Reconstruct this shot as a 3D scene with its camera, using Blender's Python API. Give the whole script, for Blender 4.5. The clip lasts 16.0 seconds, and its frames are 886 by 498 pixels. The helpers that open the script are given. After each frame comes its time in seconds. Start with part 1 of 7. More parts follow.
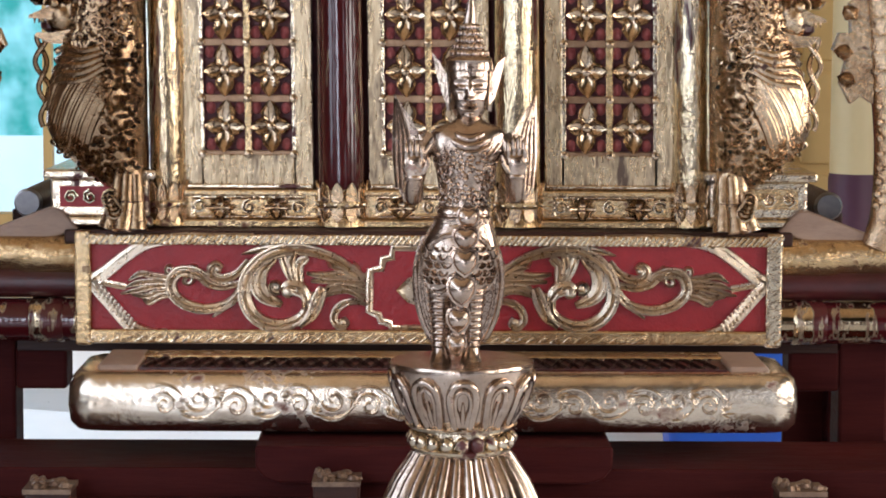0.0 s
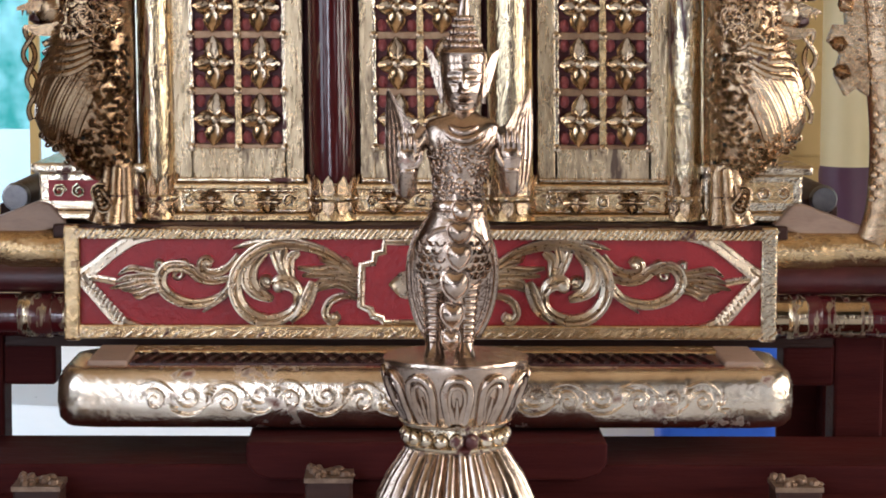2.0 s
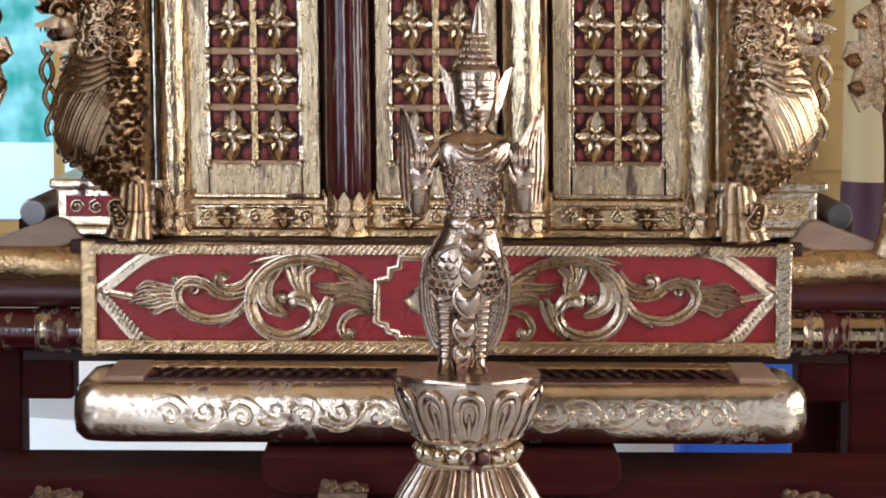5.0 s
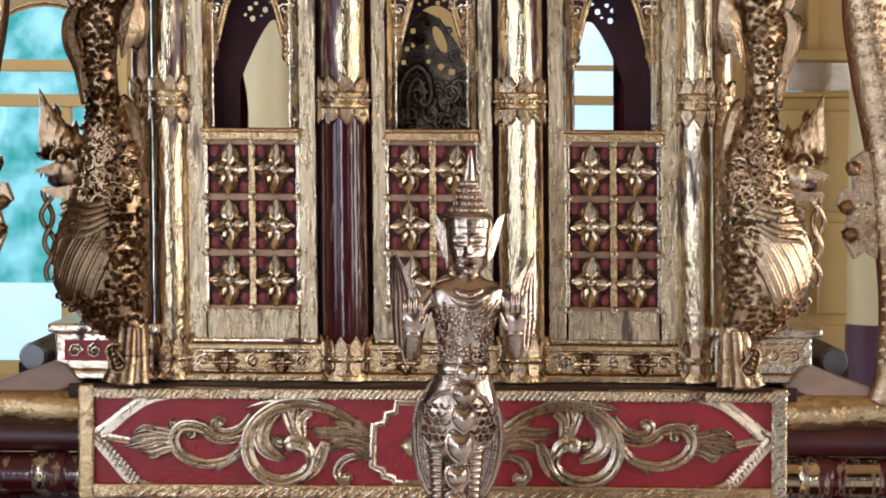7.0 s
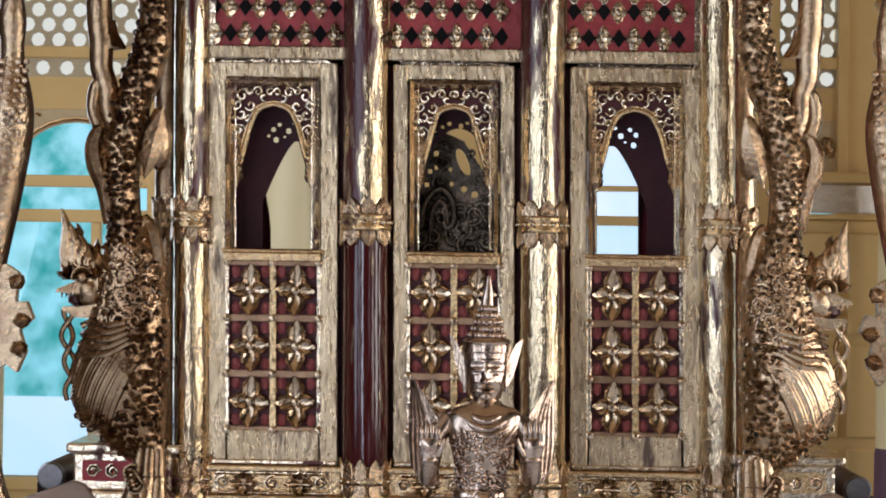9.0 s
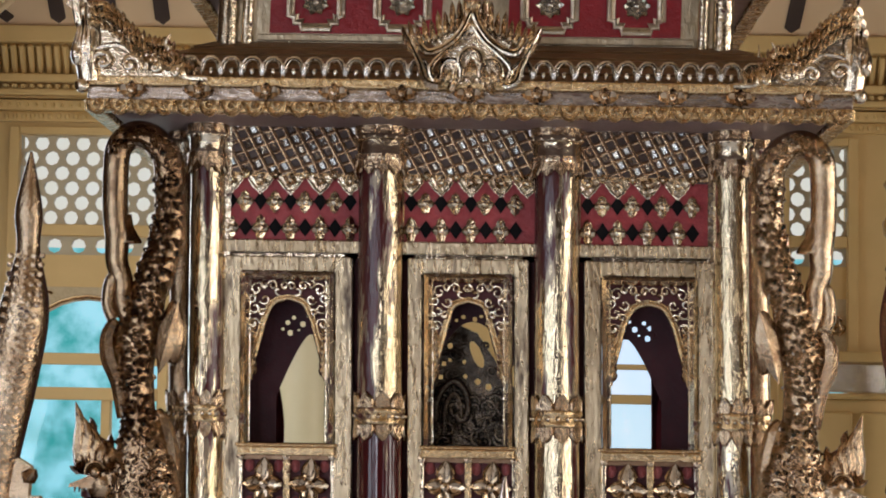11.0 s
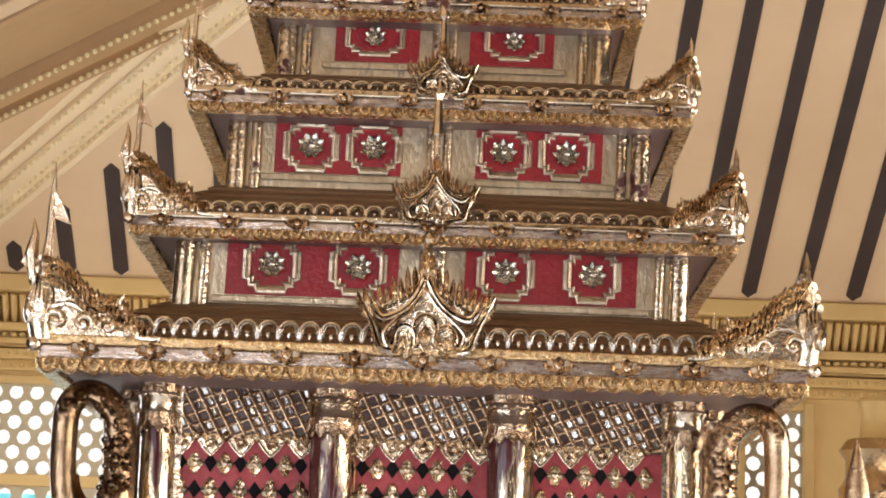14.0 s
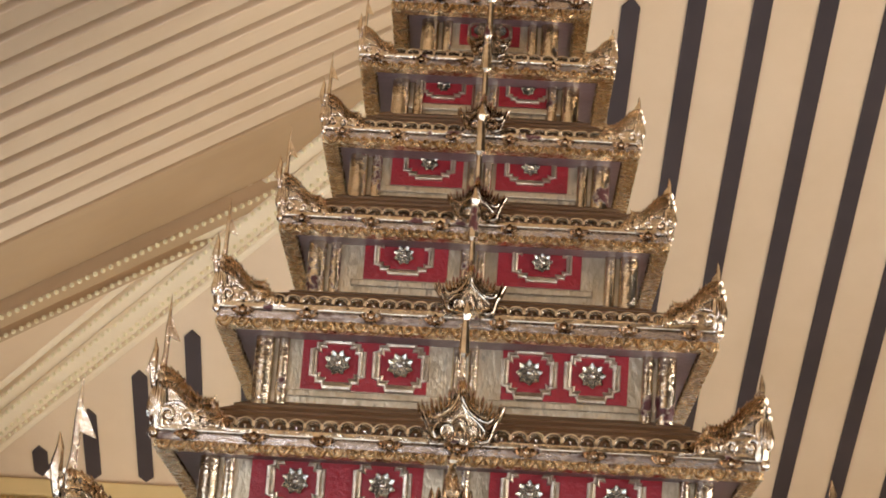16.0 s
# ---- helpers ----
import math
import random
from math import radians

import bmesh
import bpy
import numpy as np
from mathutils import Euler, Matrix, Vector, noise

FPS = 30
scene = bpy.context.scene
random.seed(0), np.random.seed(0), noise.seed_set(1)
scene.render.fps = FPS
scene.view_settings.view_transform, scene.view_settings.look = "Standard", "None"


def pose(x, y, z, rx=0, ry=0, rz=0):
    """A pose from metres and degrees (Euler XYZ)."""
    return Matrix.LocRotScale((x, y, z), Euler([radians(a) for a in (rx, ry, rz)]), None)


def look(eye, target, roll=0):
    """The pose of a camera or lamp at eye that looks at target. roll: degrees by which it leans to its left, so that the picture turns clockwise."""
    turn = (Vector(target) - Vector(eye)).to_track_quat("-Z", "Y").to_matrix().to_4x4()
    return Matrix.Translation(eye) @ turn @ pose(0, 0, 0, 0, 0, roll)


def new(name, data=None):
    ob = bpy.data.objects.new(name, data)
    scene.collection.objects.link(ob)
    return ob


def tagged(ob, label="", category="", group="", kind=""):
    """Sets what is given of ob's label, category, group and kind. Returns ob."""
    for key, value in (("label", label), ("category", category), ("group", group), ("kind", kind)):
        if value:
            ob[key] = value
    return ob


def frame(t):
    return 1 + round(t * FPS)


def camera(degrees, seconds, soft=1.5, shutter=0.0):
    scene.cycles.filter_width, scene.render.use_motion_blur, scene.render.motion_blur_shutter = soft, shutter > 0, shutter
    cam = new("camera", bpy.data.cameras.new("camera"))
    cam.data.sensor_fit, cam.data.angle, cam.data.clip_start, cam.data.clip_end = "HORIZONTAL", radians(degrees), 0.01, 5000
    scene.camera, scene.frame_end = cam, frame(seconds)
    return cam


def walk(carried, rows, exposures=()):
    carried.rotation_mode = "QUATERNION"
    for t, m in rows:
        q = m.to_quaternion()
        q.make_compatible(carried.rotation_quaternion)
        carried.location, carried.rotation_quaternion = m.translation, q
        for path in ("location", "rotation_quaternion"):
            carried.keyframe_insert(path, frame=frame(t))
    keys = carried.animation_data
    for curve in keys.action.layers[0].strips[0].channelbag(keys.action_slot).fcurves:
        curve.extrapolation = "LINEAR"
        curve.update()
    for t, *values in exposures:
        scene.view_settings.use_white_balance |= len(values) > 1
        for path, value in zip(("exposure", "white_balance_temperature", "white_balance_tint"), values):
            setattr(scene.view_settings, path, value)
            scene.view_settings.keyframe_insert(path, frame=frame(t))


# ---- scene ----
# ---- camera: a hand-held tilt from the foot of the shrine to its upper roofs ----
cam = camera(21.52, 16.0, soft=1.8)
#    t, x, y, z, turn to the right, tilt up, lean (degrees)
ROWS = [
    (0.0, -0.0316, -5.4043, 1.4800, 0.683, -5.776, -0.325),
    (0.5, -0.0349, -5.4066, 1.4839, 0.172, -5.848, -0.190),
    (1.0, -0.0499, -5.4009, 1.4830, -0.156, -5.783, -0.143),
    (1.5, -0.0549, -5.3718, 1.4774, 0.050, -6.028, -0.179),
    (2.0, -0.0453, -5.3585, 1.4778, 1.029, -5.949, -0.280),
    (2.5, -0.0279, -5.3618, 1.4805, 1.137, -5.863, -0.325),
    (3.0, -0.0263, -5.3673, 1.4866, 0.209, -5.840, -0.210),
    (3.2, -0.0241, -5.3687, 1.4862, 0.072, -5.879, -0.222),
    (5.3, -0.0129, -5.3794, 1.4864, 0.350, -5.491, -0.304),
    (5.5, -0.0032, -5.3836, 1.4908, 0.313, -5.192, -0.293),
    (6.0, 0.0028, -5.3902, 1.4966, 0.254, -4.106, -0.135),
    (6.5, 0.0062, -5.3962, 1.5035, 0.079, -2.868, -0.298),
    (7.0, 0.0252, -5.4047, 1.5018, -0.051, -2.214, -0.380),
    (7.5, 0.0317, -5.4023, 1.5095, -0.183, -2.072, -0.644),
    (8.0, 0.0323, -5.3965, 1.5143, -0.445, -1.206, -0.759),
    (8.5, 0.0293, -5.3868, 1.5186, -0.565, -0.381, -0.848),
    (8.7, 0.0561, -5.3860, 1.5167, -0.882, 0.008, -0.887),
    (10.8, 0.0346, -5.3872, 1.5834, -0.999, 4.223, -1.111),
    (11.0, 0.0377, -5.3912, 1.5879, -1.169, 4.635, -1.005),
    (11.5, 0.0299, -5.3920, 1.5963, -0.906, 5.636, -0.919),
    (12.0, 0.0279, -5.3925, 1.6088, -0.662, 6.808, -1.052),
    (12.5, 0.0352, -5.3871, 1.6157, -0.486, 8.167, -1.182),
    (13.0, 0.0266, -5.3955, 1.6270, -0.192, 9.418, -1.497),
    (13.5, 0.0205, -5.3837, 1.6245, -0.145, 10.320, -1.758),
    (14.0, 0.0487, -5.3710, 1.6302, -0.316, 10.767, -2.090),
    (14.5, 0.0620, -5.3736, 1.6399, -0.405, 11.672, -2.126),
    (15.0, 0.0192, -5.3866, 1.6500, -0.639, 13.160, -2.796),
    (15.5, 0.0316, -5.3992, 1.6526, -0.874, 14.495, -3.106),
    (16.0, 0.0553, -5.3931, 1.6595, -1.308, 15.775, -3.393),
]


def eye_pose(x, y, z, turn, tilt, lean):
    a, b = radians(turn), radians(tilt)
    way = Vector((math.sin(a) * math.cos(b), math.cos(a) * math.cos(b), math.sin(b)))
    eye = Vector((x, y, z))
    return look(eye, eye + way, -lean)


walk(cam, [(r[0], eye_pose(*r[1:])) for r in ROWS], exposures=[(0.0, -0.08, 5750, 13), (6.5, -0.18, 5750, 12), (8.7, -0.40, 5700, 13), (11.0, -0.52, 5900, 13), (12.5, -0.02, 6400, 16), (14.0, 0.34, 6200, 16), (16.0, 0.36, 5850, 14)])

# ---- light: daylight through the hall's windows and doors, those with lamps unseen and assumed ----
world = bpy.data.worlds.new("world")
scene.world = world
world.use_nodes = True
wn = world.node_tree.nodes
sky = wn.new("ShaderNodeTexSky")
sky.sky_type, sky.sun_disc = "NISHITA", False
sky.sun_elevation, sky.sun_rotation = radians(40), radians(-73)
world.node_tree.links.new(sky.outputs[0], wn["Background"].inputs[0])
wn["Background"].inputs[1].default_value = 0.12
sun = new("sun", bpy.data.lights.new("sun", "SUN"))
sun.data.energy, sun.data.angle, sun.data.color = 3.6, radians(0.5), (1, 0.95, 0.86)
sun.matrix_world = look((-10, 3.0, 8.9), (0, 0, 0))


def assumed_window_light(x, y, z, wide, high, aim, power, colour=(1, 0.97, 0.93)):
    """An area lamp for the daylight that enters by one unseen opening of the hall."""
    lamp = new("assumed_window_light", bpy.data.lights.new("assumed_window_light", "AREA"))
    lamp.data.shape, lamp.data.size, lamp.data.size_y = "RECTANGLE", wide, high
    lamp.data.energy, lamp.data.color = power, colour
    lamp.matrix_world = look((x, y, z), aim)


WEST, EAST, SOUTH, NORTH = -2.75, 4.6, -9.0, 5.8
CORNER_X, EAVE_Z, PITCH = -2.69, 3.50, 0.56      # where the sloped ceilings start, and how steep they rise
for wy in (-6.9, -4.7, -2.6, 3.0):
    assumed_window_light(WEST + 0.05, wy, 2.0, 1.3, 2.3, (EAST, wy, 0.4), 40, (0.88, 0.95, 1.0))
for wx, power in ((-1.9, 84), (3.5, 14)):
    assumed_window_light(wx, SOUTH + 0.05, 1.5, 0.9, 2.4, (wx, 5, 1.5), power, (0.97, 0.98, 1.0))
# Two lamps in made-up openings, added to brighten the ceiling corner and hip.
assumed_window_light(WEST + 0.05, 4.75, 2.0, 1.0, 2.3, (EAST, 4.75, 0.4), 14, (1, 0.88, 0.68))
assumed_window_light(EAST - 0.05, 4.4, 1.6, 1.0, 2.0, (CORNER_X, 5.2, 3.3), 20, (1, 0.90, 0.72))
for wy, power in ((-5.5, 80), (-2.8, 100), (-0.4, 135)):
    assumed_window_light(EAST - 0.05, wy, 2.05, 1.3, 2.4, (WEST, wy, 2.05), power, (1, 0.89, 0.73))


# ---- materials ----
def mat(name, c1, c2, rough=0.5, metal=0.0, scale=9.0, bump=0.15, fine=140.0, worn=None, wear=0.62,
        stretch=(1, 1, 1), spread=0.06, rough_worn=0.45, coat=0.0):
    """A painted, gilded or wooden surface: two scales of colour, worn patches down to a ground coat, and fine relief."""
    m = bpy.data.materials.new(name)
    m.use_nodes = True
    n, l = m.node_tree.nodes, m.node_tree.links
    b = n["Principled BSDF"]
    geo = n.new("ShaderNodeNewGeometry")
    mp = n.new("ShaderNodeMapping")
    mp.inputs["Scale"].default_value = stretch
    l.new(geo.outputs["Position"], mp.inputs["Vector"])
    info = n.new("ShaderNodeObjectInfo")

    def noise_node(s, detail=4.0, rgh=0.6):
        t = n.new("ShaderNodeTexNoise")
        t.inputs["Scale"].default_value, t.inputs["Detail"].default_value, t.inputs["Roughness"].default_value = s, detail, rgh
        l.new(mp.outputs[0], t.inputs["Vector"])
        return t.outputs["Fac"]

    def ramp(src, lo, hi):
        r = n.new("ShaderNodeMapRange")
        r.inputs[1].default_value, r.inputs[2].default_value = lo, hi
        l.new(src, r.inputs[0])
        return r.outputs[0]

    def blend(fac, a, c):
        x = n.new("ShaderNodeMix")
        x.data_type = "RGBA"
        l.new(fac, x.inputs["Factor"])
        for sock, val in ((x.inputs["A"], a), (x.inputs["B"], c)):
            if isinstance(val, tuple):
                sock.default_value = (*val, 1)
            else:
                l.new(val, sock)
        return x.outputs["Result"]

    big = noise_node(scale)
    small = noise_node(scale * 6, 5)
    add = n.new("ShaderNodeMath")
    add.operation = "MULTIPLY_ADD"
    l.new(small, add.inputs[0])
    add.inputs[1].default_value = 0.5
    l.new(big, add.inputs[2])
    rnd = n.new("ShaderNodeMath")
    rnd.operation = "MULTIPLY_ADD"
    l.new(info.outputs["Random"], rnd.inputs[0])
    rnd.inputs[1].default_value = 0.12
    l.new(add.outputs[0], rnd.inputs[2])
    col = blend(ramp(rnd.outputs[0], 0.55, 1.05), c1, c2)
    rg = ramp(small, 0.2, 0.8)
    rr = n.new("ShaderNodeMapRange")
    rr.inputs[3].default_value, rr.inputs[4].default_value = rough * 0.75, min(1.0, rough * 1.3)
    l.new(small, rr.inputs[0])
    rough_out = rr.outputs[0]
    if worn is not None:
        w = ramp(add.outputs[0], wear + 0.25, wear + 0.25 + spread)
        col = blend(w, col, worn)
        mm = n.new("ShaderNodeMapRange")
        mm.inputs[3].default_value, mm.inputs[4].default_value = metal, 0.0
        l.new(w, mm.inputs[0])
        l.new(mm.outputs[0], b.inputs["Metallic"])
        r2 = n.new("ShaderNodeMix")
        l.new(w, r2.inputs["Factor"])
        l.new(rough_out, r2.inputs["A"])
        r2.inputs["B"].default_value = rough_worn
        rough_out = r2.outputs["Result"]
    else:
        b.inputs["Metallic"].default_value = metal
    l.new(col, b.inputs["Base Color"])
    l.new(rough_out, b.inputs["Roughness"])
    b.inputs["Coat Weight"].default_value = coat
    if bump:
        bp = n.new("ShaderNodeBump")
        bp.inputs["Strength"].default_value, bp.inputs["Distance"].default_value = bump, 0.01
        l.new(noise_node(fine, 3), bp.inputs["Height"])
        l.new(bp.outputs[0], b.inputs["Normal"])
    return m


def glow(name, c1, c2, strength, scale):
    """A distance out of focus beyond the windows; emission stands in for its daylight."""
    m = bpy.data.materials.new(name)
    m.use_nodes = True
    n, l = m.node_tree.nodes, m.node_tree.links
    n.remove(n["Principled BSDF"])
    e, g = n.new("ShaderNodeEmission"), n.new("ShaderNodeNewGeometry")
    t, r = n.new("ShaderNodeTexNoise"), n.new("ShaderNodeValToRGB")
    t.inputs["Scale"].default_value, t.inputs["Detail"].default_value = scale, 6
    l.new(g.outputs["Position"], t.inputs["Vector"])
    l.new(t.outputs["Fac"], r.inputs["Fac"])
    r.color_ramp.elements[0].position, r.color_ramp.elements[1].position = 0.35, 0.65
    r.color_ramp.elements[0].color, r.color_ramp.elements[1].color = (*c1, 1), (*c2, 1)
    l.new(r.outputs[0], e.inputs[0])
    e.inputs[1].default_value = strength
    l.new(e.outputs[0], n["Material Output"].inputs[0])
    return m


LACQUER = (0.085, 0.018, 0.014)
GOLD = mat("gold_leaf", (0.48, 0.36, 0.23), (0.84, 0.73, 0.56), 0.16, 1.0, 9, 0.28, 60, LACQUER, 0.60)
GOLD_PALE = mat("pale_gold_board", (0.31, 0.215, 0.12), (0.66, 0.52, 0.335), 0.27, 1.0, 8, 0.40, 60, (0.11, 0.065, 0.04), 0.57, (1.6, 1, 0.40), 0.14)
GOLD_CARVED = mat("gold_leaf_carving", (0.46, 0.33, 0.21), (0.88, 0.77, 0.60), 0.13, 1.0, 16, 0.30, 85, (0.08, 0.025, 0.015), 0.70)
GOLD_DULL = mat("dull_gold_paint", (0.46, 0.30, 0.14), (0.66, 0.48, 0.27), 0.24, 0.95, 9, 0.40, 70, (0.12, 0.045, 0.02), 0.64)
GOLD_COLUMN = mat("gold_over_lacquer", (0.36, 0.26, 0.15), (0.74, 0.62, 0.42), 0.12, 1.0, 5, 0.3, 60, (0.070, 0.014, 0.013), 0.49, (1.5, 1, 0.22), 0.06, 0.14)
COLUMN_DARK = mat("dark_lacquer_traces_of_gold", (0.34, 0.24, 0.14), (0.70, 0.58, 0.40), 0.14, 1.0, 5, 0.07, 40, (0.055, 0.006, 0.007), 0.43, (1.5, 1, 0.16), 0.05, 0.10)
GOLD_LESS_WORN = mat("gold_less_worn", (0.42, 0.31, 0.18), (0.78, 0.66, 0.46), 0.14, 1.0, 5, 0.4, 60, (0.065, 0.016, 0.015), 0.60, (1.5, 1, 0.3), 0.06, 0.16)
BRONZE = mat("bronzed_gold_skin", (0.33, 0.235, 0.175), (0.64, 0.51, 0.405), 0.215, 1.0, 12, 0.12, 60, (0.16, 0.05, 0.035), 0.66, (1, 1, 1), 0.12, 0.25)
RED = mat("red_paint", (0.25, 0.008, 0.012), (0.36, 0.016, 0.020), 0.40, 0, 8, 0.3, 90, (0.12, 0.015, 0.015), 0.74)
RED_DARK = mat("dark_red_lacquer", (0.028, 0.005, 0.006), (0.065, 0.010, 0.010), 0.36, 0, 6, 0.12, 80)
MAROON = mat("maroon_interior", (0.06, 0.008, 0.012), (0.10, 0.014, 0.02), 0.6, 0, 6, 0.1, 80)
PURPLE = mat("purple_soffit", (0.13, 0.075, 0.075), (0.24, 0.16, 0.155), 0.45, 0, 6, 0.2, 80)
TIMBER = mat("oiled_dark_timber", (0.030, 0.012, 0.009), (0.065, 0.028, 0.019), 0.42, 0, 5, 0.2, 60, None, 0.6, (0.3, 1, 3))
ROOF = mat("brown_roof_board", (0.16, 0.085, 0.035), (0.26, 0.15, 0.065), 0.5, 0.2, 7, 0.3, 70, None, 0.6, (0.4, 1, 2))
BLACK = mat("black_recess", (0.006, 0.005, 0.005), (0.012, 0.01, 0.01), 0.6, 0, 6, 0.05)
OCHRE = mat("ochre_wall_paint", (0.62, 0.42, 0.15), (0.72, 0.50, 0.20), 0.5, 0, 1.2, 0.05, 40)
OCHRE_PALE = mat("cream_ceiling_paint", (0.70, 0.50, 0.29), (0.77, 0.57, 0.35), 0.5, 0, 1.0, 0.05, 40)
CREAM = mat("cream_column_paint", (0.78, 0.66, 0.36), (0.82, 0.70, 0.42), 0.4, 0, 1.5, 0.04, 40)
SLOT = mat("dark_slot_paint", (0.035, 0.022, 0.02), (0.06, 0.04, 0.035), 0.6, 0, 2, 0.05, 30)
SILVER = mat("silvered_mosaic", (0.62, 0.60, 0.56), (0.85, 0.84, 0.80), 0.12, 1.0, 30, 0.3, 200)
CLOTH = mat("dark_red_curtain", (0.085, 0.008, 0.014), (0.14, 0.014, 0.022), 0.8, 0, 9, 0.2, 200)
UNSEEN_DARK = mat("unseen_dark_boards", (0.05, 0.028, 0.018), (0.11, 0.06, 0.035), 0.5, 0, 2, 0.1, 30, None, 0.6, (3, 3, 0.3))
SCROLL = mat("silvery_gold_scrolls", (0.48, 0.37, 0.265), (0.78, 0.655, 0.50), 0.28, 1.0, 14, 0.15, 60, (0.14, 0.06, 0.04), 0.66, (1, 1, 1), 0.12)
# Brown gilding, also used as darkened gold where shade is put into colour.
GOLD_BROWN_SHADED = mat("brown_and_shaded_gold", (0.32, 0.20, 0.11), (0.66, 0.50, 0.33), 0.20, 1.0, 12, 0.3, 110, (0.06, 0.022, 0.014), 0.68)
WOOD = mat("bare_brown_wood", (0.24, 0.155, 0.11), (0.37, 0.25, 0.18), 0.5, 0, 6, 0.2, 60, None, 0.6, (1, 1, 3))
FRAME_GOLD = mat("frame_gold", (0.46, 0.36, 0.25), (0.78, 0.68, 0.52), 0.30, 0.9, 14, 0.3, 80, (0.14, 0.06, 0.04), 0.68)
ROSE = mat("silvered_rosette", (0.40, 0.34, 0.27), (0.80, 0.74, 0.64), 0.15, 1.0, 30, 0.2, 200)
GREY_METAL = mat("dull_grey_metal", (0.10, 0.10, 0.11), (0.20, 0.19, 0.19), 0.35, 0.8, 12, 0.1)
TRESTLE = mat("blackened_red_lacquer", (0.036, 0.007, 0.007), (0.070, 0.014, 0.012), 0.55, 0, 5, 0.15, 60, None, 0.6, (0.3, 1, 3))
TRESTLE.node_tree.nodes["Principled BSDF"].inputs["Specular IOR Level"].default_value = 0.04
DUSTY_GILT = mat("dusty_gilt", (0.13, 0.075, 0.05), (0.30, 0.20, 0.13), 0.4, 0.6, 20, 0.4, 90)
TIMBER.node_tree.nodes["Principled BSDF"].inputs["Specular IOR Level"].default_value = 0.2
BLACK.node_tree.nodes["Principled BSDF"].inputs["Specular IOR Level"].default_value = 0.05
# Lacquer behind the door lattice; behind the arch curls it stands for darkness.
LACQUER_SHADE_BACK = mat("lacquer_and_shade_backing", (0.085, 0.013, 0.015), (0.15, 0.026, 0.028), 0.5, 0, 12, 0.2, 80)
GOLD_OCHRE = mat("ochre_gold_paint", (0.46, 0.29, 0.12), (0.72, 0.52, 0.28), 0.26, 0.92, 10, 0.4, 90, (0.13, 0.05, 0.03), 0.66)
TIER_GOLD = mat("pale_tier_gold", (0.40, 0.31, 0.19), (0.72, 0.61, 0.43), 0.30, 0.75, 9, 0.35, 70, (0.13, 0.085, 0.055), 0.62, (1.4, 1, 0.6), 0.14)
BROWN_GILT = mat("browned_gilt_bar", (0.22, 0.12, 0.065), (0.42, 0.27, 0.16), 0.36, 0.6, 14, 0.2, 80)
BAND = mat("silvery_worn_band", (0.32, 0.25, 0.20), (0.62, 0.53, 0.44), 0.24, 0.92, 7, 0.35, 70, (0.13, 0.07, 0.045), 0.56, (0.5, 1, 1.5), 0.12)
BLUE = mat("blue_plastic", (0.02, 0.10, 0.55), (0.03, 0.14, 0.65), 0.4, 0, 4, 0.03)
PURPLE_BASE = mat("purple_column_foot", (0.09, 0.035, 0.07), (0.12, 0.05, 0.09), 0.5, 0, 4, 0.05)
# Trees, yard and wall carry their daylight as emission.
GLOW_LEAFY = glow("glowing_leafy_distance", (0.08, 0.46, 0.42), (0.50, 0.95, 1.0), 1.15, 3.6)
GLOW_WHITE = glow("glowing_white_distance", (0.70, 0.88, 1.0), (0.95, 0.99, 1.0), 1.35, 0.9)


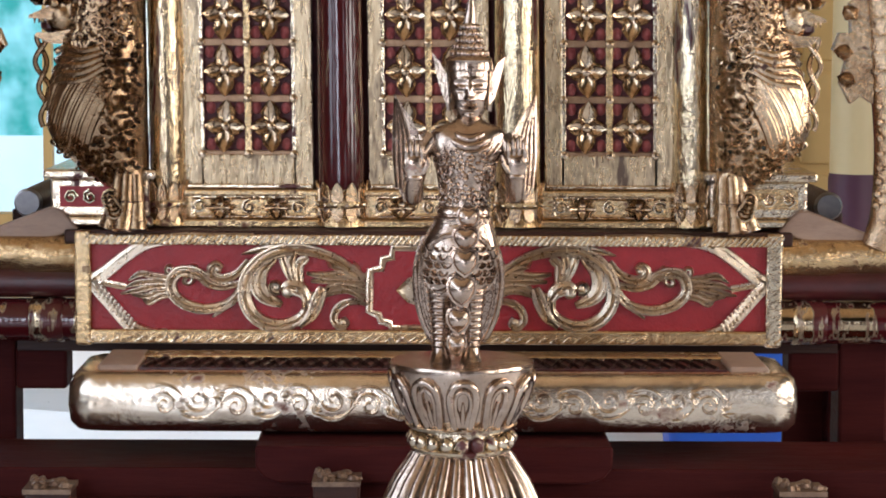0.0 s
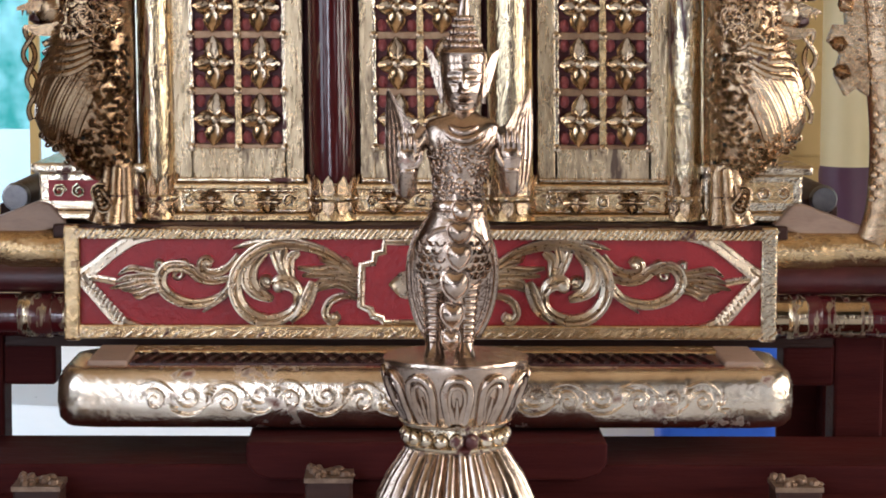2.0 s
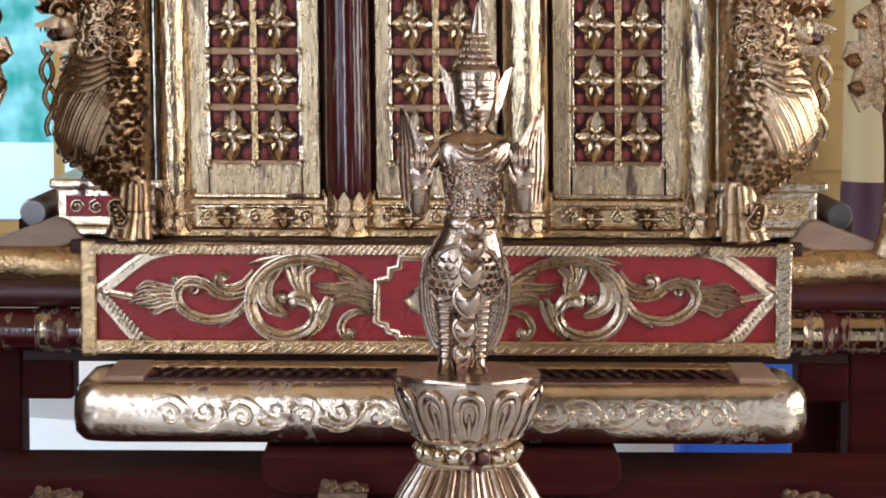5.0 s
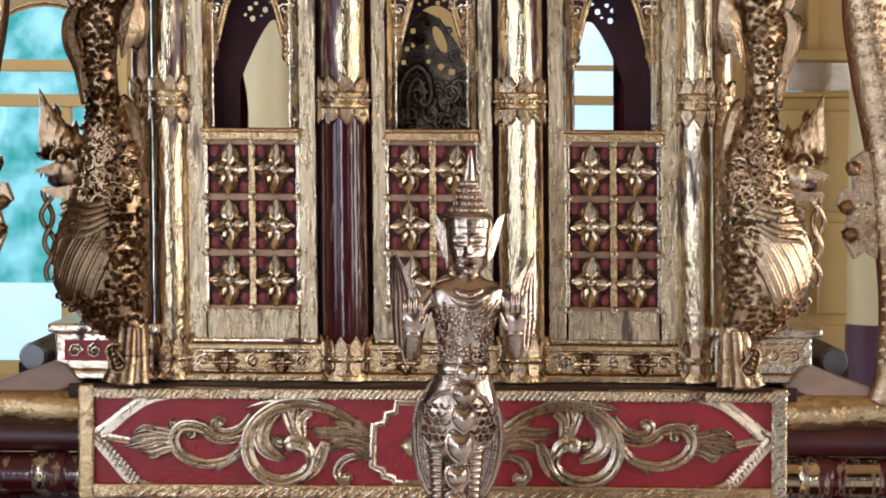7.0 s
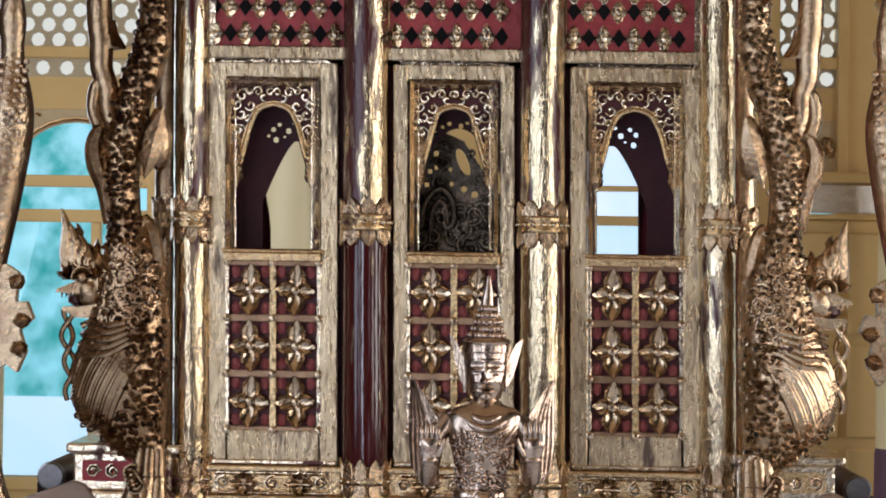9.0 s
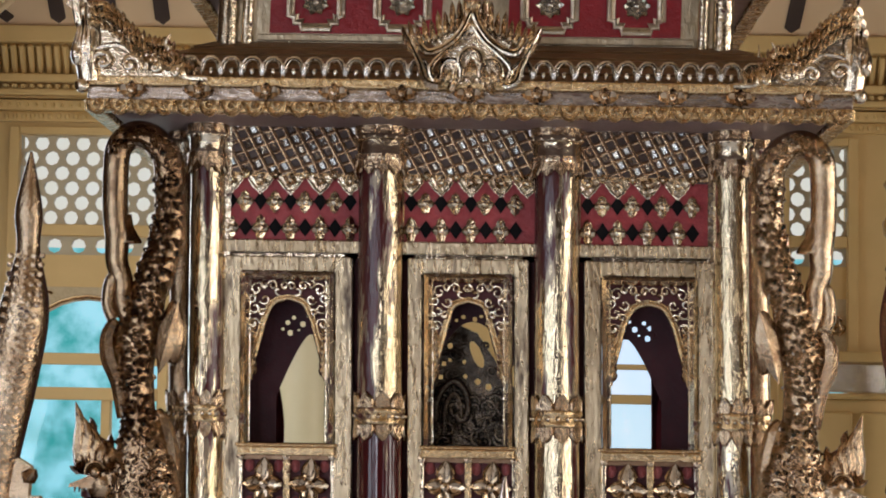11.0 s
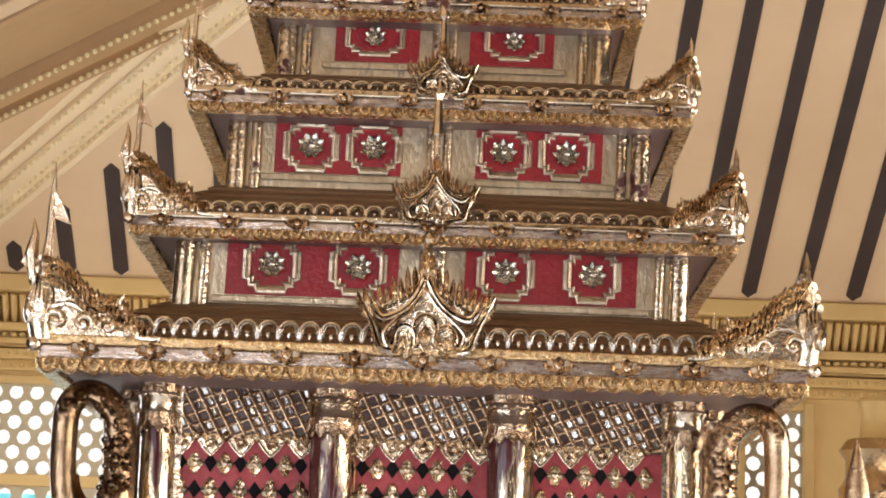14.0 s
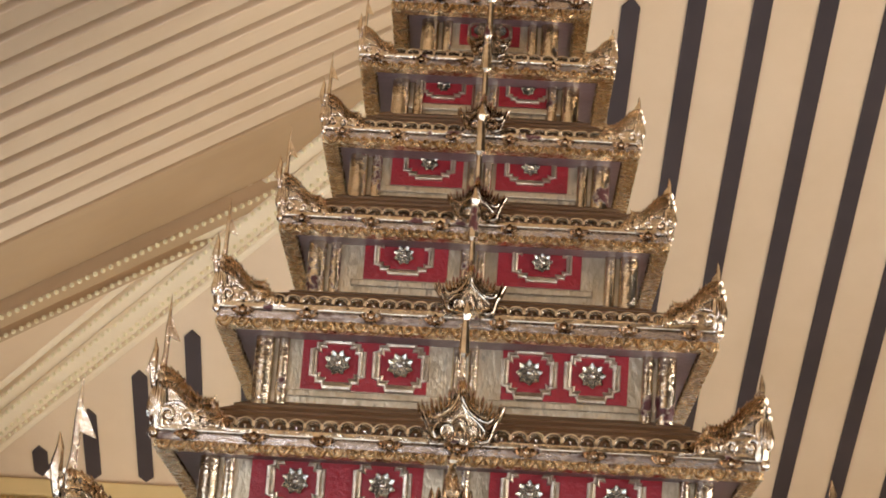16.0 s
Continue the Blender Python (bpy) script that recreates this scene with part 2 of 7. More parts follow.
# ---- mesh helpers ----
class Geo:
    """Vertices and faces of one part."""

    def __init__(self):
        self.v, self.f = [], []

    def add(self, vs, fs):
        k = len(self.v)
        self.v += [tuple(p) for p in vs]
        self.f += [tuple(i + k for i in f) for f in fs]
        return self

    def box(self, x0, x1, y0, y1, z0, z1):
        vs = [(x, y, z) for z in (z0, z1) for y in (y0, y1) for x in (x0, x1)]
        return self.add(vs, [(0, 2, 3, 1), (4, 5, 7, 6), (0, 1, 5, 4), (2, 6, 7, 3), (0, 4, 6, 2), (1, 3, 7, 5)])

    def tube(self, pts, rad, n=8, squash=1.0):
        pts = [Vector(p) for p in pts]
        rads = rad if isinstance(rad, (list, tuple)) else [rad] * len(pts)
        vs, fs, m = [], [], len(pts)
        for i, p in enumerate(pts):
            d = (pts[min(i + 1, m - 1)] - pts[max(i - 1, 0)]).normalized()
            side = d.cross(Vector((0, 1, 0)))
            side = side.normalized() if side.length > 1e-4 else Vector((1, 0, 0))
            up = side.cross(d)
            for k in range(n):
                a = 2 * math.pi * k / n
                vs.append(p + (side * math.cos(a) + up * math.sin(a) * squash) * rads[i])
        for i in range(m - 1):
            for k in range(n):
                q = (k + 1) % n
                fs.append((i * n + k, i * n + q, (i + 1) * n + q, (i + 1) * n + k))
        fs += [tuple(reversed(range(n))), tuple(range((m - 1) * n, m * n))]
        return self.add(vs, fs)

    def lathe(self, prof, c=(0, 0, 0), n=24, lobes=0, amp=0.0, sy=1.0):
        vs, fs = [], []
        for r, z in prof:
            for k in range(n):
                a = 2 * math.pi * k / n
                q = r * (1 + (amp * abs(math.sin(lobes * a / 2)) if lobes else 0))
                vs.append((c[0] + q * math.cos(a), c[1] + q * math.sin(a) * sy, c[2] + z))
        for i in range(len(prof) - 1):
            for k in range(n):
                q = (k + 1) % n
                fs.append((i * n + k, i * n + q, (i + 1) * n + q, (i + 1) * n + k))
        fs += [tuple(reversed(range(n))), tuple(range((len(prof) - 1) * n, len(prof) * n))]
        return self.add(vs, fs)

    def relief(self, path, w, y, d):
        """A carved band along path (x, z) on a face that looks towards -y; w its width, or a function of 0..1; d its height."""
        m, vs, fs = len(path), [], []
        for i, (x, z) in enumerate(path):
            a, b = path[max(i - 1, 0)], path[min(i + 1, m - 1)]
            t = math.hypot(b[0] - a[0], b[1] - a[1]) or 1
            nx, nz = -(b[1] - a[1]) / t, (b[0] - a[0]) / t
            h = (w(i / (m - 1)) if callable(w) else w) / 2
            for s, q in ((-1, 0.001), (-0.8, -0.75), (-0.25, -0.8), (0, -0.45), (0.3, -1.0), (0.8, -0.8), (1, 0.001)):
                vs.append((x + nx * h * s, y + d * q if q < 0 else y + 0.002, z + nz * h * s))
        for i in range(m - 1):
            fs += [(i * 7 + k, i * 7 + k + 1, i * 7 + k + 8, i * 7 + k + 7) for k in range(6)]
        fs += [tuple(range(7)), tuple(reversed(range((m - 1) * 7, m * 7)))]
        return self.add(vs, fs)

    def leaf(self, x, z, ang, l, w, y, d):
        """A pointed leaf with a raised rib."""
        c, s = math.cos(ang), math.sin(ang)

        def p(u, v, h):
            return (x + c * u - s * v, y - h, z + s * u + c * v)
        vs = [p(0, 0, 0.3 * d), p(0.35 * l, w / 2, 0.15 * d), p(0.75 * l, w * 0.36, 0.15 * d), p(l, 0, 0.2 * d), p(0.75 * l, -w * 0.36, 0.15 * d),
              p(0.35 * l, -w / 2, 0.15 * d), p(0.4 * l, 0, d), p(0.75 * l, 0, 0.8 * d)]
        low = [p(0, 0, -0.002), p(0.35 * l, w / 2, -0.002), p(0.75 * l, w * 0.36, -0.002), p(l, 0, -0.002), p(0.75 * l, -w * 0.36, -0.002), p(0.35 * l, -w / 2, -0.002)]
        return self.add(vs + low, [(0, 6, 1), (1, 6, 7, 2), (2, 7, 3), (3, 7, 4), (4, 7, 6, 5), (5, 6, 0),
                                   (0, 1, 9, 8), (1, 2, 10, 9), (2, 3, 11, 10), (3, 4, 12, 11), (4, 5, 13, 12), (5, 0, 8, 13)])

    def petal(self, x, z, ang, l, w, y, d):
        """A hollowed, pointed petal that lifts towards its tip."""
        c, s = math.cos(ang), math.sin(ang)
        prof = ((0.0, 0.35), (0.2, 0.78), (0.42, 1.0), (0.62, 0.86), (0.82, 0.45), (1.0, 0.02))
        vs, fs = [], []
        for t, q in prof:
            for v, h in ((q * w / 2, d * (0.45 + 0.55 * t)), (0.0, d * (0.05 + 0.30 * t)), (-q * w / 2, d * (0.45 + 0.55 * t)), (0.0, -0.003 + 0.3 * d * t)):
                vs.append((x + c * t * l - s * v, y - h, z + s * t * l + c * v))
        for i in range(len(prof) - 1):
            fs += [(4 * i + k, 4 * i + (k + 1) % 4, 4 * i + 4 + (k + 1) % 4, 4 * i + 4 + k) for k in range(4)]
        return self.add(vs, fs)

    def dome(self, x, z, r, y, d, n=8):
        vs = [(x + q * r * math.cos(2 * math.pi * k / n), y - h * d, z + q * r * math.sin(2 * math.pi * k / n)) for q, h in ((1, -0.1), (0.85, 0.6)) for k in range(n)]
        vs.append((x, y - d, z))
        return self.add(vs, [(k, (k + 1) % n, n + (k + 1) % n, n + k) for k in range(n)] + [(n + k, n + (k + 1) % n, 2 * n) for k in range(n)])

    def prism(self, outline, y0, y1):
        n = len(outline)
        vs = [(x, y0, z) for x, z in outline] + [(x, y1, z) for x, z in outline]
        return self.add(vs, [tuple(range(n)), tuple(reversed(range(n, 2 * n)))] + [(i, n + i, n + (i + 1) % n, (i + 1) % n) for i in range(n)])

    def blob(self, c, r, n=10, m=7):
        prof = [(math.sin(math.pi * (i + 0.02) / (m - 0.96)), -math.cos(math.pi * (i + 0.02) / (m - 0.96))) for i in range(m)]
        vs, fs = [], []
        for q, z in prof:
            vs += [(c[0] + r[0] * q * math.cos(2 * math.pi * k / n), c[1] + r[1] * q * math.sin(2 * math.pi * k / n), c[2] + r[2] * z) for k in range(n)]
        for i in range(m - 1):
            fs += [(i * n + k, i * n + (k + 1) % n, (i + 1) * n + (k + 1) % n, (i + 1) * n + k) for k in range(n)]
        return self.add(vs, fs + [tuple(reversed(range(n))), tuple(range((m - 1) * n, m * n))])

    def weld(self):
        """Join vertices that share a place."""
        seen, at = {}, []
        for p in self.v:
            at.append(seen.setdefault(tuple(round(c, 5) for c in p), len(seen)))
        self.v, self.f = list(seen), [tuple(at[i] for i in f) for f in self.f]
        return self

    def mirror(self, about=0.0):
        """The same geometry with its mirror image beside it."""
        return self.add([(2 * about - x, y, z) for x, y, z in self.v], [tuple(reversed(f)) for f in self.f])

    def flipped(self):
        g = Geo()
        return g.add([(-x, y, z) for x, y, z in self.v], [tuple(reversed(f)) for f in self.f])


LEAN = ((0.9, 0.002), (1.07, 0.001), (2.0, -0.013), (2.3, -0.016), (2.6, -0.005), (3.75, 0.012), (4.2, 0.016))


def lean(z):
    """How far the old shrine stands out of true at a height."""
    for (a, p), (b, q) in zip(LEAN, LEAN[1:]):
        if z <= b:
            return p + (q - p) * (max(z, a) - a) / (b - a)
    return LEAN[-1][1]


def mesh_of(name, g, material, smooth=False, leaning=False):
    me = bpy.data.meshes.new(name)
    vs = [(x + lean(z), y, z) for x, y, z in g.v] if leaning else g.v
    me.from_pydata(vs, [], g.f)
    bm = bmesh.new()
    bm.from_mesh(me)
    bmesh.ops.recalc_face_normals(bm, faces=bm.faces)
    bm.to_mesh(me)
    bm.free()
    me.materials.append(material)
    if smooth:
        me.polygons.foreach_set("use_smooth", [True] * len(me.polygons))
        me.set_sharp_from_angle(angle=radians(50))
    return me


def under(ob, parent):
    if parent is not None:
        ob.parent = parent
        if parent.type == "EMPTY":
            ob.matrix_parent_inverse = parent.matrix_basis.inverted()
    return ob


def part(name, g, material, parent=None, label="", smooth=False, bevel=0.0, leaning=False):
    """One mesh object, under a thing or a part."""
    ob = under(new(name, mesh_of(name, g, material, smooth, leaning)), parent)
    if bevel:
        b = ob.modifiers.new("edges", "BEVEL")
        b.width, b.segments, b.limit_method = bevel, 2, "ANGLE"
    return tagged(ob, label)


def piece(name, me, parent, x, y, z, spin=0.0, sx=1.0, sz=1.0, leaning=True):
    """One of many alike pieces on a shared mesh."""
    ob = under(new(name, me), parent)
    ob.matrix_basis = Matrix.Translation((x + (lean(z) if leaning else 0), y, z)) @ Matrix.Rotation(spin, 4, "Y") @ Matrix.Diagonal((sx, 1, sz, 1))
    return ob


def thing(name, x, y, z, label, category, group=""):
    ob = new(name)
    ob.empty_display_size = 0.1
    ob.matrix_basis = Matrix.Translation((x, y, z))
    return tagged(ob, label, category, group)


def setting(name, g, material, label, bevel=0.0):
    ob = part(name, g, material, None, label, bevel=bevel)
    return tagged(ob, "", name.split("_")[0], "", "structure")


def arc(cx, cz, r0, r1, a0, a1, n=14):
    """Points of a bow or, where the two radii differ, of a spiral; degrees."""
    out = []
    for i in range(n):
        t = i / (n - 1)
        r, a = r0 + (r1 - r0) * t, radians(a0 + (a1 - a0) * t)
        out.append((cx + r * math.cos(a), cz + r * math.sin(a)))
    return out


def bow(*pts, n=6):
    """A smooth curve through a few points."""
    q = [pts[0], *pts, pts[-1]]
    out = []
    for a, b, c, d in zip(q, q[1:], q[2:], q[3:]):
        for i in range(n):
            t = i / n
            out.append(tuple(0.5 * (2 * b[k] + (c[k] - a[k]) * t + (2 * a[k] - 5 * b[k] + 4 * c[k] - d[k]) * t * t + (3 * b[k] - a[k] - 3 * c[k] + d[k]) * t ** 3) for k in range(len(b))))
    return out + [tuple(pts[-1])]


# ---- the hall ----
YB = NORTH


def plate(x0, x1, y0, y1, z0, z1, holes, axis="x"):
    """A wall plate with openings (a0, a1, z0, z1), cut into blocks."""
    g = Geo()
    lo, hi = (x0, x1) if axis == "x" else (y0, y1)
    cuts = sorted({lo, hi, *[h[0] for h in holes], *[h[1] for h in holes]})
    for a, b in zip(cuts, cuts[1:]):
        spans, z = sorted((h[2], h[3]) for h in holes if h[0] <= a + 1e-6 and h[1] >= b - 1e-6), z0
        for p, q in spans + [(z1, z1)]:
            if p > z + 1e-4:
                g.box(a, b, y0, y1, z, p) if axis == "x" else g.box(x0, x1, a, b, z, p)
            z = q
    return g


NORTH_OPENINGS = [(-2.30, -1.50, 0.45, 3.06), (0.42, 0.98, 0.45, 2.45), (1.42, 1.80, 0.40, 3.06), (2.6, 3.6, 0.45, 3.06)]
setting("floor", Geo().box(WEST, EAST, SOUTH, NORTH, -0.2, 0.0), mat("pale_floor_tile", (0.66, 0.72, 0.80), (0.74, 0.80, 0.87), 0.30, 0, 1.5, 0.02), "pale bluish glazed tile floor of the hall")
setting("wall_north", plate(WEST, EAST, NORTH, NORTH + 0.18, 0, 3.7, NORTH_OPENINGS), OCHRE, "ochre painted wall with tall windows")
# Three unseen walls close the hall; their dark boards deepen the gold's reflections.
setting("wall_west", plate(WEST - 0.2, WEST, SOUTH, NORTH + 0.18, 0, 3.7, [(a - 0.65, a + 0.65, 0.85, 3.15) for a in (-6.9, -4.7, -2.6, 3.0)] + [(4.25, 5.25, 0.85, 3.15)], "y"), UNSEEN_DARK, "unseen dark wall with assumed windows, added to darken reflections")
setting("wall_east", plate(EAST, EAST + 0.2, SOUTH, NORTH + 0.18, 0, 3.7, [(a - 0.65, a + 0.65, 0.85, 3.25) for a in (-5.5, -2.8, -0.4)] + [(3.9, 4.9, 0.85, 3.15)], "y"), UNSEEN_DARK, "unseen dark wall with assumed windows, added to darken reflections")
setting("wall_south", plate(WEST, EAST, SOUTH - 0.2, SOUTH, 0, 3.7, [(a - 0.45, a + 0.45, 0.3, 2.7) for a in (-1.9, 3.5)]), UNSEEN_DARK, "unseen dark wall with assumed doorways, added to darken reflections")

# sloped ceilings: one rises from the north wall, one from the west, and they meet along a hip
RISE = 5.2
g = Geo()
yb0, top = NORTH - 0.15, EAVE_Z + PITCH * RISE
g.add([(CORNER_X, yb0, EAVE_Z), (EAST, yb0, EAVE_Z), (EAST, yb0 - RISE, top), (CORNER_X + RISE, yb0 - RISE, top)], [(0, 1, 2, 3)])
g.add([(CORNER_X, yb0, EAVE_Z), (CORNER_X + RISE, yb0 - RISE, top), (CORNER_X + RISE, SOUTH, top), (CORNER_X, SOUTH, EAVE_Z)], [(0, 1, 2, 3)])
g.add([(EAST, yb0 - RISE, top), (EAST, SOUTH, top), (CORNER_X + RISE, SOUTH, top), (CORNER_X + RISE, yb0 - RISE, top)], [(0, 1, 2, 3)])
g.add([(WEST, NORTH, EAVE_Z), (CORNER_X, yb0, EAVE_Z), (CORNER_X, SOUTH, EAVE_Z), (WEST, SOUTH, EAVE_Z)], [(0, 1, 2, 3)])
g.add([(WEST, NORTH, EAVE_Z), (EAST, NORTH, EAVE_Z), (EAST, yb0, EAVE_Z), (CORNER_X, yb0, EAVE_Z)], [(0, 1, 2, 3)])
g.add([(EAST, SOUTH, EAVE_Z), (EAST, SOUTH, top), (EAST, yb0 - RISE, top), (EAST, yb0, EAVE_Z)], [(0, 1, 2, 3)])
g.add([(CORNER_X, SOUTH, EAVE_Z), (EAST, SOUTH, EAVE_Z), (EAST, SOUTH, top), (CORNER_X + RISE, SOUTH, top)], [(0, 1, 2, 3)])
g.add([(x, y, z + 0.12) for x, y, z in g.v], g.f)
ceiling = setting("ceiling", g, OCHRE_PALE, "cream painted boarded ceiling on two slopes")


def up_north(x, run, lift=0.0):
    """A point on the north slope, run metres from its foot."""
    k = math.hypot(1, PITCH)
    return (x, yb0 - run - lift * PITCH / k, EAVE_Z + PITCH * run - lift / k)


def up_west(y, run, lift=0.0):
    k = math.hypot(1, PITCH)
    return (CORNER_X + run + lift * PITCH / k, y, EAVE_Z + PITCH * run - lift / k)


def bar(g, a, b, side, w, lift):
    """A board from a to b on a slope: side the way across, lift the way off the slope."""
    a, b, side, lift = Vector(a), Vector(b), Vector(side).normalized() * w / 2, Vector(lift)
    vs = [a - side, a + side, b + side, b - side]
    vs += [p + lift for p in vs]
    g.add(vs, [(0, 1, 2, 3), (7, 6, 5, 4), (0, 4, 5, 1), (1, 5, 6, 2), (2, 6, 7, 3), (3, 7, 4, 0)])


KN = math.hypot(1, PITCH)
OFF_N, OFF_W = Vector((0, -PITCH, -1)) / KN, Vector((PITCH, 0, -1)) / KN
# dark slots with pointed ends on the north slope
g = Geo()
for i in range(-17, 14):
    x = 1.446 + 0.249 * i
    if x < CORNER_X + 0.25 or x > EAST - 0.2:
        continue
    lo, hi = 0.10, min(RISE - 0.15, x - CORNER_X - 0.43)
    if hi - lo < -0.16:
        continue
    hi = max(hi, lo + 0.005)
    w = 0.036
    pts = [up_north(x + dx + 0.029 * run, run, 0.008) for dx, run in ((0, lo - 0.035), (w, lo), (w, hi), (0, hi + 0.04), (-w, hi), (-w, lo))]
    g.add(pts + [tuple(Vector(p) - OFF_N * 0.012) for p in pts], [(5, 4, 3, 2, 1, 0), *[(k, (k + 1) % 6, 6 + (k + 1) % 6, 6 + k) for k in range(6)]])
tagged(part("trim_slots", g, SLOT, None, "dark pointed ventilation slots in the ceiling"), "", "ceiling slots", "", "structure")
# louvre slats and the wide beam on the west slope
g = Geo()
for i in range(-1, 46):
    y = 2.612 - 0.192 * i
    bar(g, up_west(y, 0.05), up_west(y, min(RISE - 0.1, yb0 - y - 0.3)), (0, 1, 0), 0.132, OFF_W * 0.08)
tagged(part("trim_slats", g, OCHRE_PALE, None, "cream louvre slats across the sloped ceiling", bevel=0.006), "", "ceiling slats", "", "structure")
# Brown strips on the slope put the shade between the slats into colour.
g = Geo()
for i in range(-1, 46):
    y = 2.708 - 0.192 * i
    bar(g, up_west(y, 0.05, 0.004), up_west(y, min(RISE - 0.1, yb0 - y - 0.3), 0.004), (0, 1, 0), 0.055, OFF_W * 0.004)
tagged(part("trim_gaps", g, mat("gap_shade_brown", (0.055, 0.03, 0.015), (0.085, 0.05, 0.025), 0.7), None, "dark brown strips that stand for the shaded gaps between the slats"), "", "ceiling slats", "", "structure")
g = Geo()
bar(g, up_west(3.344, 0.0), up_west(3.344, 2.5), (0, 1, 0), 0.684, OFF_W * 0.02)
bar(g, up_west(2.969, 0.0), up_west(2.969, 2.7), (0, 1, 0), 0.077, OFF_W * 0.07)
bar(g, up_west(3.785, 0.0), up_west(3.785, 2.2), (0, 1, 0), 0.176, OFF_W * 0.07)
bar(g, up_west(4.05, 0.0), up_west(4.05, 1.8), (0, 1, 0), 0.066, OFF_W * 0.06)
tagged(part("trim_beam", g, mat("brown_ochre_beam", (0.43, 0.27, 0.125), (0.52, 0.34, 0.17), 0.5, 0, 1.5, 0.05, 40), None, "wide ochre ceiling beam with moulded edges", bevel=0.01), "", "ceiling beam", "", "structure")
g = Geo()
for i in range(72):
    for y, lift in ((3.686, 0.085), (3.995, 0.065)):
        p = up_west(y, 0.05 + i * 0.03, lift)
        g.blob(p, (0.011, 0.016, 0.011), 5, 4)
tagged(part("trim_beads", g, CREAM, None, "cream bead trim along the ceiling beam"), "", "bead trim", "", "stuff")
g = Geo()
for i in range(2):
    y = 4.392 + 0.243 * i
    bar(g, up_west(y, 0.0, 0.006), up_west(y, 0.52 - 0.16 * i, 0.006), (0, 1, 0), 0.035, OFF_W * 0.004)
tagged(part("trim_slots_west", g, SLOT, None, "narrow dark slots in the sloped ceiling"), "", "ceiling slots", "", "structure")
# hip boards with beads
hip = lambda run, lift: Vector((CORNER_X + run, yb0 - run, EAVE_Z + PITCH * run - lift))
g = Geo()
down = Vector((0, 0, -1))
across = Vector((1, 1, 0)).normalized()
bar(g, hip(-0.05, -0.02), hip(4.2, -0.02), across, 0.44, down * 0.07)
bar(g, hip(-0.05, 0.03), hip(4.2, 0.03), across, 0.24, down * 0.05)
bar(g, hip(-0.05, 0.078), hip(4.2, 0.078), across, 0.10, down * 0.03)
for off in (-0.168, 0.168):
    lift = 0.045
    bar(g, hip(-0.05, lift) + across * off, hip(4.2, lift) + across * off, across, 0.045, down * 0.035)
tagged(part("trim_hip", g, mat("warm_cream_paint", (0.84, 0.66, 0.40), (0.88, 0.72, 0.47), 0.5, 0, 1.5, 0.04, 40), None, "cream hip board where two ceiling slopes meet", bevel=0.012), "", "hip board", "", "structure")
g = Geo()
for i in range(130):
    for off, dz in ((-0.215, 0.055), (-0.118, 0.085), (-0.045, 0.115), (0.045, 0.115), (0.118, 0.085), (0.215, 0.055)):
        p = hip(i * 0.03, dz) + across * off
        g.blob(p, (0.011, 0.011, 0.011), 5, 4)
tagged(part("trim_hip_beads", g, CREAM, None, "cream bead trim along the hip board"), "", "bead trim", "", "stuff")
# cornice of the north wall
g = Geo()
for z0, z1, d in ((3.08, 3.13, 0.05), (3.13, 3.18, 0.09), (3.20, 3.23, 0.11), (3.26, 3.30, 0.14), (3.44, 3.52, 0.22)):
    g.box(WEST, EAST, NORTH - d, NORTH + 0.001, z0, z1)
g.box(WEST, EAST, NORTH - 0.06, NORTH + 0.001, 3.19, 3.48)
cornice = setting("trim_cornice", g, OCHRE, "ochre moulded cornice under the ceiling", 0.008)
g = Geo()
for i in range(160):
    x = WEST + 0.02 + i * 0.042
    if -0.75 < x < 0.75:
        continue
    g.tube([(x, NORTH - 0.17, 3.43), (x, NORTH - 0.13, 3.37), (x, NORTH - 0.09, 3.31)], [0.017, 0.016, 0.013], 6)
    g.blob((x, NORTH - 0.10, 3.245), (0.018, 0.02, 0.012), 6, 4)
    g.blob((x, NORTH - 0.055, 3.105), (0.015, 0.012, 0.016), 6, 4)
    g.blob((x + 0.02, NORTH - 0.09, 3.155), (0.012, 0.012, 0.012), 5, 4)
tagged(part("reeded_frieze", g, OCHRE, cornice), "", "", "", "stuff")

# distance beyond the windows: boards that glow themselves instead of being lit
tagged(part("backdrop", Geo().box(-14, 16, 15.0, 15.1, -1, 3.2), GLOW_LEAFY, None, "hazy green and blue trees outdoors, on a glowing board"), "", "backdrop", "", "structure")
tagged(part("backdrop_yard", Geo().box(-14, 16, 12.0, 12.1, -1, 0.55), GLOW_WHITE, None, "white yard outdoors, glowing in place of sunlight"), "", "backdrop", "", "structure")
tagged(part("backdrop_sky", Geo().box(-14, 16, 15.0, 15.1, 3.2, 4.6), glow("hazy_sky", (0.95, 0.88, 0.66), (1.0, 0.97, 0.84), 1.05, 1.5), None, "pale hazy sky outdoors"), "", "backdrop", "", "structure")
tagged(part("backdrop_wall", Geo().box(0.2, 2.3, 14.8, 14.9, -1, 3.3), GLOW_WHITE, None, "white wall outdoors, glowing in place of sunlight"), "", "backdrop", "", "structure")
setting("ground", Geo().box(-16, 18, NORTH + 0.18, 16, -0.3, -0.2), mat("pale_yard", (0.5, 0.48, 0.44), (0.6, 0.58, 0.52), 0.8, 0, 2), "pale paved yard outside the hall")


